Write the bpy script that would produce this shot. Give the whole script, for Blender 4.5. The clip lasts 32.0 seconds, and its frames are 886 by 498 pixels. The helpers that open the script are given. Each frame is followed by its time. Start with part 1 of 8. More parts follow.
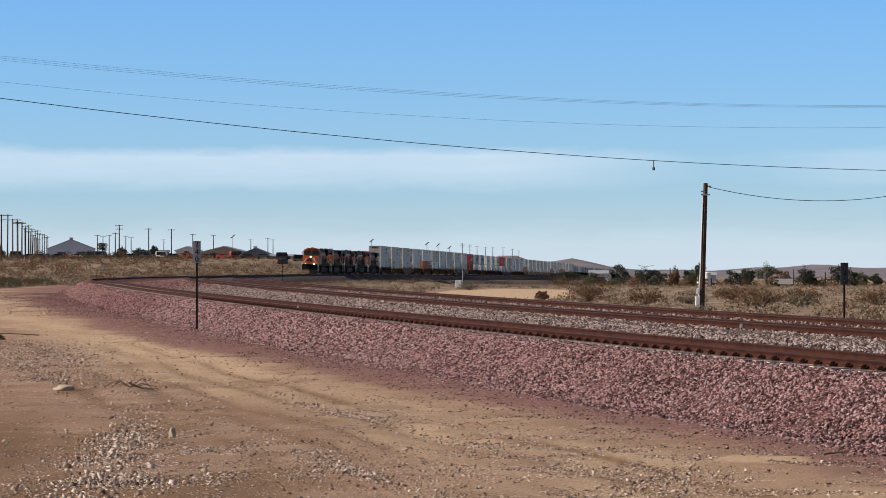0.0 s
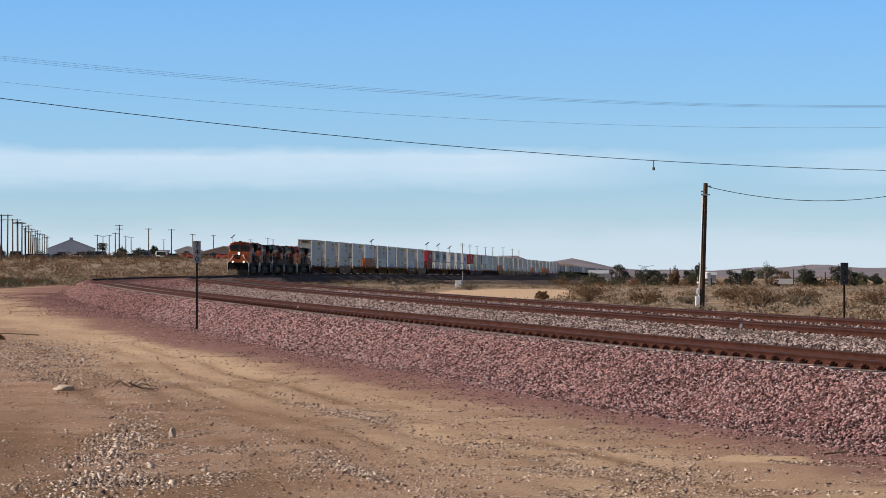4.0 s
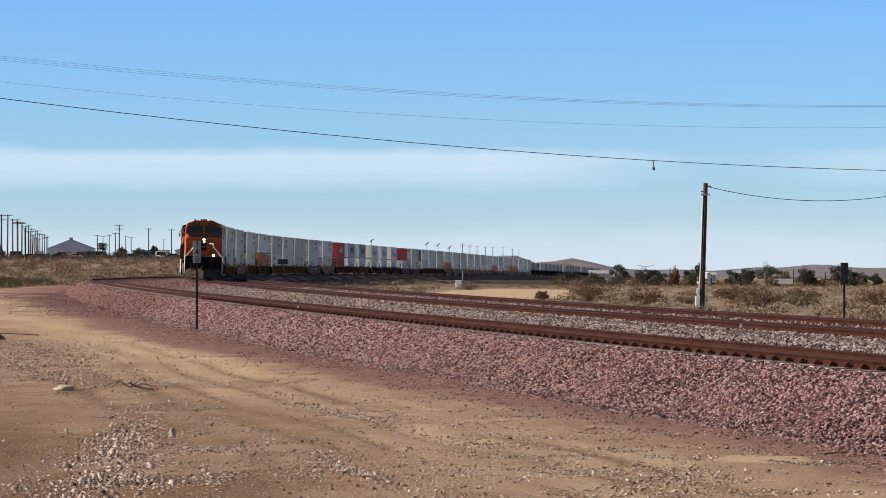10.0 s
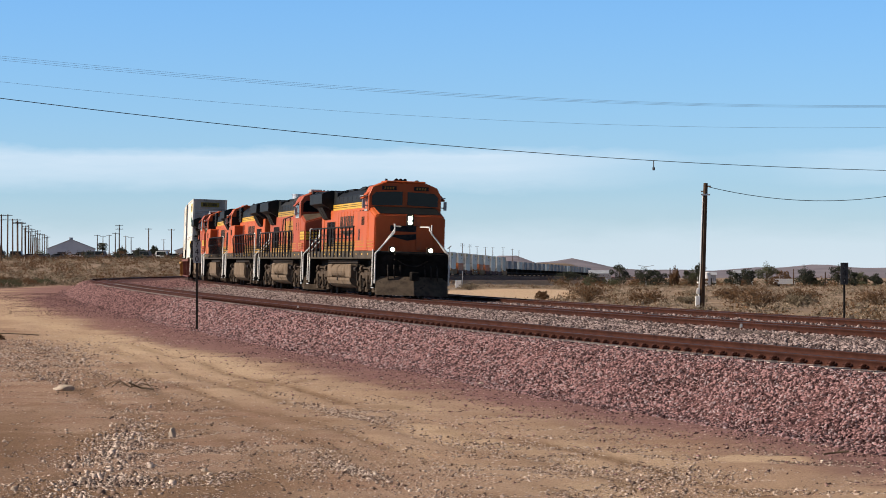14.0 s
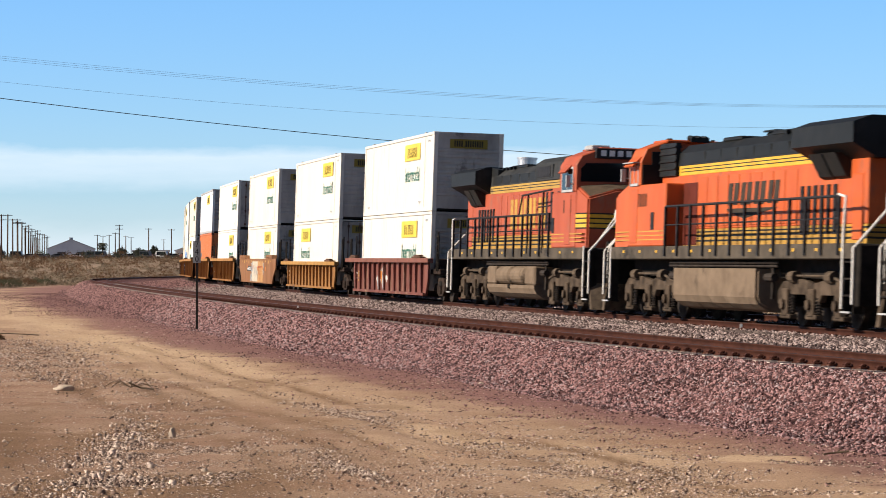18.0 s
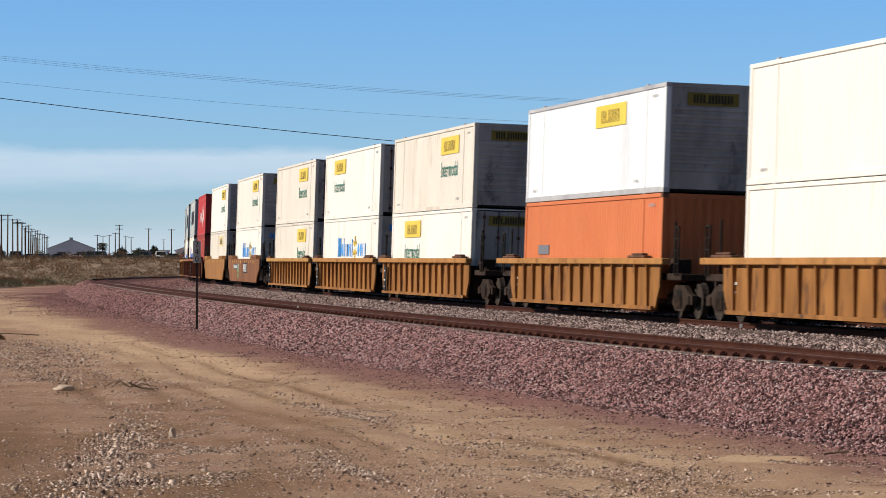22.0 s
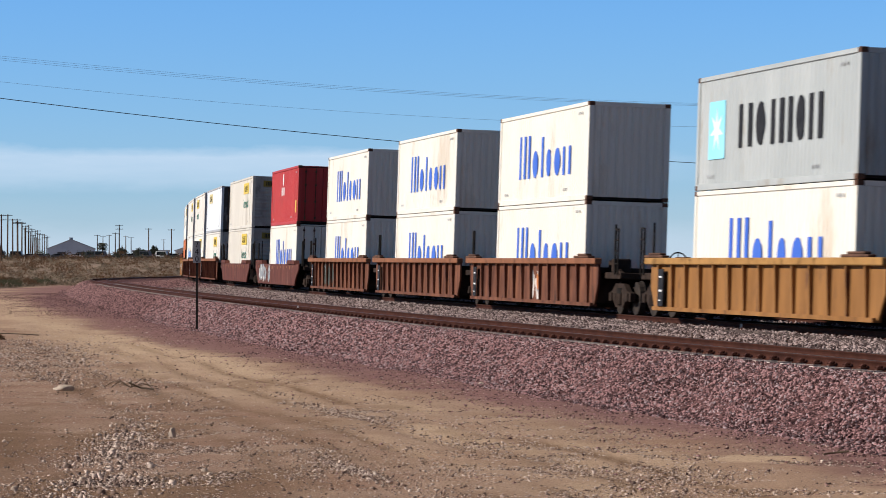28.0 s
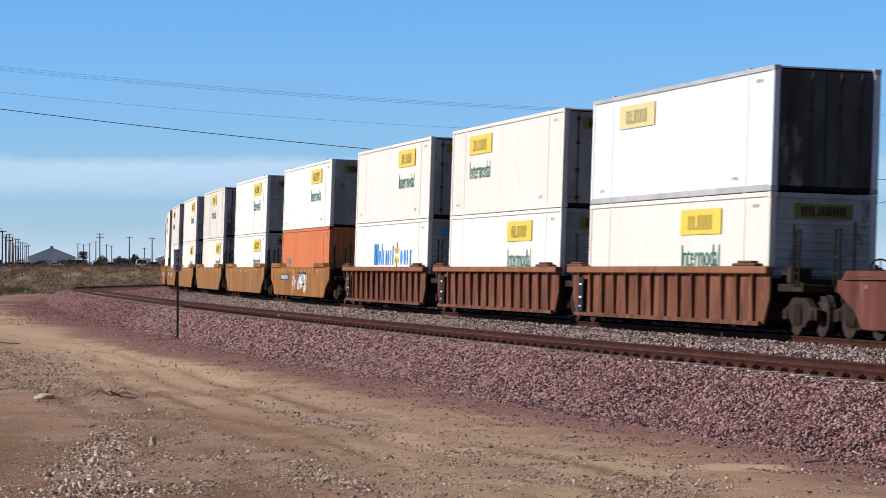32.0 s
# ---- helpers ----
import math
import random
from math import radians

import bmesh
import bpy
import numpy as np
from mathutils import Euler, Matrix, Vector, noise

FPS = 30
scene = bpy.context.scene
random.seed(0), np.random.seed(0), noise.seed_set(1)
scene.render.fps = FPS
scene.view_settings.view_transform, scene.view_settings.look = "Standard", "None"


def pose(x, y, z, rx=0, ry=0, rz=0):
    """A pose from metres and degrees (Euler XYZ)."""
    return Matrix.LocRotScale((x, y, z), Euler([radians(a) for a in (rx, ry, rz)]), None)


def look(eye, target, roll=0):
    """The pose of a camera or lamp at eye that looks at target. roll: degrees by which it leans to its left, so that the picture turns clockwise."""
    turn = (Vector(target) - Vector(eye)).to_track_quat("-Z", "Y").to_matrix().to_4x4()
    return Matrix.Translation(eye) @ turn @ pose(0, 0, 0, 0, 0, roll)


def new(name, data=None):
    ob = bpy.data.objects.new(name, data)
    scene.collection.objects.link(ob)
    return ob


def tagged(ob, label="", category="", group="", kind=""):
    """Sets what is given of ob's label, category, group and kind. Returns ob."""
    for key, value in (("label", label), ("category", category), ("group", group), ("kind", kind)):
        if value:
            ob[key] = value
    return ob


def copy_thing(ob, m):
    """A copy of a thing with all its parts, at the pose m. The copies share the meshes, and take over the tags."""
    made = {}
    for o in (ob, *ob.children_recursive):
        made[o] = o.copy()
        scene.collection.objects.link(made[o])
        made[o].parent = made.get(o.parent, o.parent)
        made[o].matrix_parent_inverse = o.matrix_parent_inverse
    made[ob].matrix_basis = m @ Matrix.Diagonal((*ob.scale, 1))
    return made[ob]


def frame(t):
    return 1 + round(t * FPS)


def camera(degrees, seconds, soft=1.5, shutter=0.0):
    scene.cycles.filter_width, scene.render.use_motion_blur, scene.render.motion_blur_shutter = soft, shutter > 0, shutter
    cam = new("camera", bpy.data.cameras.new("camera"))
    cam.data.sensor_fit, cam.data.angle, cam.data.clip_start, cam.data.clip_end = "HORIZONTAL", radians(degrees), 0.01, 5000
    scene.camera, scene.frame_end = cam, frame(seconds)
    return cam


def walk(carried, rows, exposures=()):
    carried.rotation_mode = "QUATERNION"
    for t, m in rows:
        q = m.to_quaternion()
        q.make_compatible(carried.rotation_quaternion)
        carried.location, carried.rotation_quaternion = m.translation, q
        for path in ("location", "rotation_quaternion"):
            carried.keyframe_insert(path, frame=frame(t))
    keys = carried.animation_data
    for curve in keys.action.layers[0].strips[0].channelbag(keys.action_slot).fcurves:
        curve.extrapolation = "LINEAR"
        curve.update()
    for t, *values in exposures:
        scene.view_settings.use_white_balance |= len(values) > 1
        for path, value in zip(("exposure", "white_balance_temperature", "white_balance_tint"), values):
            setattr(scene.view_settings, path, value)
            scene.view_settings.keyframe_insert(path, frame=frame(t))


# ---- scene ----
cam = camera(16.27, 32.0, soft=0.85, shutter=0.18)
EYE_Z = 1.465
PITCH = 90.312
walk(cam, [
    (0.0, pose(0, 0, EYE_Z, PITCH, 0, 0)),
    (15.0, pose(0, 0, EYE_Z, PITCH, 0, 0)),
    (30.0, pose(0, 0, EYE_Z, PITCH, 0, 0)),
    (30.5, pose(0, 0, EYE_Z, PITCH + 0.058, 0, -0.063)),
    (31.0, pose(0, 0, EYE_Z, PITCH + 0.089, 0, -0.162)),
    (31.5, pose(0, 0, EYE_Z, PITCH + 0.125, 0, -0.256)),
    (32.0, pose(0, 0, EYE_Z, PITCH + 0.157, 0, -0.355)),
], exposures=[(0.0, -0.03, 6500, 10), (6.0, 0.03, 6500, 10), (14.5, 0.06, 6620, 10), (16.5, 0.24, 6820, 10), (17.0, 0.27, 6850, 10), (18.0, 0.24, 6780, 10), (19.0, 0.2, 6760, 10), (20.0, -0.06, 6650, 10),
                (21.0, -0.15, 6520, 10), (22.5, -0.1, 6500, 10), (23.0, -0.1, 6400, 10), (25.0, -0.12, 6220, 10), (28.0, -0.14, 6120, 10), (32.0, -0.11, 5950, 10)])

# ---- world, sun ----
SUN_TO = Vector((-0.86, -0.09, 0.47)).normalized()
world = bpy.data.worlds.new("sky")
scene.world = world
world.use_nodes = True
wn, wl = world.node_tree.nodes, world.node_tree.links
wn.clear()
w_out = wn.new("ShaderNodeOutputWorld")
w_bg = wn.new("ShaderNodeBackground")
w_bg.inputs["Strength"].default_value = 0.12
w_sky = wn.new("ShaderNodeTexSky")
w_sky.sky_type = "NISHITA"
w_sky.sun_disc = False
w_sky.sun_elevation = math.asin(SUN_TO.z)
w_sky.sun_rotation = math.atan2(SUN_TO.x, SUN_TO.y)
w_sky.altitude = 700
w_sky.air_density = 1.0
w_sky.dust_density = 0.2
w_sky.ozone_density = 3.0
# a flat bank of thin cloud with a ragged upper edge, and white haze along the horizon
w_tc = wn.new("ShaderNodeTexCoord")
w_sep = wn.new("ShaderNodeSeparateXYZ")
wl.new(w_tc.outputs["Generated"], w_sep.inputs[0])


def sky_noise(scale, detail, size):
    mp = wn.new("ShaderNodeMapping")
    mp.inputs["Scale"].default_value = size
    wl.new(w_tc.outputs["Generated"], mp.inputs["Vector"])
    t = wn.new("ShaderNodeTexNoise")
    t.inputs["Scale"].default_value, t.inputs["Detail"].default_value, t.inputs["Roughness"].default_value = scale, detail, 0.6
    wl.new(mp.outputs[0], t.inputs["Vector"])
    return t.outputs["Fac"]


def sky_math(op, a, b, c=None):
    x = wn.new("ShaderNodeMath")
    x.operation = op
    for k, v in enumerate((a, b, c)):
        if v is None:
            continue
        if isinstance(v, (int, float)):
            x.inputs[k].default_value = v
        else:
            wl.new(v, x.inputs[k])
    return x.outputs[0]


def sky_ramp(value, stops):
    r = wn.new("ShaderNodeValToRGB")
    r.color_ramp.elements[0].position, r.color_ramp.elements[1].position = stops[0][0], stops[-1][0]
    for k, v in ((0, stops[0][1]), (1, stops[-1][1])):
        r.color_ramp.elements[k].color = (v, v, v, 1)
    for p, v in stops[1:-1]:
        r.color_ramp.elements.new(p).color = (v, v, v, 1)
    wl.new(value, r.inputs[0])
    return r.outputs[0]


ragged = sky_math("MULTIPLY_ADD", sky_noise(1.0, 7.0, (34, 34, 120)), 0.007, sky_math("ADD", w_sep.outputs["Z"], -0.0035))
bank = sky_ramp(ragged, [(0.0, 0.0), (0.0225, 0.0), (0.0262, 0.55), (0.031, 0.8), (0.0362, 0.95), (0.0385, 0.0), (0.2, 0.0)])
along = sky_ramp(sky_math("MULTIPLY_ADD", w_sep.outputs["X"], 2.0, 0.5), [(0.0, 0.8), (0.2, 1.0), (0.54, 1.0), (0.61, 0.6), (0.67, 0.2), (0.71, 0.25), (0.76, 0.6), (1.0, 0.7)])
bank = sky_math("MULTIPLY", bank, along)
bank = sky_math("MULTIPLY", bank, sky_math("MULTIPLY_ADD", sky_noise(1.0, 5.0, (26, 26, 200)), 0.6, 0.65))
haze = sky_ramp(ragged, [(0.0, 0.85), (0.0095, 0.7), (0.0135, 0.28), (0.024, 0.12), (0.05, 0.08), (0.2, 0.05)])
w_mul = wn.new("ShaderNodeMath")
w_mul.operation = "MAXIMUM"
wl.new(bank, w_mul.inputs[0])
wl.new(haze, w_mul.inputs[1])
w_mul2 = wn.new("ShaderNodeMath")
w_mul2.operation = "MULTIPLY"
w_mul2.inputs[1].default_value = 0.72
wl.new(w_mul.outputs[0], w_mul2.inputs[0])
w_tint = wn.new("ShaderNodeMix")
w_tint.data_type = "RGBA"
w_tint.blend_type = "MULTIPLY"
w_tint.inputs[0].default_value = 1.0
# deeper and darker blue towards the zenith
w_deep = wn.new("ShaderNodeValToRGB")
w_deep.color_ramp.elements[0].position, w_deep.color_ramp.elements[0].color = 0.0, (0.6, 0.822, 1.235, 1)
w_deep.color_ramp.elements[1].position, w_deep.color_ramp.elements[1].color = 0.5, (0.13, 0.165, 0.235, 1)
e = w_deep.color_ramp.elements.new(0.085)
e.color = (0.455, 0.805, 1.28, 1)
e = w_deep.color_ramp.elements.new(0.2)
e.color = (0.205, 0.285, 0.42, 1)
wl.new(w_sep.outputs["Z"], w_deep.inputs[0])
wl.new(w_deep.outputs[0], w_tint.inputs[7])
wl.new(w_sky.outputs[0], w_tint.inputs[6])
w_mix = wn.new("ShaderNodeMix")
w_mix.data_type = "RGBA"
wl.new(w_mul2.outputs[0], w_mix.inputs[0])
wl.new(w_tint.outputs[2], w_mix.inputs[6])
w_mix.inputs[7].default_value = (6.2, 7.1, 8.1, 1)
wl.new(w_mix.outputs[2], w_bg.inputs["Color"])
wl.new(w_bg.outputs[0], w_out.inputs[0])

sun_data = bpy.data.lights.new("sun", "SUN")
sun_data.energy = 6.5
sun_data.angle = radians(0.5)
sun_data.color = (1.0, 0.885, 0.775)
sun = new("sun", sun_data)
sun.matrix_world = look(SUN_TO * 100, (0, 0, 0))


# ---- materials ----
def ramp_mat(name, c1, c2, scale=3.0, rough=0.7, metal=0.0, bump=0.0, bump_scale=60.0, c3=None, s3=0.6, lo=0.35, hi=0.65, streak=None, island=False, coat=0.0):
    """Two tones by coarse noise, a third by patches (stains, rust), fine relief."""
    m = bpy.data.materials.new(name)
    m.use_nodes = True
    n, l = m.node_tree.nodes, m.node_tree.links
    b = n["Principled BSDF"]
    b.inputs["Roughness"].default_value = rough
    b.inputs["Metallic"].default_value = metal
    b.inputs["Specular IOR Level"].default_value = 0.4 if rough < 0.35 else (0.22 if rough < 0.6 else 0.1)
    tc = n.new("ShaderNodeTexCoord")
    oi = n.new("ShaderNodeObjectInfo")
    sc = n.new("ShaderNodeVectorMath")
    sc.operation = "MULTIPLY_ADD"
    l.new(oi.outputs["Random"], sc.inputs[0])
    sc.inputs[1].default_value = (37.0, 53.0, 19.0)
    l.new(tc.outputs["Object"], sc.inputs[2])
    vec = sc.outputs[0]
    if streak:
        mp = n.new("ShaderNodeMapping")
        mp.inputs["Scale"].default_value = streak
        l.new(vec, mp.inputs["Vector"])
        svec = mp.outputs[0]
    else:
        svec = vec
    t1 = n.new("ShaderNodeTexNoise")
    t1.inputs["Scale"].default_value = scale
    t1.inputs["Detail"].default_value = 5.0
    t1.inputs["Roughness"].default_value = 0.6
    l.new(svec, t1.inputs["Vector"])
    r1 = n.new("ShaderNodeMapRange")
    r1.inputs["From Min"].default_value, r1.inputs["From Max"].default_value = lo, hi
    if island:
        gi = n.new("ShaderNodeNewGeometry")
        ad = n.new("ShaderNodeMath")
        ad.operation = "ADD"
        mu = n.new("ShaderNodeMath")
        mu.operation = "MULTIPLY_ADD"
        mu.inputs[1].default_value, mu.inputs[2].default_value = 0.7, -0.35
        l.new(gi.outputs["Random Per Island"], mu.inputs[0])
        l.new(mu.outputs[0], ad.inputs[0])
        l.new(t1.outputs["Fac"], ad.inputs[1])
        l.new(ad.outputs[0], r1.inputs["Value"])
    else:
        l.new(t1.outputs["Fac"], r1.inputs["Value"])
    mx = n.new("ShaderNodeMix")
    mx.data_type = "RGBA"
    mx.inputs[6].default_value, mx.inputs[7].default_value = (*c1, 1), (*c2, 1)
    l.new(r1.outputs[0], mx.inputs[0])
    col = mx.outputs[2]
    if c3:
        t3 = n.new("ShaderNodeTexNoise")
        t3.inputs["Scale"].default_value = s3
        t3.inputs["Detail"].default_value = 8.0
        t3.inputs["Roughness"].default_value = 0.7
        l.new(svec, t3.inputs["Vector"])
        r3 = n.new("ShaderNodeMapRange")
        r3.inputs["From Min"].default_value, r3.inputs["From Max"].default_value = 0.56, 0.66
        l.new(t3.outputs["Fac"], r3.inputs["Value"])
        m3 = n.new("ShaderNodeMix")
        m3.data_type = "RGBA"
        l.new(r3.outputs[0], m3.inputs[0])
        l.new(col, m3.inputs[6])
        m3.inputs[7].default_value = (*c3, 1)
        col = m3.outputs[2]
    l.new(col, b.inputs["Base Color"])
    if bump:
        t2 = n.new("ShaderNodeTexNoise")
        t2.inputs["Scale"].default_value = bump_scale
        t2.inputs["Detail"].default_value = 4.0
        l.new(vec, t2.inputs["Vector"])
        bp = n.new("ShaderNodeBump")
        bp.inputs["Strength"].default_value = bump
        bp.inputs["Distance"].default_value = 0.02
        l.new(t2.outputs["Fac"], bp.inputs["Height"])
        l.new(bp.outputs[0], b.inputs["Normal"])
    return m


def glow_mat(name, color, strength):
    m = bpy.data.materials.new(name)
    m.use_nodes = True
    b = m.node_tree.nodes["Principled BSDF"]
    b.inputs["Base Color"].default_value = (*color, 1)
    b.inputs["Emission Color"].default_value = (*color, 1)
    b.inputs["Emission Strength"].default_value = strength
    return m


def glass_mat(name, color):
    m = bpy.data.materials.new(name)
    m.use_nodes = True
    b = m.node_tree.nodes["Principled BSDF"]
    b.inputs["Base Color"].default_value = (*color, 1)
    b.inputs["Roughness"].default_value = 0.08
    b.inputs["Specular IOR Level"].default_value = 0.22
    return m


M = {}
M["steel_rail"] = ramp_mat("rusty_rail_side", (0.036, 0.013, 0.0085), (0.065, 0.024, 0.015), 2.0, 0.75, 0.2, 0.3, 40)
M["rail_head"] = ramp_mat("worn_rail_head", (0.06, 0.044, 0.038), (0.1, 0.078, 0.068), 3.0, 0.42, 0.8)
M["concrete"] = ramp_mat("weathered_concrete", (0.42, 0.37, 0.32), (0.55, 0.50, 0.44), 3.0, 0.85, 0, 0.4, 50, (0.28, 0.2, 0.17), 2.0)
M["clip"] = ramp_mat("dark_clip_steel", (0.05, 0.02, 0.014), (0.1, 0.04, 0.028), 8.0, 0.7, 0.4)
M["ballast_red"] = ramp_mat("pink_red_ballast", (0.05, 0.026, 0.026), (0.34, 0.196, 0.19), 2.0, 0.9, 0, 0, island=True)
M["ballast_plum"] = ramp_mat("grey_plum_ballast", (0.09, 0.061, 0.067), (0.39, 0.3, 0.3), 2.0, 0.9, 0, 0, island=True)
M["ballast_grey"] = ramp_mat("grey_brown_ballast", (0.07, 0.048, 0.046), (0.37, 0.29, 0.268), 2.0, 0.9, 0, 0, island=True)
def packed_stone(name, dark, light, size):
    """A bed of packed broken stone: each cell has its own tone and a rounded relief."""
    m = bpy.data.materials.new(name)
    m.use_nodes = True
    n, l = m.node_tree.nodes, m.node_tree.links
    b = n["Principled BSDF"]
    b.inputs["Roughness"].default_value, b.inputs["Specular IOR Level"].default_value = 0.95, 0.08
    tc = n.new("ShaderNodeTexCoord")
    v = n.new("ShaderNodeTexVoronoi")
    v.inputs["Scale"].default_value = 1.0 / size
    l.new(tc.outputs["Object"], v.inputs["Vector"])
    sp = n.new("ShaderNodeSeparateColor")
    l.new(v.outputs["Color"], sp.inputs[0])
    big = n.new("ShaderNodeTexNoise")
    big.inputs["Scale"].default_value, big.inputs["Detail"].default_value = 0.8, 5.0
    l.new(tc.outputs["Object"], big.inputs["Vector"])
    sm = n.new("ShaderNodeMath")
    sm.operation = "MULTIPLY"
    l.new(sp.outputs[0], sm.inputs[0])
    l.new(big.outputs["Fac"], sm.inputs[1])
    mx = n.new("ShaderNodeMix")
    mx.data_type = "RGBA"
    mx.inputs[6].default_value, mx.inputs[7].default_value = (*dark, 1), (*light, 1)
    l.new(sm.outputs[0], mx.inputs[0])
    l.new(mx.outputs[2], b.inputs["Base Color"])
    bp = n.new("ShaderNodeBump")
    bp.invert = True
    bp.inputs["Strength"].default_value, bp.inputs["Distance"].default_value = 1.0, size * 0.9
    l.new(v.outputs["Distance"], bp.inputs["Height"])
    l.new(bp.outputs[0], b.inputs["Normal"])
    return m


M["bed_red"] = packed_stone("red_ballast_bed", (0.055, 0.025, 0.025), (0.35, 0.19, 0.178), 0.075)
M["bed_grey"] = packed_stone("grey_ballast_bed", (0.045, 0.033, 0.03), (0.3, 0.235, 0.21), 0.075)
M["pebble"] = ramp_mat("tan_pebbles", (0.17, 0.118, 0.092), (0.56, 0.45, 0.37), 2.0, 0.9, island=True)
M["rock"] = ramp_mat("grey_tan_rock", (0.34, 0.275, 0.21), (0.52, 0.43, 0.34), 9.0, 0.9, 0, 0.1, 30)
M["wood_pole"] = ramp_mat("weathered_pole_wood", (0.05, 0.032, 0.022), (0.11, 0.07, 0.045), 4.0, 0.85, 0, 0.5, 30, streak=(6, 6, 0.4))
M["wire"] = ramp_mat("dark_cable", (0.05, 0.05, 0.055), (0.08, 0.08, 0.085), 4.0, 0.6)
M["far_wire"] = ramp_mat("grey_aluminium_cable", (0.22, 0.25, 0.3), (0.26, 0.3, 0.34), 4.0, 0.6)
M["post_black"] = ramp_mat("dark_painted_post", (0.012, 0.012, 0.012), (0.025, 0.022, 0.02), 6.0, 0.6)
M["sign_grey"] = ramp_mat("grey_sign_plate", (0.2, 0.21, 0.22), (0.27, 0.28, 0.29), 6.0, 0.5)
M["sign_dark"] = ramp_mat("dark_sign_back", (0.03, 0.032, 0.035), (0.05, 0.05, 0.055), 6.0, 0.5)
M["ink"] = ramp_mat("black_lettering", (0.012, 0.012, 0.014), (0.03, 0.03, 0.032), 6.0, 0.6)
M["white_paint"] = ramp_mat("white_paint", (0.68, 0.68, 0.66), (0.78, 0.78, 0.76), 2.0, 0.5)
M["galv"] = ramp_mat("galvanised_steel", (0.35, 0.36, 0.37), (0.5, 0.51, 0.52), 8.0, 0.4, 0.6)
# rolling stock
M["shade_maroon"] = ramp_mat("shaded_recess_maroon", (0.07, 0.015, 0.01), (0.11, 0.024, 0.015), 2.0, 0.6)
M["orange"] = ramp_mat("locomotive_orange_paint", (0.42, 0.08, 0.02), (0.5, 0.108, 0.029), 1.2, 0.48, 0, 0.05, 20, (0.32, 0.09, 0.042), 1.3, streak=(1, 1, 0.5))
M["red_orange"] = ramp_mat("faded_red_orange_paint", (0.32, 0.064, 0.03), (0.39, 0.09, 0.042), 1.2, 0.55, 0, 0.05, 20, (0.28, 0.1, 0.06), 1.3, streak=(1, 1, 0.5))
M["yellow"] = ramp_mat("locomotive_yellow_paint", (0.55, 0.31, 0.025), (0.64, 0.385, 0.04), 1.5, 0.45, 0, 0, 20, (0.36, 0.2, 0.045), 2.0)
M["loco_dark"] = ramp_mat("dark_green_black_paint", (0.005, 0.0065, 0.0065), (0.012, 0.0135, 0.0135), 2.0, 0.55, 0, 0.05, 20, (0.019, 0.0185, 0.017), 1.2)
M["loco_sill"] = ramp_mat("dusty_dark_sill_paint", (0.05, 0.043, 0.035), (0.09, 0.075, 0.058), 1.6, 0.8, 0, 0.1, 30, (0.03, 0.027, 0.024), 1.5)
# soot patches over a grey base that carries the container end's shade
M["end_grime_shade"] = ramp_mat("soot-stained_shaded_container_end", (0.27, 0.262, 0.245), (0.46, 0.45, 0.42), 0.9, 0.6, 0, 0.05, 10, (0.09, 0.085, 0.08), 0.7, streak=(1, 1, 0.45))
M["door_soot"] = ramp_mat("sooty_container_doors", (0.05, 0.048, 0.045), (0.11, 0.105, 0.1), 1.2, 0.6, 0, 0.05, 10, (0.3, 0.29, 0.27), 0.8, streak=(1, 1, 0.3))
M["dust_tan"] = ramp_mat("tan_dusty_running_gear", (0.125, 0.092, 0.064), (0.185, 0.138, 0.097), 1.6, 0.9, 0, 0.2, 30, (0.075, 0.056, 0.04), 1.2)
M["truck_tan"] = ramp_mat("dusty_truck_frame", (0.03, 0.022, 0.016), (0.095, 0.07, 0.05), 2.2, 0.9, 0, 0.2, 30, (0.05, 0.038, 0.028), 2.0)
M["roof_dust"] = ramp_mat("dusty_grey_roof_paint", (0.02, 0.022, 0.022), (0.045, 0.046, 0.044), 1.6, 0.6, 0, 0.05, 20, (0.03, 0.03, 0.03), 1.0)
M["bare_steel"] = ramp_mat("bright_bare_steel", (0.5, 0.5, 0.5), (0.62, 0.62, 0.6), 3.0, 0.35, 0.8)
# dimmer copy of the panel yellow: the container end's shade put into colour
M["end_panel"] = ramp_mat("shade_dimmed_yellow_panel", (0.2, 0.155, 0.035), (0.28, 0.22, 0.05), 1.0, 0.6, 0, 0, 20, (0.1, 0.085, 0.04), 2.0)
M["gear_dark"] = ramp_mat("grimy_brown_running_gear", (0.05, 0.038, 0.028), (0.12, 0.09, 0.064), 3.0, 0.9, 0, 0.2, 30, (0.03, 0.024, 0.019), 3.0)
M["skirt"] = ramp_mat("dusty_yellow_skirt_paint", (0.306, 0.170, 0.043), (0.425, 0.246, 0.051), 1.5, 0.6, 0, 0, 20, (0.204, 0.128, 0.051), 1.2)
M["faded_yellow"] = ramp_mat("faded_yellow_stripe", (0.38, 0.22, 0.055), (0.47, 0.275, 0.065), 1.5, 0.6, 0, 0, 20, (0.3, 0.13, 0.05), 2.0)
M["cream_band"] = ramp_mat("faded_cream_yellow_band", (0.35, 0.215, 0.055), (0.44, 0.28, 0.075), 1.5, 0.6, 0, 0, 20, (0.2, 0.14, 0.08), 1.5)
M["hood_ink"] = ramp_mat("dull_black_lettering", (0.03, 0.026, 0.022), (0.055, 0.045, 0.035), 3.0, 0.7)
M["trailer_grey"] = ramp_mat("grey_trailer_paint", (0.16, 0.17, 0.19), (0.24, 0.25, 0.27), 0.8, 0.6)
M["under"] = ramp_mat("grimy_underframe", (0.009, 0.008, 0.007), (0.024, 0.02, 0.017), 3.0, 0.85, 0.1, 0.2, 30)
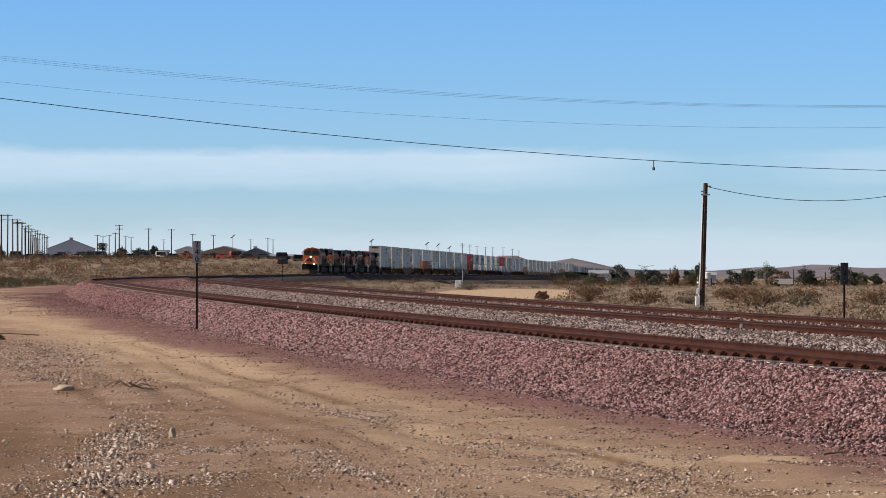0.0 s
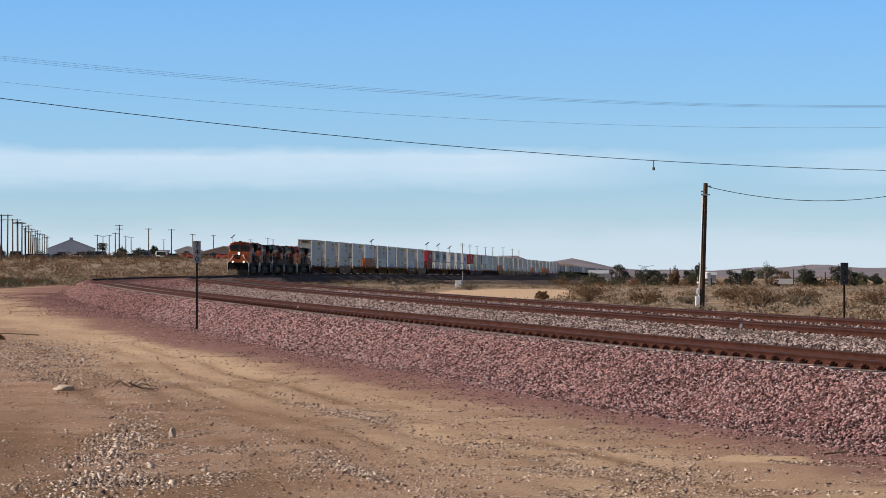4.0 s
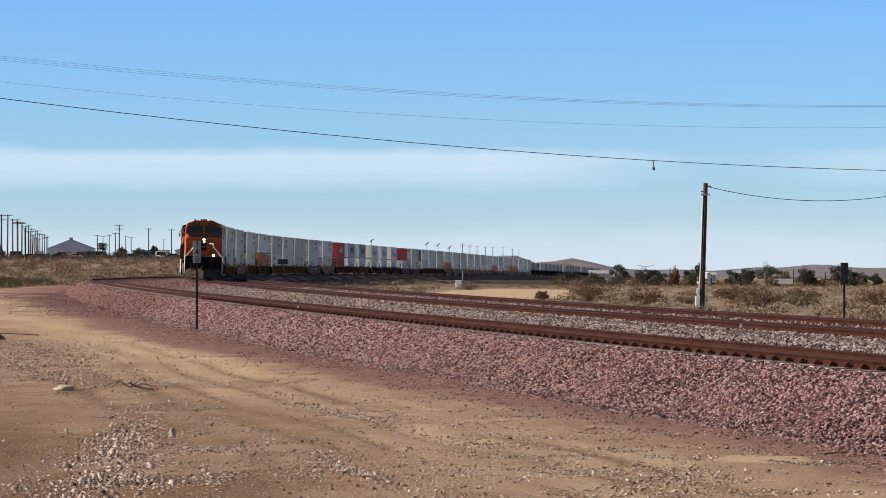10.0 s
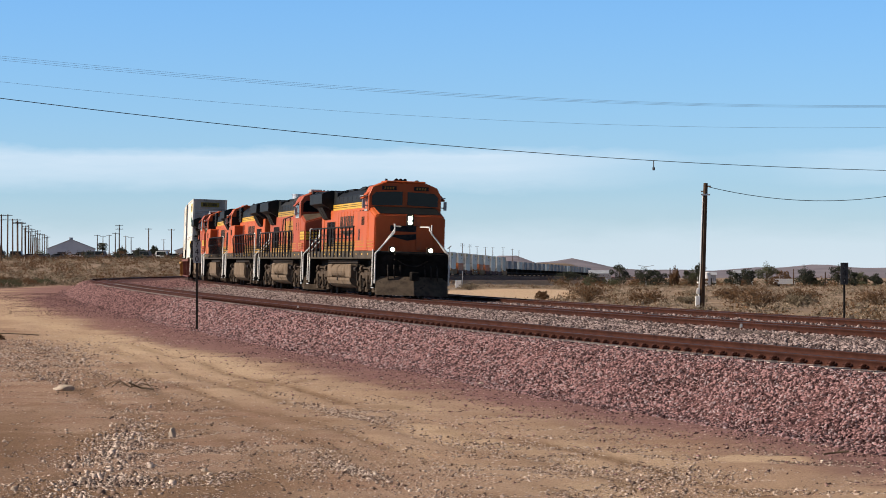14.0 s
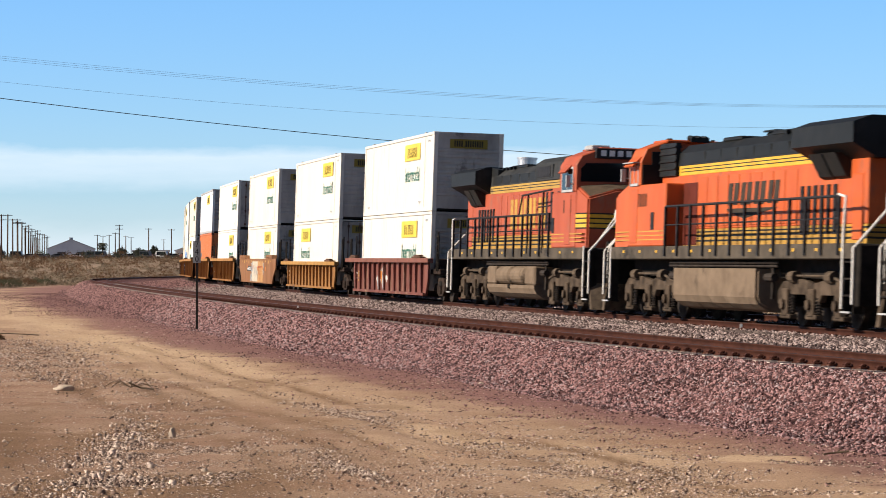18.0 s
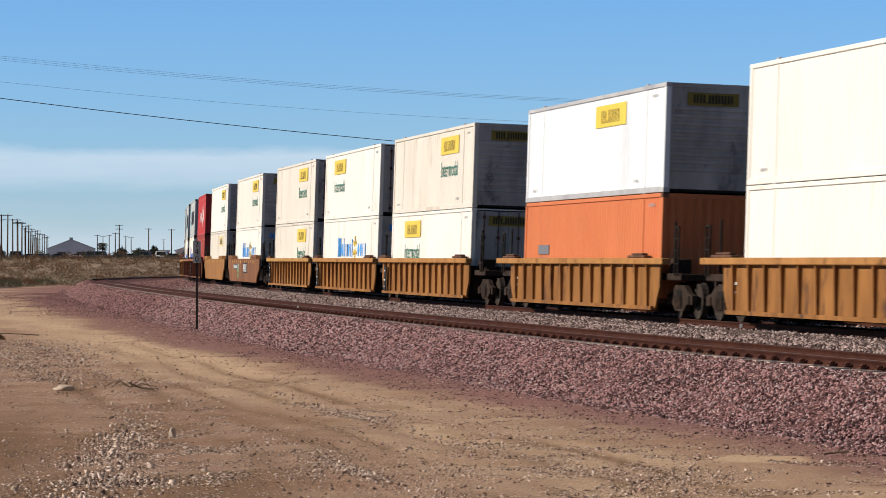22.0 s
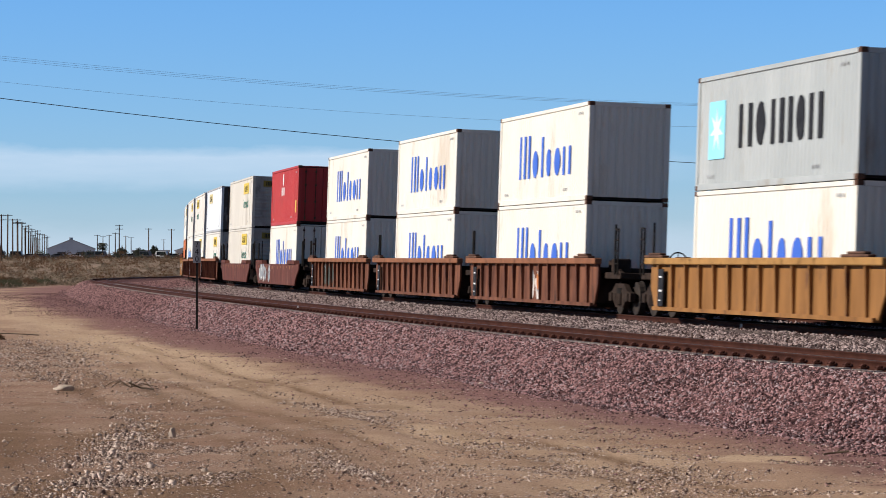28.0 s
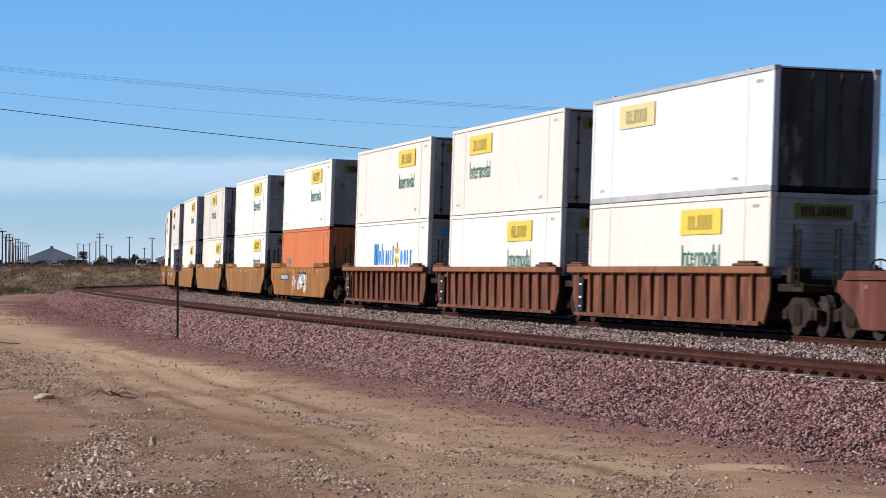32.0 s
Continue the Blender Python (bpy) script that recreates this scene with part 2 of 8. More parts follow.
M["wheel"] = ramp_mat("dirty_wheel_steel", (0.022, 0.018, 0.016), (0.055, 0.044, 0.036), 4.0, 0.75, 0.2)
M["truck_dark"] = ramp_mat("grimy_cast_steel", (0.02, 0.014, 0.011), (0.045, 0.031, 0.024), 3.0, 0.85, 0.1, 0.1, 30)
M["glass"] = glass_mat("dark_cab_glass", (0.006, 0.008, 0.01))
M["lamp"] = glow_mat("headlight_glow", (1.0, 0.86, 0.5), 30.0)
M["ditch"] = glow_mat("ditch_light_glow", (1.0, 0.84, 0.45), 20.0)
M["silver"] = ramp_mat("white_handrail_paint", (0.62, 0.6, 0.56), (0.75, 0.73, 0.68), 4.0, 0.5)
M["box_white"] = ramp_mat("white_container_paint", (0.66, 0.65, 0.585), (0.71, 0.7, 0.635), 0.5, 0.45, 0, 0.04, 10, (0.58, 0.55, 0.475), 0.35, streak=(1, 1, 0.35))
M["box_bright"] = ramp_mat("bright_white_container_paint", (0.68, 0.655, 0.57), (0.74, 0.715, 0.63), 0.5, 0.45, 0, 0.04, 10, (0.58, 0.52, 0.42), 0.35, streak=(1, 1, 0.35))
M["box_cream"] = ramp_mat("cream_container_paint", (0.60, 0.58, 0.515), (0.65, 0.63, 0.57), 0.5, 0.5, 0, 0.04, 10, (0.57, 0.545, 0.475), 0.35, streak=(1, 1, 0.35))
M["box_grey"] = ramp_mat("dusty_white_container_paint", (0.54, 0.515, 0.445), (0.61, 0.585, 0.51), 0.5, 0.5, 0, 0.04, 10, (0.46, 0.42, 0.35), 0.35, streak=(1, 1, 0.35))
M["box_blue"] = ramp_mat("cool_white_container_paint", (0.62, 0.66, 0.67), (0.67, 0.71, 0.72), 0.5, 0.4, 0, 0.04, 10, (0.55, 0.59, 0.61), 0.35, streak=(1, 1, 0.35))
M["box_orange"] = ramp_mat("orange_container_paint", (0.46, 0.135, 0.045), (0.53, 0.165, 0.058), 0.6, 0.5, 0, 0.04, 10, (0.5, 0.14, 0.05), 0.5, streak=(1, 1, 0.35))
M["box_red"] = ramp_mat("red_container_paint", (0.36, 0.03, 0.03), (0.44, 0.045, 0.04), 0.6, 0.5, 0, 0.04, 10, (0.3, 0.04, 0.035), 0.5, streak=(1, 1, 0.35))
M["box_dkred"] = ramp_mat("dark_red_container_paint", (0.25, 0.04, 0.03), (0.31, 0.055, 0.04), 0.6, 0.55, 0, 0.04, 10, (0.18, 0.05, 0.04), 0.5, streak=(1, 1, 0.35))
M["box_pale"] = ramp_mat("pale_grey_container_paint", (0.34, 0.37, 0.365), (0.41, 0.44, 0.43), 0.6, 0.5, 0, 0.04, 10, (0.3, 0.27, 0.22), 0.45, streak=(1, 1, 0.35))
M["rail_grey"] = ramp_mat("grey_container_rail", (0.3, 0.31, 0.32), (0.42, 0.43, 0.43), 1.0, 0.5)
M["rust_dark"] = ramp_mat("dark_rusty_steel", (0.07, 0.04, 0.028), (0.14, 0.075, 0.05), 2.0, 0.8, 0.1)
M["blue_ink"] = ramp_mat("blue_lettering", (0.04, 0.11, 0.5), (0.06, 0.15, 0.56), 1.0, 0.5)
M["sky_ink"] = ramp_mat("light_blue_panel", (0.25, 0.62, 0.78), (0.3, 0.68, 0.82), 1.0, 0.5)
M["pale_blue_ink"] = ramp_mat("bright_blue_lettering", (0.03, 0.24, 0.68), (0.05, 0.3, 0.72), 1.0, 0.5)
M["green_ink"] = ramp_mat("green_lettering", (0.03, 0.14, 0.1), (0.05, 0.19, 0.13), 1.0, 0.5)
M["yellow_panel"] = ramp_mat("yellow_sign_panel", (0.6, 0.44, 0.05), (0.66, 0.5, 0.07), 1.0, 0.5)
M["pale_panel"] = ramp_mat("faded_yellow_panel", (0.55, 0.46, 0.2), (0.62, 0.53, 0.26), 1.0, 0.5)
M["white_ink"] = ramp_mat("white_lettering", (0.68, 0.68, 0.66), (0.76, 0.76, 0.74), 2.0, 0.5)
M["well_orange"] = ramp_mat("rusty_orange_well_paint", (0.165, 0.074, 0.024), (0.285, 0.133, 0.041), 1.2, 0.7, 0, 0.1, 25, (0.06, 0.032, 0.023), 1.7, streak=(1, 1, 0.3))
M["well_yellow"] = ramp_mat("yellow_ochre_well_paint", (0.19, 0.09, 0.03), (0.295, 0.145, 0.048), 1.2, 0.65, 0, 0.1, 25, (0.1, 0.05, 0.03), 1.7, streak=(1, 1, 0.3))
M["well_faded"] = ramp_mat("faded_orange_brown_well_paint", (0.17, 0.075, 0.034), (0.265, 0.135, 0.068), 1.2, 0.7, 0, 0.1, 25, (0.19, 0.08, 0.055), 1.2, streak=(1, 1, 0.3))
M["well_rust"] = ramp_mat("rust_brown_well_paint", (0.125, 0.056, 0.029), (0.215, 0.1, 0.048), 1.2, 0.7, 0, 0.1, 25, (0.07, 0.034, 0.023), 1.7, streak=(1, 1, 0.3))
M["well_wine"] = ramp_mat("dark_wine_red_well_paint", (0.075, 0.026, 0.02), (0.135, 0.05, 0.037), 1.2, 0.7, 0, 0.1, 25, (0.17, 0.085, 0.06), 1.3, streak=(1, 1, 0.3))
M["well_brown"] = ramp_mat("red_brown_well_paint", (0.075, 0.03, 0.02), (0.19, 0.08, 0.045), 2.2, 0.7, 0, 0.1, 25, (0.04, 0.023, 0.018), 2.4, streak=(1, 1, 0.25))
# lighter copies of the well paints: sunlight on the top chord as colour
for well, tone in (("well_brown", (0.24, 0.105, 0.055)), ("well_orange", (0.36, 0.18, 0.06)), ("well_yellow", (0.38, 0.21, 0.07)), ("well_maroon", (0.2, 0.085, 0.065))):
    M[well + "_chord"] = ramp_mat("sunlit_" + well + "_chord", tuple(0.75 * v for v in tone), tone, 1.5, 0.7, 0, 0.1, 25, tuple(0.4 * v for v in tone), 2.0)
M["well_maroon"] = ramp_mat("maroon_well_paint", (0.11, 0.04, 0.033), (0.17, 0.065, 0.05), 0.9, 0.65, 0, 0.1, 25, (0.24, 0.15, 0.1), 1.1, streak=(1, 1, 0.4))
M["graffiti_pale"] = ramp_mat("pale_spray_paint", (0.55, 0.5, 0.45), (0.62, 0.6, 0.56), 2.5, 0.6, 0, 0, 20, (0.25, 0.3, 0.33), 1.4)
M["graffiti_rust"] = ramp_mat("orange_spray_paint", (0.42, 0.13, 0.03), (0.5, 0.18, 0.05), 2.5, 0.6)
M["graffiti_grey"] = ramp_mat("grey_blue_spray_paint", (0.2, 0.23, 0.25), (0.3, 0.32, 0.33), 2.5, 0.6)
M["graffiti_dark"] = ramp_mat("dark_green_grey_spray_paint", (0.04, 0.045, 0.04), (0.075, 0.08, 0.07), 2.5, 0.65)
M["graffiti_cream"] = ramp_mat("cream_spray_paint", (0.42, 0.35, 0.26), (0.55, 0.49, 0.4), 3.0, 0.65, 0, 0, 20, (0.24, 0.26, 0.27), 2.2)
M["graffiti_tan"] = ramp_mat("tan_orange_spray_paint", (0.34, 0.18, 0.07), (0.44, 0.25, 0.11), 2.0, 0.65, 0, 0, 20, (0.25, 0.12, 0.05), 1.2)
M["graffiti_red"] = ramp_mat("dull_red_spray_paint", (0.25, 0.06, 0.03), (0.32, 0.09, 0.045), 3.0, 0.65)
M["graffiti_green"] = ramp_mat("green_spray_paint", (0.06, 0.3, 0.14), (0.12, 0.4, 0.2), 2.5, 0.6)
# buildings and plants
M["metal_wall"] = ramp_mat("pale_blue_metal_wall", (0.52, 0.56, 0.62), (0.6, 0.64, 0.69), 0.4, 0.6)
M["tan_wall"] = ramp_mat("tan_metal_wall", (0.36, 0.28, 0.22), (0.43, 0.34, 0.27), 0.4, 0.7)
M["white_wall"] = ramp_mat("white_stucco_wall", (0.6, 0.58, 0.55), (0.7, 0.68, 0.64), 0.4, 0.7)
M["dark_wall"] = ramp_mat("slate_grey_wall", (0.12, 0.13, 0.15), (0.18, 0.19, 0.21), 0.4, 0.7)
M["red_wall"] = ramp_mat("dull_red_metal_wall", (0.24, 0.11, 0.095), (0.31, 0.15, 0.125), 0.4, 0.7)
M["roof_grey"] = ramp_mat("grey_metal_roof", (0.3, 0.32, 0.35), (0.4, 0.42, 0.45), 0.4, 0.5)
M["door_dark"] = ramp_mat("dark_door", (0.05, 0.05, 0.055), (0.08, 0.08, 0.085), 1.0, 0.6)
M["bark"] = ramp_mat("grey_brown_bark", (0.09, 0.065, 0.045), (0.16, 0.12, 0.085), 3.0, 0.9)
M["leaf_dark"] = ramp_mat("dark_green_needles", (0.034, 0.04, 0.03), (0.072, 0.076, 0.055), 1.2, 0.85, island=True)
M["leaf_olive"] = ramp_mat("olive_leaves", (0.07, 0.08, 0.045), (0.13, 0.13, 0.08), 1.2, 0.85, island=True)
M["twig_brown"] = ramp_mat("dry_brown_twigs", (0.1, 0.056, 0.03), (0.19, 0.112, 0.062), 1.2, 0.9, island=True)
M["scrub"] = ramp_mat("dry_tan_scrub", (0.19, 0.15, 0.107), (0.375, 0.302, 0.22), 1.2, 0.95, island=True)
M["scrub_green"] = ramp_mat("grey_green_scrub", (0.125, 0.102, 0.07), (0.265, 0.216, 0.15), 1.2, 0.95, island=True)
# distance haze is mixed into the hill's base tones
M["hill"] = ramp_mat("hazy_brown_hill", (0.17, 0.155, 0.175), (0.235, 0.21, 0.23), 0.006, 1.0, 0, 0, 20, (0.2, 0.18, 0.2), 0.01)
M["car_dark"] = ramp_mat("dark_car_paint", (0.03, 0.03, 0.035), (0.06, 0.06, 0.065), 2.0, 0.3)
M["car_white"] = ramp_mat("white_car_paint", (0.65, 0.65, 0.64), (0.74, 0.74, 0.72), 2.0, 0.3)
M["car_red"] = ramp_mat("red_car_paint", (0.3, 0.04, 0.03), (0.36, 0.06, 0.04), 2.0, 0.3)


def ground_material():
    """Sandy dirt, reddish spilt gravel by the track, dry field soil, pale clearing: blended by stored masks."""
    m = bpy.data.materials.new("desert_ground")
    m.use_nodes = True
    n, l = m.node_tree.nodes, m.node_tree.links
    b = n["Principled BSDF"]
    b.inputs["Roughness"].default_value = 0.95
    b.inputs["Specular IOR Level"].default_value = 0.08
    tc = n.new("ShaderNodeTexCoord")

    def noise_at(scale, detail=5.0, rough=0.6):
        t = n.new("ShaderNodeTexNoise")
        t.inputs["Scale"].default_value, t.inputs["Detail"].default_value, t.inputs["Roughness"].default_value = scale, detail, rough
        l.new(tc.outputs["Object"], t.inputs["Vector"])
        return t.outputs["Fac"]

    def ramp(v, lo, hi):
        r = n.new("ShaderNodeMapRange")
        r.inputs["From Min"].default_value, r.inputs["From Max"].default_value = lo, hi
        l.new(v, r.inputs["Value"])
        return r.outputs[0]

    def mix(f, a, c):
        x = n.new("ShaderNodeMix")
        x.data_type = "RGBA"
        l.new(f, x.inputs[0])
        for k, v in ((6, a), (7, c)):
            if isinstance(v, tuple):
                x.inputs[k].default_value = (*v, 1)
            else:
                l.new(v, x.inputs[k])
        return x.outputs[2]

    def attr(name):
        a = n.new("ShaderNodeAttribute")
        a.attribute_name = name
        return a.outputs["Fac"]

    grit = ramp(noise_at(22.0, 10.0, 0.9), 0.43, 0.57)
    patch = ramp(noise_at(0.35, 4.0), 0.4, 0.62)
    dirt = mix(grit, (0.21, 0.121, 0.079), (0.41, 0.262, 0.18))
    sand = mix(grit, (0.400, 0.275, 0.173), (0.670, 0.497, 0.335))
    dirt = mix(patch, dirt, mix(grit, (0.28, 0.184, 0.127), (0.49, 0.345, 0.247)))
    base = mix(attr("sand"), dirt, sand)
    red = mix(ramp(noise_at(24.200, 6.600, 0.880), 0.36, 0.62), (0.155, 0.077, 0.07), (0.33, 0.188, 0.165))
    base = mix(attr("red"), base, red)
    base = mix(attr("rut"), base, mix(grit, (0.143, 0.084, 0.046), (0.275, 0.171, 0.101)))
    soil = mix(ramp(noise_at(0.25, 6.0, 0.7), 0.36, 0.64), (0.2, 0.143, 0.098), (0.36, 0.27, 0.19))
    base = mix(attr("field"), base, soil)
    l.new(base, b.inputs["Base Color"])
    bp = n.new("ShaderNodeBump")
    bp.inputs["Strength"].default_value = 0.8
    bp.inputs["Distance"].default_value = 0.03
    l.new(noise_at(26.0, 8.0, 0.85), bp.inputs["Height"])
    l.new(bp.outputs[0], b.inputs["Normal"])
    return m


M["ground"] = ground_material()


# ---- mesh helpers ----
def part(name, bm, material, parent=None, label=""):
    """Links a bmesh (or a finished mesh) as one mesh object under a thing or part."""
    if isinstance(bm, bmesh.types.BMesh):
        me = bpy.data.meshes.new(name)
        bm.to_mesh(me)
        bm.free()
    else:
        me = bm
    if not me.materials:
        me.materials.append(material)
    ob = new(name, me)
    if parent:
        ob.parent = parent
    if label:
        ob["label"] = label
    return ob


CACHE = {}


def shared(key, build, material):
    """One mesh for all alike parts."""
    k = (key, material.name)
    if k not in CACHE:
        bm = build()
        me = bpy.data.meshes.new(key if isinstance(key, str) else key[0])
        bm.to_mesh(me)
        bm.free()
        me.materials.append(material)
        CACHE[k] = me
    return CACHE[k]


def box(bm, x0, x1, y0, y1, z0, z1, bev=0.0):
    vs = [bm.verts.new((x, y, z)) for x in (x0, x1) for y in (y0, y1) for z in (z0, z1)]
    fs = [bm.faces.new([vs[i] for i in q]) for q in ((0, 1, 3, 2), (4, 6, 7, 5), (0, 4, 5, 1), (2, 3, 7, 6), (0, 2, 6, 4), (1, 5, 7, 3))]
    if bev:
        es = list({e for f in fs for e in f.edges})
        bmesh.ops.bevel(bm, geom=es, offset=bev, segments=1, affect="EDGES", profile=0.5)
    return bm


def B(x0, x1, y0, y1, z0, z1, bev=0.0):
    return box(bmesh.new(), x0, x1, y0, y1, z0, z1, bev)


def prism(bm, pts, axis, a, b):
    """Extrudes a closed outline of (u, v) along an axis: x: (y, z), y: (x, z), z: (x, y)."""
    def at(u, v, w):
        return {"x": (w, u, v), "y": (u, w, v), "z": (u, v, w)}[axis]
    lo = [bm.verts.new(at(u, v, a)) for u, v in pts]
    hi = [bm.verts.new(at(u, v, b)) for u, v in pts]
    k = len(pts)
    bm.faces.new(lo[::-1]), bm.faces.new(hi)
    for i in range(k):
        bm.faces.new((lo[i], lo[(i + 1) % k], hi[(i + 1) % k], hi[i]))
    bmesh.ops.recalc_face_normals(bm, faces=bm.faces)
    return bm


def rod(bm, p, q, r, seg=6, r2=None):
    """A round bar from p to q."""
    p, q = Vector(p), Vector(q)
    d = (q - p).normalized()
    u = d.orthogonal().normalized()
    v = d.cross(u)
    r2 = r if r2 is None else r2
    lo, hi = [], []
    for i in range(seg):
        a = 2 * math.pi * i / seg
        o = u * math.cos(a) + v * math.sin(a)
        lo.append(bm.verts.new(p + o * r))
        hi.append(bm.verts.new(q + o * r2))
    bm.faces.new(lo[::-1]), bm.faces.new(hi)
    for i in range(seg):
        bm.faces.new((lo[i], lo[(i + 1) % seg], hi[(i + 1) % seg], hi[i]))
    return bm


def pipe(bm, pts, r, seg=6):
    for a, b in zip(pts[:-1], pts[1:]):
        rod(bm, a, b, r, seg)
    return bm


def mesh_np(name, verts, faces, material, smooth=False):
    """A mesh from arrays; all faces have the same number of corners."""
    verts, faces = np.asarray(verts, np.float32), np.asarray(faces, np.int32)
    me = bpy.data.meshes.new(name)
    me.vertices.add(len(verts))
    me.vertices.foreach_set("co", verts.ravel())
    k = faces.shape[1]
    me.loops.add(faces.size)
    me.loops.foreach_set("vertex_index", faces.ravel())
    me.polygons.add(len(faces))
    me.polygons.foreach_set("loop_start", np.arange(0, faces.size, k, dtype=np.int32))
    me.update(calc_edges=True)
    me.materials.append(material)
    if smooth:
        me.polygons.foreach_set("use_smooth", np.ones(len(faces), bool))
    return me


def thing(name, label, category, group=""):
    return tagged(new(name), label, category, group)


# ---- the line of the railway ----
# s runs from the near end away to the distance; curvature by stretches
KN = np.array([-400.0, -60.0, 60.0, 150.0, 250.0, 350.0, 450.0, 600.0, 800.0, 2600.0])
KV = np.array([0.00075, 0.00090, 0.00049, 0.00064, 0.00054, 0.00064, 0.00050, 0.00007, 0.0, -0.00001])
SG = np.arange(-400.0, 2600.0, 2.0)
_k = np.interp(SG, KN, KV)
PSI = np.concatenate([[0], np.cumsum((_k[1:] + _k[:-1]) / 2 * 2.0)])
_i0 = int(np.searchsorted(SG, 0))
PSI = PSI - PSI[_i0] - 0.216946
TX = np.concatenate([[0], np.cumsum(np.sin((PSI[1:] + PSI[:-1]) / 2) * 2)])
TY = np.concatenate([[0], np.cumsum(np.cos((PSI[1:] + PSI[:-1]) / 2) * 2)])
TX, TY = TX - TX[_i0] + 11.47196, TY - TY[_i0] + 60.0
ZK = np.array([-400.0, 0.0, 100.0, 200.0, 350.0, 550.0, 800.0, 1200.0, 2000.0, 2600.0])
ZV = np.array([-0.2, 0.0, 0.268, 0.45, 0.16, -0.104, -0.968, -2.763, -6.355, -7.6])
_z = np.interp(np.arange(-460.0, 2660.0, 2.0), ZK, ZV)
TZ = np.convolve(_z, np.ones(61) / 61, "valid")[: len(SG)]
BANK = 0.033


def line_at(s, lat=0.0, z=0.0):
    """A point of the far track's frame: lat to the camera's side, z over the railhead. Arrays or numbers."""
    x, y, p, t = np.interp(s, SG, TX), np.interp(s, SG, TY), np.interp(s, SG, PSI), np.interp(s, SG, TZ)
    return x - lat * np.cos(p), y + lat * np.sin(p), t + z


def near_lat(s):
    """Distance of the near track's centre from the far track's."""
    u = np.minimum(np.asarray(s, float), 260.0) / 100.0
    v = np.clip((np.asarray(s, float) - 260.0) / 100.0, 0, 2.0)
    u = np.maximum(u, -0.2)
    return 3.614 + 0.3177 * u + 0.8244 * u * u + 4.6 * v - 1.15 * v * v


def near_dz(s):
    u = np.clip(np.asarray(s, float), -50, 300) / 100.0
    return -0.26 + 0.045 * u - 0.012 * u * u


def smooth(a, b, x):
    t = np.clip((np.asarray(x, float) - a) / (b - a), 0, 1)
    return t * t * (3 - 2 * t)


def vnoise(x, y, seed=0):
    """Soft value noise on arrays, about -1 to 1."""
    x, y = np.asarray(x, float), np.asarray(y, float)
    xi, yi = np.floor(x), np.floor(y)
    fx, fy = x - xi, y - yi
    fx, fy = fx * fx * (3 - 2 * fx), fy * fy * (3 - 2 * fy)

    def h(a, b):
        v = np.sin(a * 127.1 + b * 311.7 + seed * 74.7) * 43758.5453
        return v - np.floor(v)
    return 2 * ((h(xi, yi) * (1 - fx) + h(xi + 1, yi) * fx) * (1 - fy) + (h(xi, yi + 1) * (1 - fx) + h(xi + 1, yi + 1) * fx) * fy) - 1


def side_of(x, y):
    """Nearest s by y, and the distance to the camera's side of the far track."""
    s = np.interp(y, TY, SG)
    p = np.interp(s, SG, PSI)
    d = (np.interp(s, SG, TX) - x) * np.cos(p)
    s2 = s + (x - np.interp(s, SG, TX)) * np.sin(p)
    s2 = np.clip(s2, SG[0], SG[-1])
    return s2, d


def ground_z(x, y):
    x, y = np.asarray(x, float), np.asarray(y, float)
    s, d = side_of(x, y)
    zr = np.interp(s, SG, TZ)
    z = zr - 1.42
    toe = near_lat(s) + 3.6
    # the field climbs gently away on the camera's side of the line
    high = np.minimum(-1.2 + (y - 390.0) * 0.0095, 3.6)
    w = smooth(8, 45, d - near_lat(s)) * smooth(380, 470, y)
    z = z + w * (high - z)
    # a bank up to where the camera stands
    near = smooth(33, 6, y) * smooth(4, 9, d - near_lat(s)) * smooth(-120, -20, y)
    z = z + near * 1.3
    # the plain across the line falls away from the track
    z = z - smooth(-9.0, -22.0, d) * np.interp(y, [140.0, 200.0, 365.0, 1000.0, 1500.0], [0.26, 0.4, 0.42, 2.25, 3.4])
    bumps = 0.03 * vnoise(x / 1.7, y / 2.6, 1) + 0.05 * vnoise(x / 7.0, y / 9.0, 2)
    z = z + bumps * smooth(-1.0, 1.5, np.abs(d - 2.0) - 4.0)
    return z


def ground_at(x, y):
    return float(ground_z(x, y))


# ---- ground: one sheet to the horizon ----
def steps(*runs):
    """Ascending values: (start, stop, step) runs joined."""
    return np.unique(np.round(np.concatenate([np.arange(a, b, c) for a, b, c in runs]), 4))


HEAP = (4.72, 45.9)


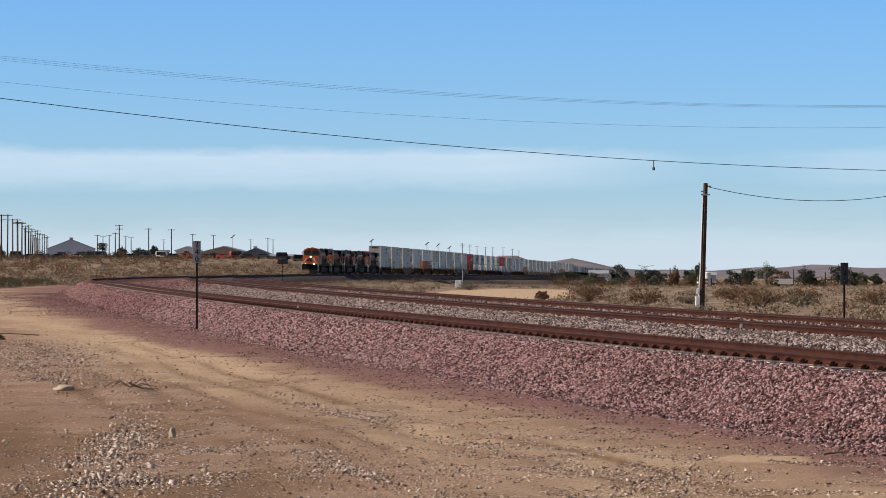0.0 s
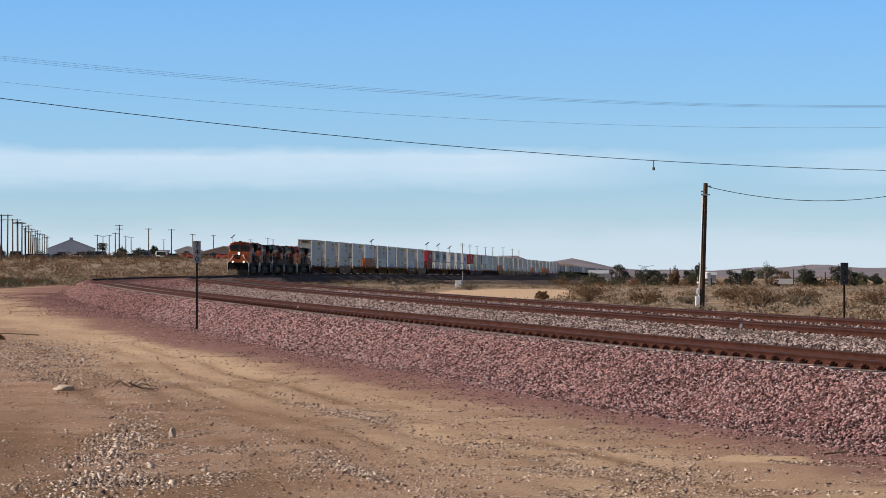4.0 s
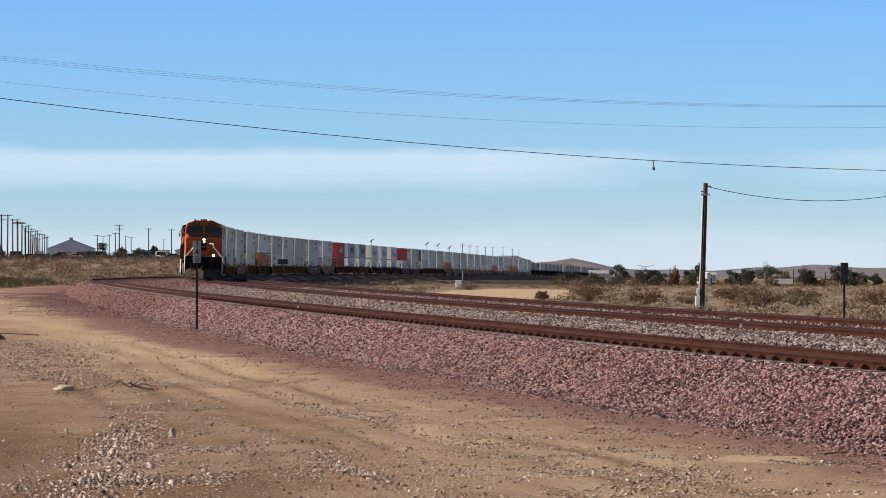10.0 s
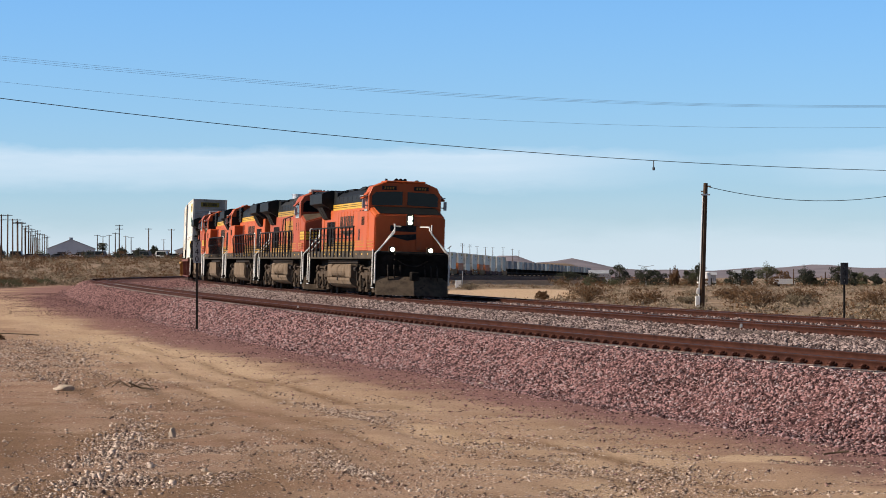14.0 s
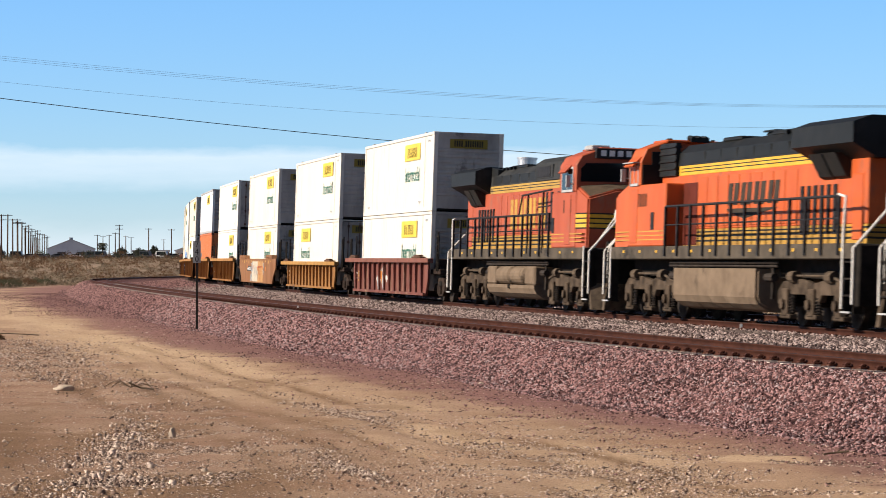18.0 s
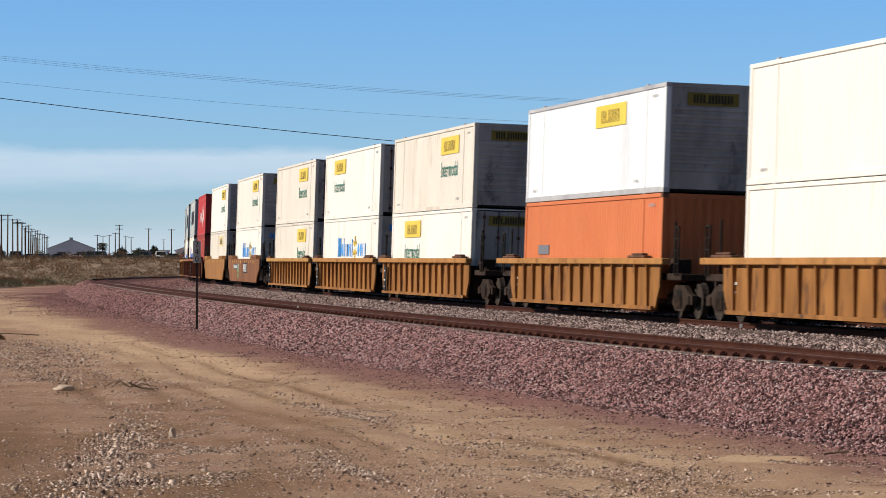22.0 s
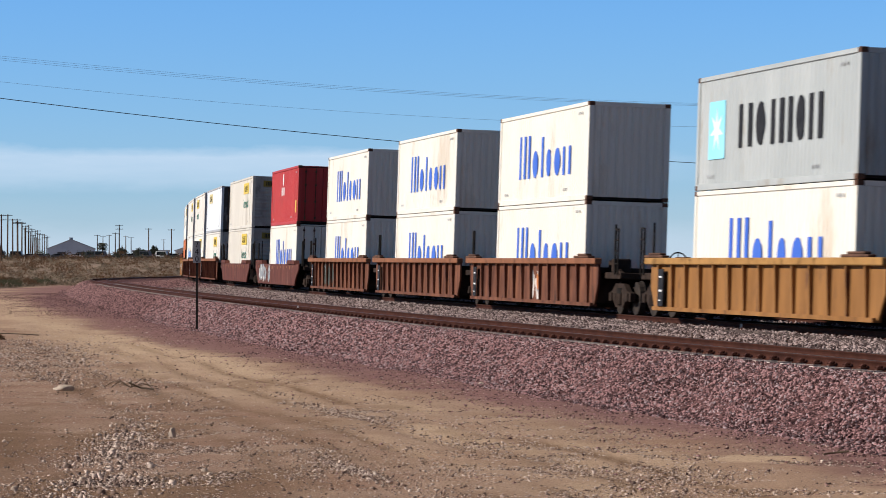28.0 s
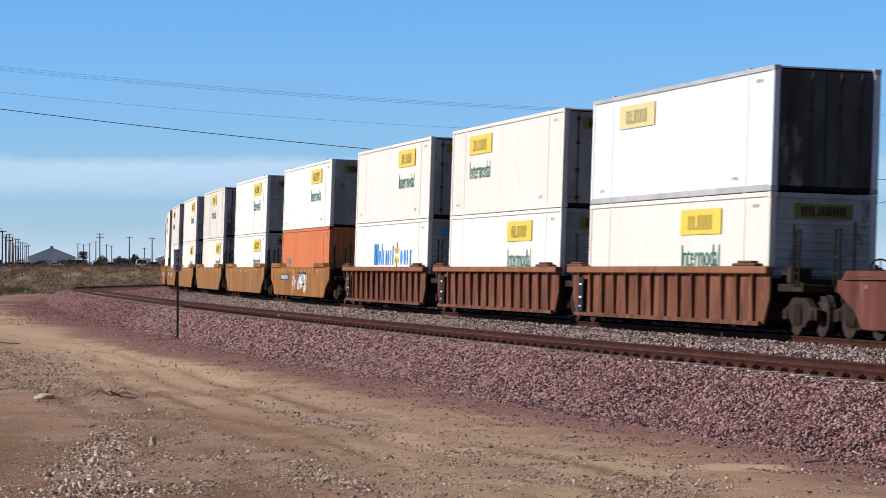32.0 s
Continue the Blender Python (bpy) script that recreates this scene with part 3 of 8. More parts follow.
def build_ground():
    gy = np.concatenate([-np.geomspace(4800, 40, 16), np.arange(-30, 28, 4.0), np.arange(28, 36, 0.5), np.arange(36, 72, 0.22), np.arange(72, 140, 0.8), np.arange(140, 300, 3.0),
                         np.arange(300, 620, 6.0), np.geomspace(620, 4900, 60)])
    gx = np.concatenate([-np.geomspace(4800, 130, 22), np.arange(-120, -32, 4.0), np.arange(-32, -11, 0.5), np.arange(-11, 9, 0.16), np.arange(9, 24, 0.5), np.arange(24, 130, 4.0), np.geomspace(140, 4800, 22)])
    X, Y = np.meshgrid(gx, gy)
    Z = ground_z(X, Y)
    s, d = side_of(X, Y)
    nl = near_lat(s)
    e = d - nl
    # tyre ruts along the dirt track
    rut = sum(np.exp(-((e + 0.25 * vnoise(X / 4.0, Y / 7.0, 44) - c) / w) ** 2) for c, w in ((8.4, 0.14), (9.6, 0.22), (10.9, 0.16), (11.7, 0.25), (13.2, 0.2)))
    Z = Z + 0.02 * vnoise(X / 0.9, Y / 1.1, 14) * smooth(28, 40, Y) * smooth(140, 90, Y) * (e > 5)
    Z = Z + 0.012 * vnoise(X / 0.35, Y / 0.5, 45) * (Y < 72) * (e > 4)
    Z = Z - 0.05 * rut * smooth(-0.5, 0.3, vnoise(X / 3.0, Y / 8.0, 46)) * smooth(30, 38, Y) * smooth(260, 150, Y)
    nx, ny = len(gx), len(gy)
    idx = np.arange(nx * ny).reshape(ny, nx)
    faces = np.stack([idx[:-1, :-1], idx[:-1, 1:], idx[1:, 1:], idx[1:, :-1]], -1).reshape(-1, 4)
    me = mesh_np("ground", np.stack([X, Y, Z], -1).reshape(-1, 3), faces, M["ground"], True)
    wob = vnoise(X / 2.2, Y / 3.5, 5) + 0.6 * vnoise(X / 0.7, Y / 1.1, 6)
    reach = np.interp(s, [-20.0, 28.0, 50.0, 150.0, 200.0, 240.0, 310.0, 400.0], [5.7, 6.0, 7.0, 6.5, 7.0, 8.4, 10.0, 11.0])
    red = smooth(1.0, -1.0, e - reach + 0.7 * wob) * smooth(-9.5, -8.5, d) * 0.95
    # a pale driven track along the foot of the ballast, fading out towards the near end
    sand = smooth(12.4, 9.6, e + 1.0 * wob) * smooth(-0.2, 1.2, e - reach + 0.4 * wob) * (0.35 + 0.65 * smooth(0, 22, s)) * (0.78 + 0.4 * vnoise(e / 0.7, s / 9.0, 8))
    sand = np.clip(sand + 0.5 * smooth(-3.5, 0.5, X) * smooth(-0.2, 0.7, vnoise(e / 0.6, s / 5.0, 17) + 0.5 * vnoise(X / 0.5, Y / 1.2, 18)) * (Y < 70), 0, 1) * (e > 0)
    sand = np.maximum(sand, 0.42 * smooth(-1.5, 2.0, X) * smooth(0.3, 1.4, e - reach) * (Y < 62))
    heap = smooth(1.2, 0.5, ((X - HEAP[0] - (Y - HEAP[1]) * 0.09) / 0.85) ** 2 + ((Y - HEAP[1]) / 1.2) ** 2 + 0.25 * wob)
    sand, red = np.maximum(sand, heap * (e > 4)), red * (1 - heap)
    # the field starts beyond the dirt road, and everywhere across the line
    road_out = np.interp(Y, [200.0, 340.0], [15.0, 10.5]) + 1.5 * vnoise(X / 15.0, Y / 25.0, 11)
    field = smooth(0, 6, e - road_out) * smooth(150, 260, Y - 0.0 * X)
    field = np.maximum(field, smooth(-8.2, -10.5, d))
    pale = smooth(1.0, 0.55, ((X - 8.0 - (Y - 360) * 0.03) / 10.0) ** 2 + ((Y - 365.0) / 130.0) ** 2 + 0.15 * vnoise(X / 4.0, Y / 12.0, 12))
    field, sand = field * (1 - pale), np.maximum(sand, pale)
    lines = sum(k * np.exp(-((e + 0.25 * vnoise(X / 4.0, Y / 7.0, 44) - c) / w) ** 2) for c, w, k in ((8.4, 0.15, 1.0), (9.6, 0.2, 0.7), (10.9, 0.16, 0.8), (12.0, 0.3, 0.6), (13.4, 0.25, 0.5)))
    lines = np.clip(lines, 0, 1) * smooth(-0.6, 0.1, vnoise(X / 3.2, Y / 7.0, 41)) * smooth(150, 60, Y) * (1 - red)
    damp = smooth(0.2, 0.8, vnoise(e / 0.9, s / 6.0, 42) + 0.5 * vnoise(X / 0.35, Y / 1.4, 43)) * smooth(110, 70, Y) * (1 - red) * smooth(3.5, -3.0, X) * 0.6
    brown = smooth(-0.35, 0.45, vnoise(X / 1.6, Y / 5.0, 52) + 0.4 * vnoise(X / 0.4, Y / 1.3, 53) + 0.35) * smooth(66, 50, Y) * smooth(-0.5, -3.2, X) * 0.85
    for name, a in (("red", red), ("sand", sand), ("field", field), ("rut", np.maximum(np.maximum(lines, damp), brown))):
        at = me.attributes.new(name, "FLOAT", "POINT")
        at.data.foreach_set("value", np.ascontiguousarray(a, np.float32).ravel())
    ob = new("ground", me)
    tagged(ob, "sandy brown desert ground with ruts and dry field", "ground", kind="structure")


build_ground()


# ---- track bed, rails, ties ----
def sweep(name, s, lats, zs, material, smooth_shade=False, closed=False):
    """A strip along the line: arrays of lateral places and heights, one row a station."""
    n, k = lats.shape
    x, y, z = line_at(np.repeat(s[:, None], k, 1), lats, zs)
    idx = np.arange(n * k).reshape(n, k)
    if closed:
        idx = np.concatenate([idx, idx[:, :1]], 1)
    f = np.stack([idx[:-1, :-1], idx[:-1, 1:], idx[1:, 1:], idx[1:, :-1]], -1).reshape(-1, 4)
    return mesh_np(name, np.stack([x, y, z], -1).reshape(-1, 3), f, material, smooth_shade)


S_BED = np.concatenate([np.arange(-120, -10, 4.0), np.arange(-10, 130, 0.5), np.arange(130, 400, 3.0), np.arange(400, 2500, 20.0)])


def near_bed_profile(s):
    """Lateral places and heights of the near track's bed, from the middle strip out to the toe."""
    nl, dz = near_lat(s), near_dz(s)
    lat = np.stack([nl - 1.9, nl - 1.3, nl - 0.4, nl + 0.4, nl + 1.25, nl + 1.75, nl + 2.3, nl + 2.9, nl + 3.5, nl + 4.1], 1)
    z = np.stack([dz - 0.34, dz - 0.23, dz - 0.23, dz - 0.22, dz - 0.205, dz - 0.28, dz - 0.62, dz - 0.95, dz - 1.24, dz - 1.50], 1)
    return lat, z


def build_beds():
    s = S_BED
    lat, z = near_bed_profile(s)
    j = 0.03 * vnoise(np.repeat(s[:, None], lat.shape[1], 1) * 3.1, lat * 4.0, 3)
    me = sweep("ballast_bed", s, lat, z + j, M["bed_red"])
    bed = new("ballast_near_track", me)
    tagged(bed, "sloping bed of pinkish red crushed stone ballast", "ballast", kind="structure")
    nl, dz = near_lat(s), near_dz(s)
    far = np.stack([np.full_like(s, -8.6), np.full_like(s, -7.4), np.full_like(s, -6.0), np.full_like(s, -3.0), np.full_like(s, 0.0), np.full_like(s, 1.3),
                    1.3 + (nl - 3.2) * 0.4, 1.3 + (nl - 3.2) * 0.75, nl - 1.95], 1)
    fz = np.stack([np.full_like(s, -1.5), np.full_like(s, -0.95), np.full_like(s, -0.34), np.full_like(s, -0.24), np.full_like(s, -0.21), np.full_like(s, -0.15),
                   np.full_like(s, -0.24) - 0.25 * smooth(4.5, 9, nl), np.full_like(s, -0.32) - 0.4 * smooth(4.5, 9, nl), dz - 0.35], 1)
    j = 0.03 * vnoise(np.repeat(s[:, None], far.shape[1], 1) * 3.1, far * 4.0, 4)
    me = sweep("ballast_bed", s, far, fz + j, M["bed_grey"])
    me.materials.append(M["bed_red"])
    fi = np.zeros((len(s) - 1, far.shape[1] - 1), np.int32)
    fi[(s[:-1] > 135.0), 5:] = 1
    me.polygons.foreach_set("material_index", fi.ravel())
    ob = new("ballast_far_track", me)
    tagged(ob, "bed of mixed grey and brown crushed stone ballast", "ballast", kind="structure")


build_beds()

RAIL_PROFILE = [(-0.07, -0.185), (-0.07, -0.172), (-0.012, -0.15), (-0.012, -0.05), (-0.036, -0.036), (-0.036, -0.006), (-0.028, 0.0),
                (0.028, 0.0), (0.036, -0.006), (0.036, -0.036), (0.012, -0.05), (0.012, -0.15), (0.07, -0.172), (0.07, -0.185)]


def build_track(name, label, centre, height, bank):
    """A track: an empty with two rails; ties come last in the file."""
    track = tagged(new(name), label, "railway track", kind="structure")
    s = np.concatenate([np.arange(-120, 200, 2.0), np.arange(200, 700, 4.0), np.arange(700, 2500, 20.0)])
    for side in (-0.755, 0.755):
        pr = np.array(RAIL_PROFILE)
        lat = centre(s)[:, None] + side + pr[None, :, 0]
        z = height(s)[:, None] + side * bank + pr[None, :, 1] * 1.0
        me = sweep("rail", s, lat, z, M["steel_rail"], closed=True)
        me.materials.append(M["rail_head"])
        k = len(pr)
        fi = np.zeros(len(me.polygons), np.int32)
        fi.reshape(-1, k)[:, 5:8] = 1
        me.polygons.foreach_set("material_index", fi)
        part("rail", me, M["steel_rail"], track, "rust-brown steel rail with a worn head")
    return track


track_far = build_track("railway_track_far", "banked far railway track with rusty rails on concrete ties", lambda s: np.zeros_like(s), lambda s: np.zeros_like(s), BANK)
track_third = build_track("railway_track_third", "third railway track behind the train with rusty rails", lambda s: np.full_like(s, -4.3), lambda s: np.full_like(s, -0.04), BANK)
track_near = build_track("railway_track_near", "near railway track with rust-brown rails on concrete ties", near_lat, lambda s: near_dz(s) - 0.02, 0.0)


# ---- rolling stock: x is forward, z up from the railhead ----
def truck_wheelset(parent, x, r=0.46, material=None):
    def w():
        bm = bmesh.new()
        for y in (-0.755, 0.755):
            rod(bm, (0, y - 0.065, 0), (0, y + 0.065, 0), r, 20)
            rod(bm, (0, y - 0.1 * (1 if y > 0 else -1), 0), (0, y - 0.07 * (1 if y > 0 else -1), 0), r + 0.03, 20)
        rod(bm, (0, -1.05, 0), (0, 1.05, 0), 0.08, 8)
        return bm
    ob = part("wheelset", shared(("wheelset", r), w, M["wheel"]), M["wheel"], parent)
    ob.location = (x, 0, r)
    return ob


def freight_truck(parent, x):
    """A two-axle truck: side frames with spring nests, bolster, wheelsets."""
    t = part("truck", shared("truck_bolster", lambda: B(-0.25, 0.25, -1.1, 1.1, 0.42, 0.75, 0.04), M["under"]), M["under"], parent)
    t.location = (x, 0, 0)

    def frame_side():
        bm = bmesh.new()
        prism(bm, [(-1.2, 0.36), (-1.2, 0.6), (-0.8, 0.66), (-0.45, 0.86), (0.45, 0.86), (0.8, 0.66), (1.2, 0.6), (1.2, 0.36), (0.7, 0.4), (0.4, 0.2), (-0.4, 0.2), (-0.7, 0.4)], "y", -0.07, 0.07)
        for k in (-0.2, 0, 0.2):
            rod(bm, (k, 0.09, 0.28), (k, 0.09, 0.58), 0.07, 8)
            rod(bm, (k, -0.09, 0.28), (k, -0.09, 0.58), 0.07, 8)
        for k in (-0.88, 0.88):
            box(bm, k - 0.13, k + 0.13, -0.12, 0.12, 0.36, 0.6, 0.02)
        return bm
    for y in (-1.0, 1.0):
        o = part("side_frame", shared("side_frame", frame_side, M["truck_dark"]), M["truck_dark"], t)
        o.location = (0, y, 0)
    for k in (-0.88, 0.88):
        truck_wheelset(t, k)
    return t


WELL_HALF = 10.0


def well_car(style, paint, front_truck, rear_truck, group, label, low=False, pack=False, ends=(True, True)):
    """A well car unit. style: ribbed sides under a heavy top chord, or smooth plate sides."""
    car = thing("well_car", label, "railcar", group)
    m = M[paint]
    top = 1.28 if paint == "well_wine" else 1.40 if low else 1.55
    H = 9.05 if pack else WELL_HALF
    for sd in (-1, 1):
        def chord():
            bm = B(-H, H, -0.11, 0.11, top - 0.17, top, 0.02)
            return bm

        def panel():
            bm = bmesh.new()
            if style == "smooth":
                prism(bm, [(-8.6, 0.22), (8.6, 0.22), (9.1, 0.6), (H + 0.15, 1.0), (H + 0.15, top - 0.02), (-H - 0.15, top - 0.02), (-H - 0.15, 1.0), (-9.1, 0.6)], "y", -0.04, 0.04)
                bmesh.ops.bevel(bm, geom=list(bm.edges), offset=0.02, segments=1, affect="EDGES")
            else:
                prism(bm, [(-8.35, 0.24), (8.35, 0.24), (8.35, top - 0.16), (-8.35, top - 0.16)], "y", -0.03, 0.03)
                box(bm, -8.4, 8.4, -0.12, 0.08, 0.19, 0.29)
                for e in (-1, 1):
                    prism(bm, [(e * 8.35, 0.24), (e * 8.5, 0.24), (e * 8.9, 0.8), (e * 8.9, top - 0.16), (e * 8.35, top - 0.16)], "y", -0.03, 0.03)
            return bm
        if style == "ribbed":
            c = part("top_chord", shared(("top_chord", top, H), chord, M[paint + "_chord"]), m, car, "top chord, lightened for the sun on it")
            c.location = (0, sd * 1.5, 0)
        p = part("side_panel", shared(("side_panel", style, top, H), panel, m), m, car)
        p.location = (0 if pack else 0.4, sd * (1.42 if style == "ribbed" else 1.47), 0)
        p.rotation_euler = (0, 0, 0 if sd < 0 else math.pi)
        if style == "ribbed":
            def rib():
                bm = bmesh.new()
                prism(bm, [(-0.07, 0.28), (0.0, 0.28), (0.0, top - 0.17), (-0.12, top - 0.17)], "x", -0.035, 0.035)
                return bm
            for i in range(14):
                r = part("rib", shared(("rib", top), rib, m), m, p)
                r.location = (-7.9 + 15.8 * i / 13, -0.03, 0)
        else:
            def cap():
                bm = prism(bmesh.new(), [(-1.7, top - 0.02), (1.7, top - 0.02), (1.45, top + 0.17), (-1.45, top + 0.17)], "y", -0.15, 0.12)
                return bm
            for e in (-1, 1):
                o = part("end_bulge", shared(("end_bulge", top), cap, m), m, car)
                o.location = (e * 7.6, sd * 1.42, 0)
        # container guides on the chord
        def guide():
            return box(B(-0.85, 0.85, -0.11, 0.11, top, top + 0.07, 0.02), -0.5, 0.6, -0.09, 0.09, top + 0.07, top + 0.13, 0.02)
        for gx in (-8.4, 7.2):
            o = part("container_guide", shared(("container_guide", top), guide, M["rust_dark"]), M["rust_dark"], car)
            o.location = (gx, sd * 1.46, 0)

    for sd in (-1, 1):
        if style == "ribbed" and not pack:
            o = part("stencil_bars", shared("stencil_small", lambda: box(B(-0.16, 0.16, -0.016, 0.016, 0.9, 0.97), -0.16, 0.1, -0.016, 0.016, 0.7, 0.76), M["white_ink"]), M["white_ink"], car)
            o.location = (sd * 7.55, sd * 1.456, 0)
        elif style == "ribbed":
            o = part("data_panel", shared("data_panel", lambda: B(-0.24, 0.24, -0.012, 0.012, 0.3, 1.26), M["ink"]), M["ink"], car, "black stencilled data panel")
            o.location = (sd * 7.55, sd * 1.57, 0)
            q = part("stencil_bars", shared("stencil_bars", lambda: box(box(B(-0.14, 0.1, -0.016, 0.016, 1.04, 1.08), -0.14, 0.14, -0.016, 0.016, 0.68, 0.73), -0.14, 0.06, -0.016, 0.016, 0.44, 0.47), M["white_ink"]), M["white_ink"], o)
        else:
            def ticks():
                bm = bmesh.new()
                for k in range(13):
                    u = -8.1 + 1.35 * k
                    box(bm, u, u + 0.16 + 0.1 * (k % 3), -0.004, 0.0, top - 0.2 - 0.08 * (k % 2), top - 0.12)
                return bm
            lm = M["well_faded"] if paint == "well_wine" else M["faded_yellow"]
            o = part("label_marks", shared(("label_marks", top), ticks, lm), lm, car, "row of small faded labels")
            o.location, o.rotation_euler = (0, sd * 1.513, 0), (0, 0, 0 if sd < 0 else math.pi)
            o["kind"] = "stuff"
            for px, pw, pz, ph, bars in ((-3.7, 2.3, 0.86, 0.26, 8),) if paint == "well_faded" else ((-4.4, 2.9, 0.92, 0.3, 8), (1.9, 2.5, 0.72, 0.58, 3)) if paint in ("well_orange", "well_rust") else ():
                o = part("lettering_panel", shared(("lettering_panel", pw), lambda: B(-pw / 2, pw / 2, -0.004, 0.0, 0.0, ph), M["ink"]), M["ink"], car, "dark panel with white bars")
                o.location, o.rotation_euler = (-sd * px, sd * 1.513, pz - (0.12 if low else 0.0)), (0, 0, 0 if sd < 0 else math.pi)
                q = part("white_bars", shared(("white_bars", pw), lambda: wordmark([(1, 1)] * bars, ph * 0.7, pw * 0.9, 0.22), M["white_ink"]), M["white_ink"], o)
                q.location = (0, -0.004, ph * 0.15)
                q["kind"] = "stuff"

    def floor_pan():
        bm = B(-8.4, 8.4, -1.4, 1.4, 0.26, 0.32)
        for i in range(7):
            k = -7.5 + i * 2.5
            box(bm, k - 0.12, k + 0.12, -1.42, 1.42, 0.16, 0.27)
        return bm
    part("floor_pan", shared("floor_pan", floor_pan, M["under"]), M["under"], car)

    def end_deck():
        bm = B(8.45, 10.6, -1.25, 1.25, 0.98, 1.16, 0.02)
        box(bm, 8.42, 8.5, -1.42, 1.42, 0.3, 1.3)
        box(bm, 9.4, 10.75, -0.35, 0.35, 0.72, 1.0)
        for y in (-1.0, 1.0):
            prism(bm, [(8.5, 1.16), (9.9, 1.16), (8.5, 1.5)], "y", y - 0.05, y + 0.05)
        return bm
    for e in (0, 1):
        o = part("end_platform", shared("end_platform", end_deck, M["truck_dark"]), M["truck_dark"], car)
        o.rotation_euler = (0, 0, math.pi * e)

    def coupler():
        bm = B(10.7, 11.7, -0.09, 0.09, 0.78, 0.96, 0.02)
        box(bm, 11.55, 11.9, -0.16, 0.16, 0.72, 1.02, 0.04)
        return bm
    for e in (0, 1):
        if ends[e]:
            o = part("coupler", shared("coupler", coupler, M["rust_dark"]), M["rust_dark"], car)
            o.rotation_euler = (0, 0, math.pi * e)

            def rails(y):
                bm = bmesh.new()
                if y:
                    pipe(bm, [(10.2, y, 1.1), (10.2, y, 2.35), (10.5, y, 2.35), (10.5, y, 1.1)], 0.03)
                    for q in (1.4, 1.75, 2.05):
                        rod(bm, (10.2, y, q), (10.5, y, q), 0.02)
                return bm
            for y in (-1.3, 1.3):
                o = part("end_ladder", shared(("end_ladder", y), lambda: rails(y), M["under"]), M["under"], car)
                o.rotation_euler = (0, 0, math.pi * e)

    for e in (-1, 1):
        for y in (-1.15, 1.2):
            o = part("guide_post", shared("guide_post", lambda: rod(bmesh.new(), (0, 0, 1.15), (0, 0, 2.5), 0.035), M["under"]), M["under"], car)
            o.location = (e * 9.6, y * e, 0)
        o = part("brake_box", shared("brake_box", lambda: B(-0.15, 0.15, -0.25, 0.25, 1.16, 1.55, 0.03), M["truck_dark"]), M["truck_dark"], car)
        o.location = (e * 9.35, -0.9 * e, 0)
    if front_truck:
        freight_truck(car, 9.9)
    if rear_truck:
        freight_truck(car, -9.9)

    def gear():
        bm = bmesh.new()
        ring = [(10.38, 0.3 + 0.24 * math.cos(k * math.pi / 6), 1.5 + 0.24 * math.sin(k * math.pi / 6)) for k in range(13)]
        pipe(bm, ring, 0.02, 5)
        for k in range(0, 12, 3):
            rod(bm, (10.38, 0.3, 1.5), ring[k], 0.014, 4)
        rod(bm, (10.38, 0.3, 1.0), (10.38, 0.3, 1.5), 0.03)
        return bm
    if ends[1]:
        o = part("brake_wheel", shared("brake_wheel", gear, M["under"]), M["under"], car)
        o.rotation_euler = (0, 0, math.pi)
    return car


def mirrored(bm):
    """The same mesh on the other side of the middle plane."""
    for v in bm.verts:
        v.co.y = -v.co.y
    bmesh.ops.reverse_faces(bm, faces=bm.faces)
    return bm


# ---- containers: x is forward, z up from the container's floor ----
def wordmark(pattern, h, width, weight=0.3):
    """Plain upright bars that stand where a brand's letters do: (width, height) a letter."""
    bm = bmesh.new()
    total = sum(w for w, _ in pattern)
    u = -width / 2
    for w, k in pattern:
        lw = w / total * width
        if k:
            for a in (0.06, 0.55):
                box(bm, u + lw * a, u + lw * (a + weight), -0.004, 0.0, 0, h * k)
        u += lw
    return bm


def shape_word(items, h, width, stroke):
    """Plain shapes for a brand's letters: upright bars and ovals. items: (kind, width, height)."""
    bm = bmesh.new()
    total = sum(w for _, w, _ in items)
    u = -width / 2

    def oval(cx, cz, rx, rz):
        prism(bm, [(cx + rx * math.cos(i * math.pi / 8), cz + rz * math.sin(i * math.pi / 8)) for i in range(16)], "y", -0.005, 0)

    for kind, w, k in items:
        lw, z = w / total * width, h * k
        a, b = u + lw * 0.08, u + lw * 0.92
        if kind == "oval":
            oval((a + b) / 2, z / 2, (b - a) * 0.36, z / 2)
        elif kind in ("pair", "triple"):
            box(bm, a, a + stroke, -0.005, 0, 0, z)
            box(bm, b - stroke, b, -0.005, 0, 0, z)
            if kind == "triple":
                box(bm, (a + b - stroke) / 2, (a + b + stroke) / 2, -0.005, 0, 0, z)
        elif kind == "bar":
            m = (a + b) / 2
            box(bm, m - stroke / 2, m + stroke / 2, -0.005, 0, 0, z)
        u += lw
    return bm


def text_mesh(key, body, size, material):
    k = ("text", key)
    if k not in CACHE:
        cu = bpy.data.curves.new(key, "FONT")
        cu.body, cu.size, cu.align_x, cu.extrude, cu.resolution_u = body, size, "CENTER", 0.002, 2
        ob = bpy.data.objects.new(key, cu)
        scene.collection.objects.link(ob)
        dg = bpy.context.evaluated_depsgraph_get()
        me = bpy.data.meshes.new_from_object(ob.evaluated_get(dg))
        bpy.data.objects.remove(ob)
        me.materials.clear()
        me.materials.append(material)
        CACHE[k] = me
    return CACHE[k]


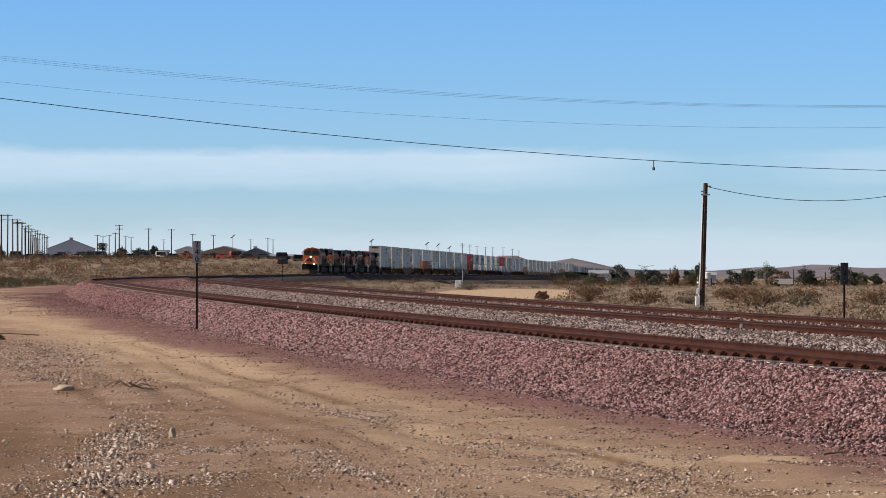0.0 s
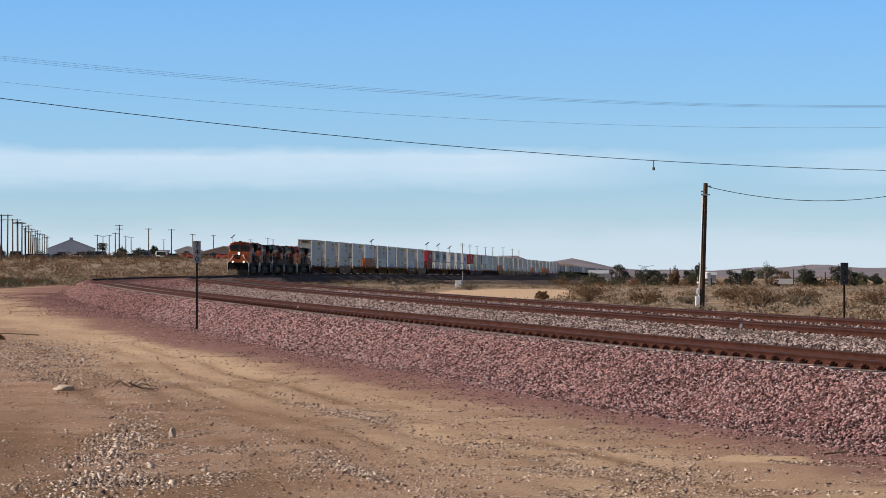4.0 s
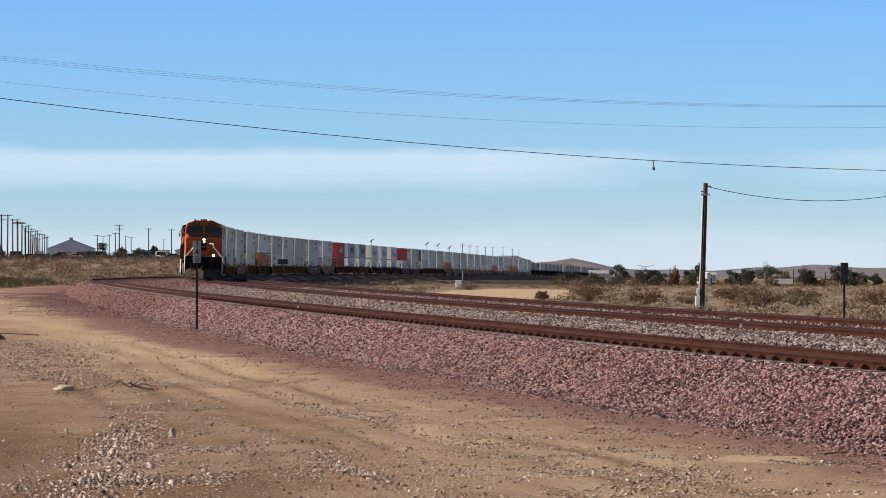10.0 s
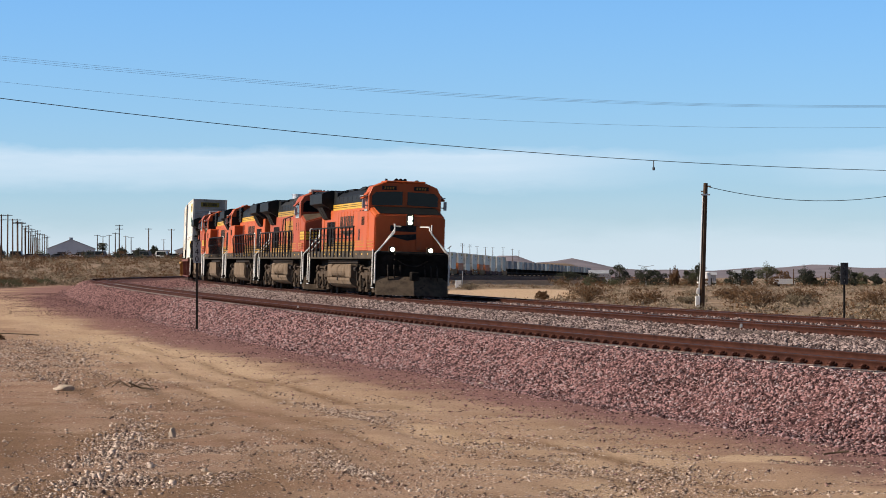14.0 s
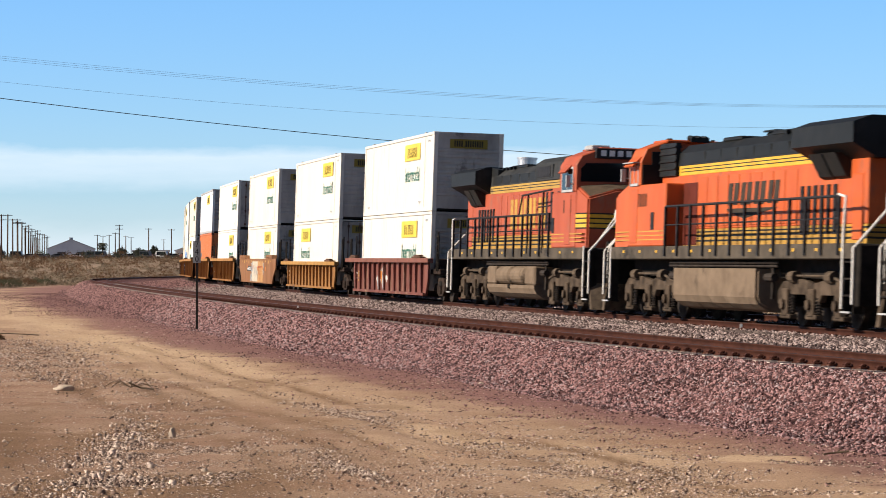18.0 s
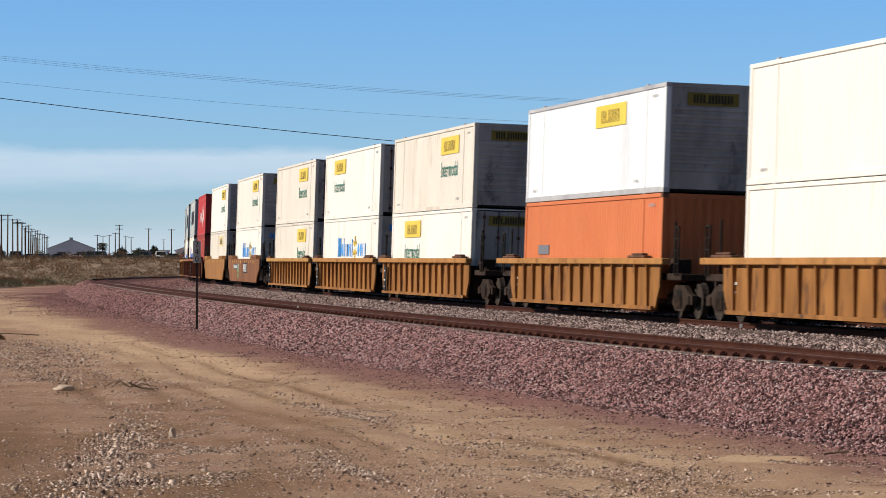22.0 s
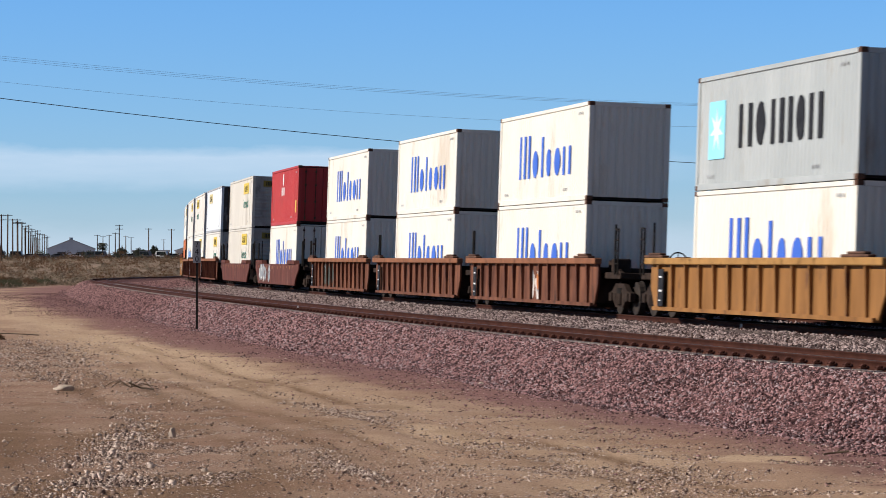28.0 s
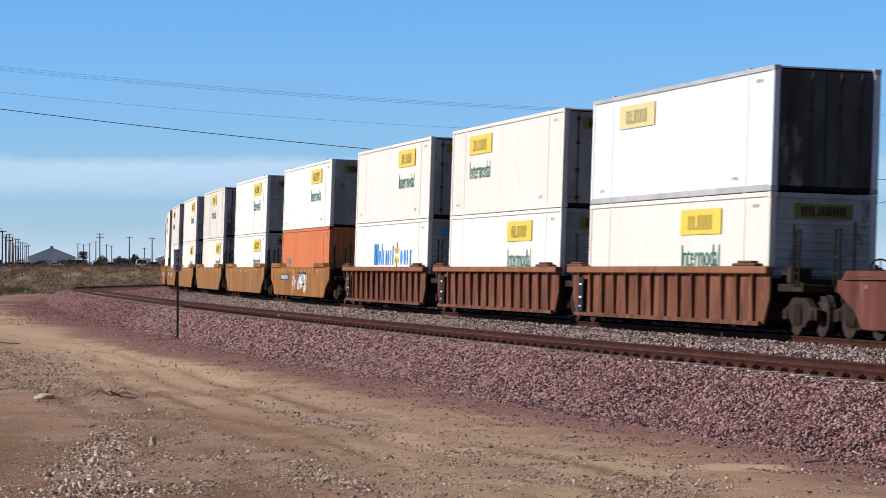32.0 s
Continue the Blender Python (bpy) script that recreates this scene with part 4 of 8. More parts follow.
def container(length, width, height, paint, label, logo=None, u=0.25, end="ribs", corrugated=False, rail=None, low_logo=0.0, sooty=False, group="containers on the train"):
    """A freight container: corrugated or posted sides, corner posts, rails, castings, end wall, rear doors, livery."""
    c = thing("container", label, "container", group)
    m = M[paint]
    hw, hl = width / 2, length / 2
    mr = M[rail] if rail else m

    def side(sd):
        bm = bmesh.new()
        if sd:
            y = sd * (hw - 0.03)
            x0, x1 = -hl + 0.16, hl - 0.16
            if True:
                n = int(length / (0.28 if corrugated else 0.4))
                deep, flat = (-0.02, 0.3) if corrugated else (-0.016, 0.2)
                pts = []
                for i in range(n):
                    a = x0 + (x1 - x0) * i / n
                    w = (x1 - x0) / n
                    pts += [(a, 0.0), (a + w * flat, 0.0), (a + w * (flat + 0.15), deep), (a + w * 0.85, deep)]
                pts.append((x1, 0.0))
                prev = None
                for x, dy in pts:
                    lo, hi = bm.verts.new((x, y + sd * dy, 0.12)), bm.verts.new((x, y + sd * dy, height - 0.08))
                    if prev:
                        bm.faces.new((prev[0], lo, hi, prev[1]) if sd < 0 else (lo, prev[0], prev[1], hi))
                    prev = (lo, hi)
        return bm
    for sd in (-1, 1):
        part("side_wall", shared(("side_wall", length, height, corrugated, sd), lambda: side(sd), m), m, c)

    def roof():
        bm = B(-hl + 0.05, hl - 0.05, -hw + 0.05, hw - 0.05, height - 0.06, height - 0.03)
        n = int(length / 0.5)
        for i in range(n):
            a = -hl + 0.3 + (length - 0.6) * i / (n - 1)
            box(bm, a - 0.1, a + 0.1, -hw + 0.15, hw - 0.15, height - 0.03, height - 0.01)
        return bm
    part("roof", shared(("roof", length, height), roof, m), m, c)
    part("floor", shared(("floor", length), lambda: B(-hl + 0.05, hl - 0.05, -hw + 0.06, hw - 0.06, 0.03, 0.14), M["under"]), M["under"], c)

    def post():
        return B(-0.09, 0.09, -0.08, 0.08, 0.0, height, 0.015)
    for e in (-1, 1):
        for sd in (-1, 1):
            o = part("corner_post", shared(("corner_post", height), post, m), m, c)
            o.location = (e * (hl - 0.09), sd * (hw - 0.08), 0)
            for z in (0.0, height - 0.13):
                q = part("corner_casting", shared("corner_casting", lambda: B(-0.1, 0.1, -0.09, 0.09, 0, 0.13, 0.01), M["rust_dark"] if corrugated else mr), m, c)
                q.location = (e * (hl - 0.097), sd * (hw - 0.087), z)
    for sd in (-1, 1):
        o = part("top_rail", shared(("top_rail", length), lambda: B(-hl + 0.1, hl - 0.1, -0.045, 0.045, -0.11, 0.0, 0.01), mr), mr, c)
        o.location = (0, sd * (hw - 0.045), height - 0.005)
        o = part("bottom_rail", shared(("bottom_rail", length), lambda: B(-hl + 0.1, hl - 0.1, -0.04, 0.04, 0.0, 0.15, 0.01), mr), mr, c)
        o.location = (0, sd * (hw - 0.042), 0.005)
        if length > 14:
            for e in (-1, 1):
                o = part("lifting_post", shared(("lifting_post", height, paint), lambda: B(-0.05, 0.05, -0.03, 0.03, 0.1, height - 0.05, 0.01), m), m, c)
                o.location = (e * 6.05, sd * (hw - 0.055), 0)
                for z in (0.02, height - 0.1):
                    q = part("lifting_casting", shared(("lifting_casting", paint), lambda: B(-0.09, 0.09, -0.04, 0.04, 0, 0.14, 0.01), M["rail_grey"]), m, c)
                    q.location = (e * 6.05, sd * (hw - 0.055), z)

    def ribbed_end():
        bm = bmesh.new()
        if end == "ribs":
            pts = [(-0.02, 0.1), (0.02, 0.1), (0.02, 0.5)]
            for i in range(9):
                z = 0.55 + i * 0.2
                pts += [(0.02, z), (0.055, z + 0.03), (0.055, z + 0.11), (0.02, z + 0.14)]
            pts += [(0.02, height - 0.13), (-0.02, height - 0.13)]
            prism(bm, pts, "y", -hw + 0.15, hw - 0.15)
        else:
            pts = [(-0.02, -hw + 0.15), (0.02, -hw + 0.15)]
            for i in range(9):
                y = -hw + 0.22 + (width - 0.6) * i / 8
                pts += [(0.02, y), (0.055, y + 0.03), (0.055, y + 0.13), (0.02, y + 0.16)]
            pts += [(0.02, hw - 0.15), (-0.02, hw - 0.15)]
            prism(bm, pts, "z", 0.1, height - 0.13)
        box(bm, -0.03, 0.058, -hw + 0.15, hw - 0.15, height - 0.126, height - 0.01)
        return bm

    def door():
        bm = B(-0.03, 0.01, 0.01, hw - 0.15, 0.12, height - 0.1, 0.01)
        for z in (0.5, height / 2, height - 0.5):
            box(bm, 0.0, 0.02, 0.06, hw - 0.2, z - 0.02, z + 0.02)
        return bm

    def lock_rod():
        bm = rod(bmesh.new(), (0.05, 0, 0.14), (0.05, 0, height - 0.12), 0.022)
        for z in (0.3, 1.1, 1.9, height - 0.3):
            box(bm, 0.01, 0.08, -0.05, 0.05, z - 0.05, z + 0.05)
        return bm
    me_ = M["door_soot"] if sooty else (M["end_grime_shade"] if length > 14 and paint in ("box_white", "box_cream", "box_grey", "box_blue") else m)
    fore, aft = ("door", "end") if end == "doors" else ("end", "door")
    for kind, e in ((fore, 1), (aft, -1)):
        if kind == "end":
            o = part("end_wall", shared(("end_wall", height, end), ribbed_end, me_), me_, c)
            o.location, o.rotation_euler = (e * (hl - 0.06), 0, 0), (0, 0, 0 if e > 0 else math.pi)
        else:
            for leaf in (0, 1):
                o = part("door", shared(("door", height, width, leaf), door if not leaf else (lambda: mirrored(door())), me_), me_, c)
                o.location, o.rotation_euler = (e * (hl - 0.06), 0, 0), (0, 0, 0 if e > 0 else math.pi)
                for y in (0.35, 0.85):
                    k = part("lock_rod", shared(("lock_rod", height), lock_rod, M["rust_dark"]), M["rust_dark"], o)
                    k.location = (0, y if not leaf else -y, 0)

    def put(ob, sd, x, z):
        ob.location = (x * -sd, sd * (hw - 0.021), z)
        ob.rotation_euler = (0, 0, 0 if sd < 0 else math.pi)

    JB = [(1, 1), (1, 1), (0.4, 0.2), (1, 1), (1, 1), (1, 1), (1, 1)]
    xl = hl - u * length
    for sd in (-1, 1):
        if logo in ("yellow", "faded", "yellow_only"):
            mp = M["pale_panel" if logo == "faded" else "yellow_panel"]
            o = part("logo_panel", shared("logo_panel", lambda: B(-1.7, 1.7, -0.012, 0.0, -0.31, 0.31), mp), mp, c, "yellow panel with dark bars")
            put(o, sd, xl, height - 0.62 - low_logo)
            b = part("wordmark", shared("jb_bars", lambda: wordmark(JB, 0.36, 2.1, 0.17), M["ink"]), M["ink"], o)
            b.location = (0, -0.012, -0.2)
            if logo == "yellow":
                o = part("lettering", text_mesh("intermodal", "Intermodal", 0.78, M["green_ink"]), M["green_ink"], c, "green painted word")
                put(o, sd, xl, height - 1.72 - low_logo)
                o.rotation_euler = (math.pi / 2, 0, 0 if sd < 0 else math.pi)
                o.scale = (0.95, 1, 1)
        elif logo == "blue_word":
            o = part("wordmark", shared("blue_word", lambda: shape_word([("triple", 1.3, 1.3), ("oval", 0.9, 0.9), ("bar", 0.4, 1.3), ("pair", 1.2, 0.9), ("oval", 0.9, 0.9), ("bar", 0.5, 0.9), ("bar", 0.6, 1.2), ("gap", 1.6, 0), ("oval", 0.9, 0.9), ("oval", 0.95, 0.9), ("pair", 1.2, 0.9)], 0.62, 8.2, 0.17), M["pale_blue_ink"]), m, c, "bright blue painted bars")
            put(o, sd, 0.6, 1.25)

            def spark():
                bm = bmesh.new()
                for i in range(6):
                    a = (i + 0.5) * math.pi / 3
                    ca, sa = math.cos(a), math.sin(a)
                    q = [(0.14 * ca - 0.05 * sa, 0.14 * sa + 0.05 * ca), (0.14 * ca + 0.05 * sa, 0.14 * sa - 0.05 * ca), (0.5 * ca + 0.08 * sa, 0.5 * sa - 0.08 * ca), (0.5 * ca - 0.08 * sa, 0.5 * sa + 0.08 * ca)]
                    prism(bm, q, "y", -0.008, -0.002)
                return bm
            o = part("logo_spark", shared("logo_spark", spark, M["yellow_panel"]), m, c)
            put(o, sd, 0.6 + 1.05 * -1 * -1, 1.62)
        elif logo == "navy_word":
            o = part("wordmark", shared("navy_word", lambda: shape_word([("triple", 1.5, 1.35), ("oval", 1, 0.85), ("bar", 0.6, 1.25), ("oval", 0.85, 0.85), ("oval", 1.05, 0.85), ("pair", 1, 0.85)], 1.0, 7.2, 0.27), M["blue_ink"]), m, c, "dark blue painted bars")
            put(o, sd, 0.35, 0.8)
        elif logo == "star":
            o = part("logo_panel", shared("sky_panel", lambda: B(-0.68, 0.68, -0.01, 0.0, -0.72, 0.72), M["sky_ink"]), m, c, "light blue square panel")
            put(o, sd, -4.4, height / 2 + 0.05)

            def star():
                bm = bmesh.new()
                pts = []
                for i in range(14):
                    r = 0.56 if i % 2 == 0 else 0.19
                    a = math.pi / 2 + i * math.pi / 7
                    pts.append((r * math.cos(a), r * math.sin(a)))
                return prism(bm, pts, "y", -0.016, -0.01)
            part("logo_star", shared("logo_star", star, M["white_ink"]), m, o)
            o = part("wordmark", shared("star_word", lambda: shape_word([("pair", 1.1, 1), ("oval", 1, 1), ("bar", 0.7, 1), ("pair", 1, 1), ("oval", 0.9, 1), ("pair", 1, 1)], 1.05, 6.4, 0.3), M["ink"]), m, c, "black painted bars")
            put(o, sd, 0.5, height / 2 - 0.45)
        elif logo == "red_word":
            def wm():
                bm = shape_word([("bar", 0.7, 0.9), ("pair", 0.8, 0.9), ("pair", 0.8, 0.9), ("bar", 0.5, 0.9), ("oval", 0.9, 0.9), ("gap", 1.7, 0), ("oval", 1.2, 1.2)], 0.75, 6.4, 0.13)
                prism(bm, [(0.75, -0.35), (1.0, -0.35), (1.75, 1.2), (1.5, 1.2)], "y", -0.008, -0.002)
                prism(bm, [(0.8, 1.0), (1.05, 1.0), (1.6, -0.1), (1.35, -0.1)], "y", -0.006, -0.001)
                return bm
            o = part("wordmark", shared("red_word", wm, M["white_ink"]), m, c, "white painted bars and a slanted stroke")
            put(o, sd, 0.2, 0.95)
        elif logo == "emblem":
            def em():
                bm = wordmark([(0.5, 1), (1, 1), (1, 1)], 0.4, 1.5, 0.24)
                prism(bm, [(0.26 * math.cos(i * math.pi / 5), 0.8 + 0.32 * math.sin(i * math.pi / 5)) for i in range(10)], "y", -0.008, -0.002)
                return bm
            o = part("logo_emblem", shared("logo_emblem", em, M["white_ink"]), m, c, "small white painted emblem")
            put(o, sd, -0.7, height - 1.35)
            o = part("warning_label", shared("orange_label", lambda: B(-0.25, 0.25, -0.01, 0, -0.3, 0.3), M["yellow_panel"]), m, c)
            put(o, sd, hl - 0.9, height - 2.0)
        elif logo == "small_mark":
            o = part("painted_mark", shared("small_marks", lambda: box(B(-0.7, 0.7, -0.01, 0, 0.0, 0.28), -0.5, 0.5, -0.01, 0, -0.4, -0.1), M["dark_wall"]), m, c)
            put(o, sd, -hl + 2.6, height - 1.6)
        # rows of small dark data marks near the ends
        def marks():
            bm = bmesh.new()
            for x, z in ((hl - 1.4, height - 0.35), (hl - 3.1, 0.32), (-hl + 0.9, 0.3)):
                for k in range(5):
                    box(bm, x + k * 0.12, x + k * 0.12 + 0.05, -0.004, 0, z, z + 0.08)
            return bm
        put(part("data_mark", shared(("data_marks", length, height), marks, M["rail_grey"]), m, c), sd, 0, 0)
    for o in c.children_recursive:
        if o.name.startswith("wordmark") or o.name.startswith("data_mark"):
            o["kind"] = "stuff"
    if logo in ("yellow", "yellow_only", "faded", "blue_word") and not sooty:
        mp = M["pale_blue_ink"] if logo == "blue_word" else M["end_panel"]
        if logo == "blue_word":
            o = part("end_logo", shared("end_word", lambda: wordmark([(1.4, 1.2), (1, 0.8), (0.6, 1.2), (1, 0.8), (1, 0.8), (1.2, 0.8), (1, 0.8)], 0.22, 1.7), mp), mp, c)
            o.location, o.rotation_euler = (hl + 0.004, 0, height - 0.6), (0, 0, math.pi / 2)
        else:
            o = part("end_logo", shared("end_panel", lambda: B(0, 0.01, -0.7, 0.7, -0.17, 0.17), mp), mp, c)
            o.location = (hl - 0.005, 0, height - 0.42)
            b = part("end_wordmark", shared("end_bars", lambda: wordmark(JB, 0.22, 1.1), M["ink"]), M["ink"], o)
            b.location, b.rotation_euler = (0.012, 0, -0.11), (0, 0, math.pi / 2)
    return c


# ---- locomotive: x is forward (cab end), z up from the railhead ----
def loco_truck(parent, x):
    t = part("truck", shared("loco_bolster", lambda: B(-2.3, 2.3, -0.9, 0.9, 0.55, 0.95, 0.05), M["under"]), M["under"], parent)
    t.location = (x, 0, 0)

    def frame_side():
        bm = bmesh.new()
        prism(bm, [(-2.55, 0.5), (-2.55, 0.8), (-2.2, 1.02), (-0.9, 1.08), (0, 0.98), (0.9, 1.08), (2.2, 1.02), (2.55, 0.8), (2.55, 0.5), (2.2, 0.5), (2.0, 0.72),
                   (0.55, 0.72), (0.4, 0.55), (-0.4, 0.55), (-0.55, 0.72), (-2.0, 0.72), (-2.2, 0.5)], "y", -0.08, 0.08)
        bmesh.ops.bevel(bm, geom=list(bm.edges), offset=0.015, segments=1, affect="EDGES")
        return bm

    def pedestal():
        bm = B(-0.2, 0.2, -0.12, 0.12, 0.22, 0.86, 0.03)
        box(bm, -0.36, 0.36, -0.1, 0.1, 0.17, 0.28, 0.02)
        rod(bm, (0, -0.2, 0.5), (0, 0.12, 0.5), 0.12, 10)
        return bm

    def spring():
        bm = bmesh.new()
        rod(bm, (0, 0, 0.29), (0, 0, 0.7), 0.05, 8)
        pipe(bm, [(0.08 * math.cos(k * 1.05), 0.08 * math.sin(k * 1.05), 0.3 + k * 0.011) for k in range(36)], 0.016, 4)
        return bm
    for sd in (-1, 1):
        f = part("truck_frame", shared("truck_frame", frame_side, M["truck_tan"]), M["truck_tan"], t)
        f.location = (0, sd * 1.12, 0)
        for k in (-1.85, 0.0, 1.85):
            o = part("journal_box", shared("journal_box", pedestal, M["truck_tan"]), M["truck_tan"], t)
            o.location = (k, sd * 1.16, 0)
            o.rotation_euler = (0, 0, 0 if sd < 0 else math.pi)
            for q in (-0.3, 0.3):
                w = part("coil_spring", shared("spring", spring, M["wheel"]), M["wheel"], t)
                w.location = (k + q, sd * 1.15, 0)

        def brake():
            bm = bmesh.new()
            rod(bm, (-1.5, 0, 1.12), (-1.1, 0, 1.12), 0.14, 10)
            rod(bm, (1.1, 0, 1.12), (1.5, 0, 1.12), 0.14, 10)
            rod(bm, (-1.2, 0, 1.15), (1.2, 0, 1.15), 0.03)
            rod(bm, (-2.4, 0, 0.95), (-0.9, 0, 1.2), 0.035)
            return bm
        o = part("brake_rigging", shared("brake_rigging", brake, M["gear_dark"]), M["gear_dark"], t)
        o.location = (0, sd * 1.22, 0)
    for k in (-1.85, 0.0, 1.85):
        truck_wheelset(t, k, 0.53)
    return t


def locomotive(label, new_image=True, lights=False, tanks=False, lead=False):
    """A six-axle wide-cab diesel."""
    L = thing("locomotive", label, "locomotive", "locomotives of the train")
    org = M["orange"] if new_image else M["red_orange"]
    yel, drk, gear = M["yellow"], M["loco_dark"], M["dust_tan"]
    hw = 0.98

    # sill and deck
    part("sill", shared("sill", lambda: B(-10.3, 9.6, -1.5, 1.5, 1.52, 1.86, 0.02), M["loco_sill"]), M["loco_sill"], L, "dusty grey-brown sill")

    def marks():
        bm = bmesh.new()
        for sd in (-1, 1):
            for i in range(12):
                x = -9.6 + i * 1.62
                box(bm, x, x + 0.16, sd * 1.5 - 0.006, sd * 1.5 + 0.006, 1.69, 1.76)
        return bm
    tagged(part("reflector_marks", shared("reflector_marks", marks, yel), yel, L), kind="stuff")

    # long hood: orange with yellow lines below and above, dark roof
    part("hood", shared("hood", lambda: B(-9.7, 6.5, -hw, hw, 2.3, 3.72, 0.02), org), org, L, "orange long hood" if new_image else "faded red-orange long hood")
    part("hood_skirt", shared("hood_skirt", lambda: B(-9.7, 6.5, -hw - 0.004, hw + 0.004, 1.86, 2.3, 0.01), M["skirt"]), M["skirt"], L, "dusty yellow hood skirt")

    def skirt_lines():
        bm = bmesh.new()
        for z, h in ((1.98, 0.045), (2.1, 0.04), (2.21, 0.035)):
            box(bm, -9.72, 6.4, -hw - 0.008, hw + 0.008, z, z + h)
        for z in (3.79, 3.87):
            box(bm, -6.02, 4.72, -hw - 0.008, hw + 0.008, z, z + 0.022)
        return bm
    part("skirt_stripes", shared("skirt_stripes", skirt_lines, drk), drk, L)
    band = yel if new_image else M["cream_band"]
    part("hood_band", shared("hood_band", lambda: B(-6.0, 4.9, -hw - 0.004, hw + 0.004, 3.7, 3.96, 0.01), band), band, L, "yellow band along the hood top")

    def hood_roof():
        bm = bmesh.new()
        prism(bm, [(-hw, 3.96), (hw, 3.96), (hw - 0.03, 4.3), (hw - 0.3, 4.52), (-hw + 0.3, 4.52), (-hw + 0.03, 4.3)], "x", -6.2, 5.1)
        return bm
    rf = drk if new_image else M["roof_dust"]
    part("hood_roof", shared("hood_roof", hood_roof, rf), rf, L, "dark rounded hood roof" if new_image else "dusty grey hood roof")

    def roof_panel():
        return B(-0.62, 0.62, -0.012, 0.012, 4.0, 4.28, 0.01)
    for sd in (-1, 1):
        for i in range(7):
            o = part("roof_panel", shared("roof_panel", roof_panel, drk), drk, L)
            o.location = (-4.9 + i * 1.36, sd * (hw - 0.01), 0)

    def roof_boxes():
        bm = B(-4.2, -1.9, -0.7, 0.7, 4.48, 4.62, 0.05)
        box(bm, 0.4, 1.9, -0.75, 0.75, 4.48, 4.6, 0.04)
        for i in range(5):
            x = -5.6 + i * 0.55
            box(bm, x, x + 0.1, -0.8, 0.8, 4.48, 4.58)
        return bm
    tagged(part("roof_equipment", shared("roof_equipment", roof_boxes, drk), drk, L), kind="stuff")
    if new_image:
        part("exhaust_stack", shared("exhaust_stack", lambda: box(B(-1.3, -0.4, -0.35, 0.35, 4.48, 4.66, 0.05), -1.36, -0.34, -0.4, 0.4, 4.66, 4.7), drk), drk, L, "sooty exhaust stack")
    else:
        def stack():
            bm = rod(bmesh.new(), (-4.0, -0.2, 4.4), (-4.0, -0.2, 4.86), 0.31, 20)
            return rod(bm, (-4.0, -0.2, 4.86), (-4.0, -0.2, 4.91), 0.34, 20)
        part("exhaust_stack", shared("steel_stack", stack, M["bare_steel"]), M["bare_steel"], L, "bright steel exhaust stack")

        def raised_rail(sd):
            bm = bmesh.new()
            if sd:
                y = sd * 1.5
                pipe(bm, [(0.9, y, 2.88), (1.35, y, 3.5), (5.4, y, 3.6)], 0.028)
                rod(bm, (3.6, y, 3.1), (5.2, y, 3.12), 0.02)
                for x in (2.2, 4.3):
                    box(bm, x - 0.03, x + 0.03, y - 0.025, y + 0.025, 1.7, 3.54)
            return bm
        for sd in (-1, 1):
            part("raised_handrail", shared(("raised_handrail", sd), lambda: raised_rail(sd), M["ink"]), M["ink"], L, "black raised handrail by the cab")

        def blower():
            bm = bmesh.new()
            prism(bm, [(-hw - 0.04, 3.97), (hw + 0.04, 3.97), (hw + 0.0, 4.52), (hw - 0.25, 4.68), (-hw + 0.25, 4.68), (-hw, 4.52)], "x", 0.9, 5.3)
            for sd in (-1, 1):
                box(bm, 1.0, 3.4, sd * 1.0 - 0.03, sd * 1.0 + 0.03, 4.04, 4.44)
            return bm
        part("housing_hatch", shared("housing_hatch", lambda: box(B(1.3, 3.1, -1.045, -0.9, 4.08, 4.4), 1.3, 3.1, 0.9, 1.045, 4.08, 4.4), M["ink"]), M["ink"], L, "black intake hatch")
        part("blower_housing", shared("blower_housing", blower, M["roof_dust"]), M["roof_dust"], L, "dusty grey blower housing")

    # tall dark equipment cabinets behind the cab
    def cabinet():
        edge = [(-0.06, 3.72)]
        for z in (3.86, 4.06, 4.26, 4.44):
            edge += [(-0.06, z), (-0.1, z + 0.02), (-0.06, z + 0.09)]
        edge.append((-0.06, 4.58))
        return prism(bmesh.new(), edge + [(-y, z) for y, z in reversed(edge)], "x", -0.75, 0.75)
    for sd in (-1, 1):
        o = part("equipment_cabinet", shared("equipment_cabinet", cabinet, drk), drk, L, "black louvred cabinet behind the cab")
        o.location = (5.75, sd * 1.0, 0)

    # radiator housing: a thin overhanging slab with sloped underside
    def wing():
        bm = bmesh.new()
        prism(bm, [(-0.96, 3.72), (0.96, 3.72), (1.52, 4.02), (1.52, 4.46), (1.1, 4.62), (-1.1, 4.62), (-1.52, 4.46), (-1.52, 4.02)], "x", -10.15, -6.0)
        prism(bm, [(-6.0, 4.02), (-6.0, 4.6), (-5.0, 4.5), (-5.0, 4.3)], "y", -0.95, 0.95)
        return bm
    part("radiator", shared("radiator", wing, drk), drk, L, "overhanging dark radiator housing")

    for sd in (-1, 1):
        for i in range(6):
            o = part("louvre", shared("louvre", lambda: B(-0.1, 0.1, -0.035, 0.035, 2.1, 3.2), M["ink"]), M["ink"], L)
            o.location = (-5.3 - i * 0.46, sd * hw, 0)
        for k in (-7.2, -8.15):
            o = part("radiator_bracket", shared("radiator_bracket", lambda: prism(bmesh.new(), [(0, 3.3), (0.12, 3.36), (0.4, 3.86), (0, 3.86)], "x", -0.42, 0.42) if sd else bmesh.new(), drk), drk, L)
            o.location, o.rotation_euler = (k, sd * hw, 0), (0, 0, 0 if sd > 0 else math.pi)
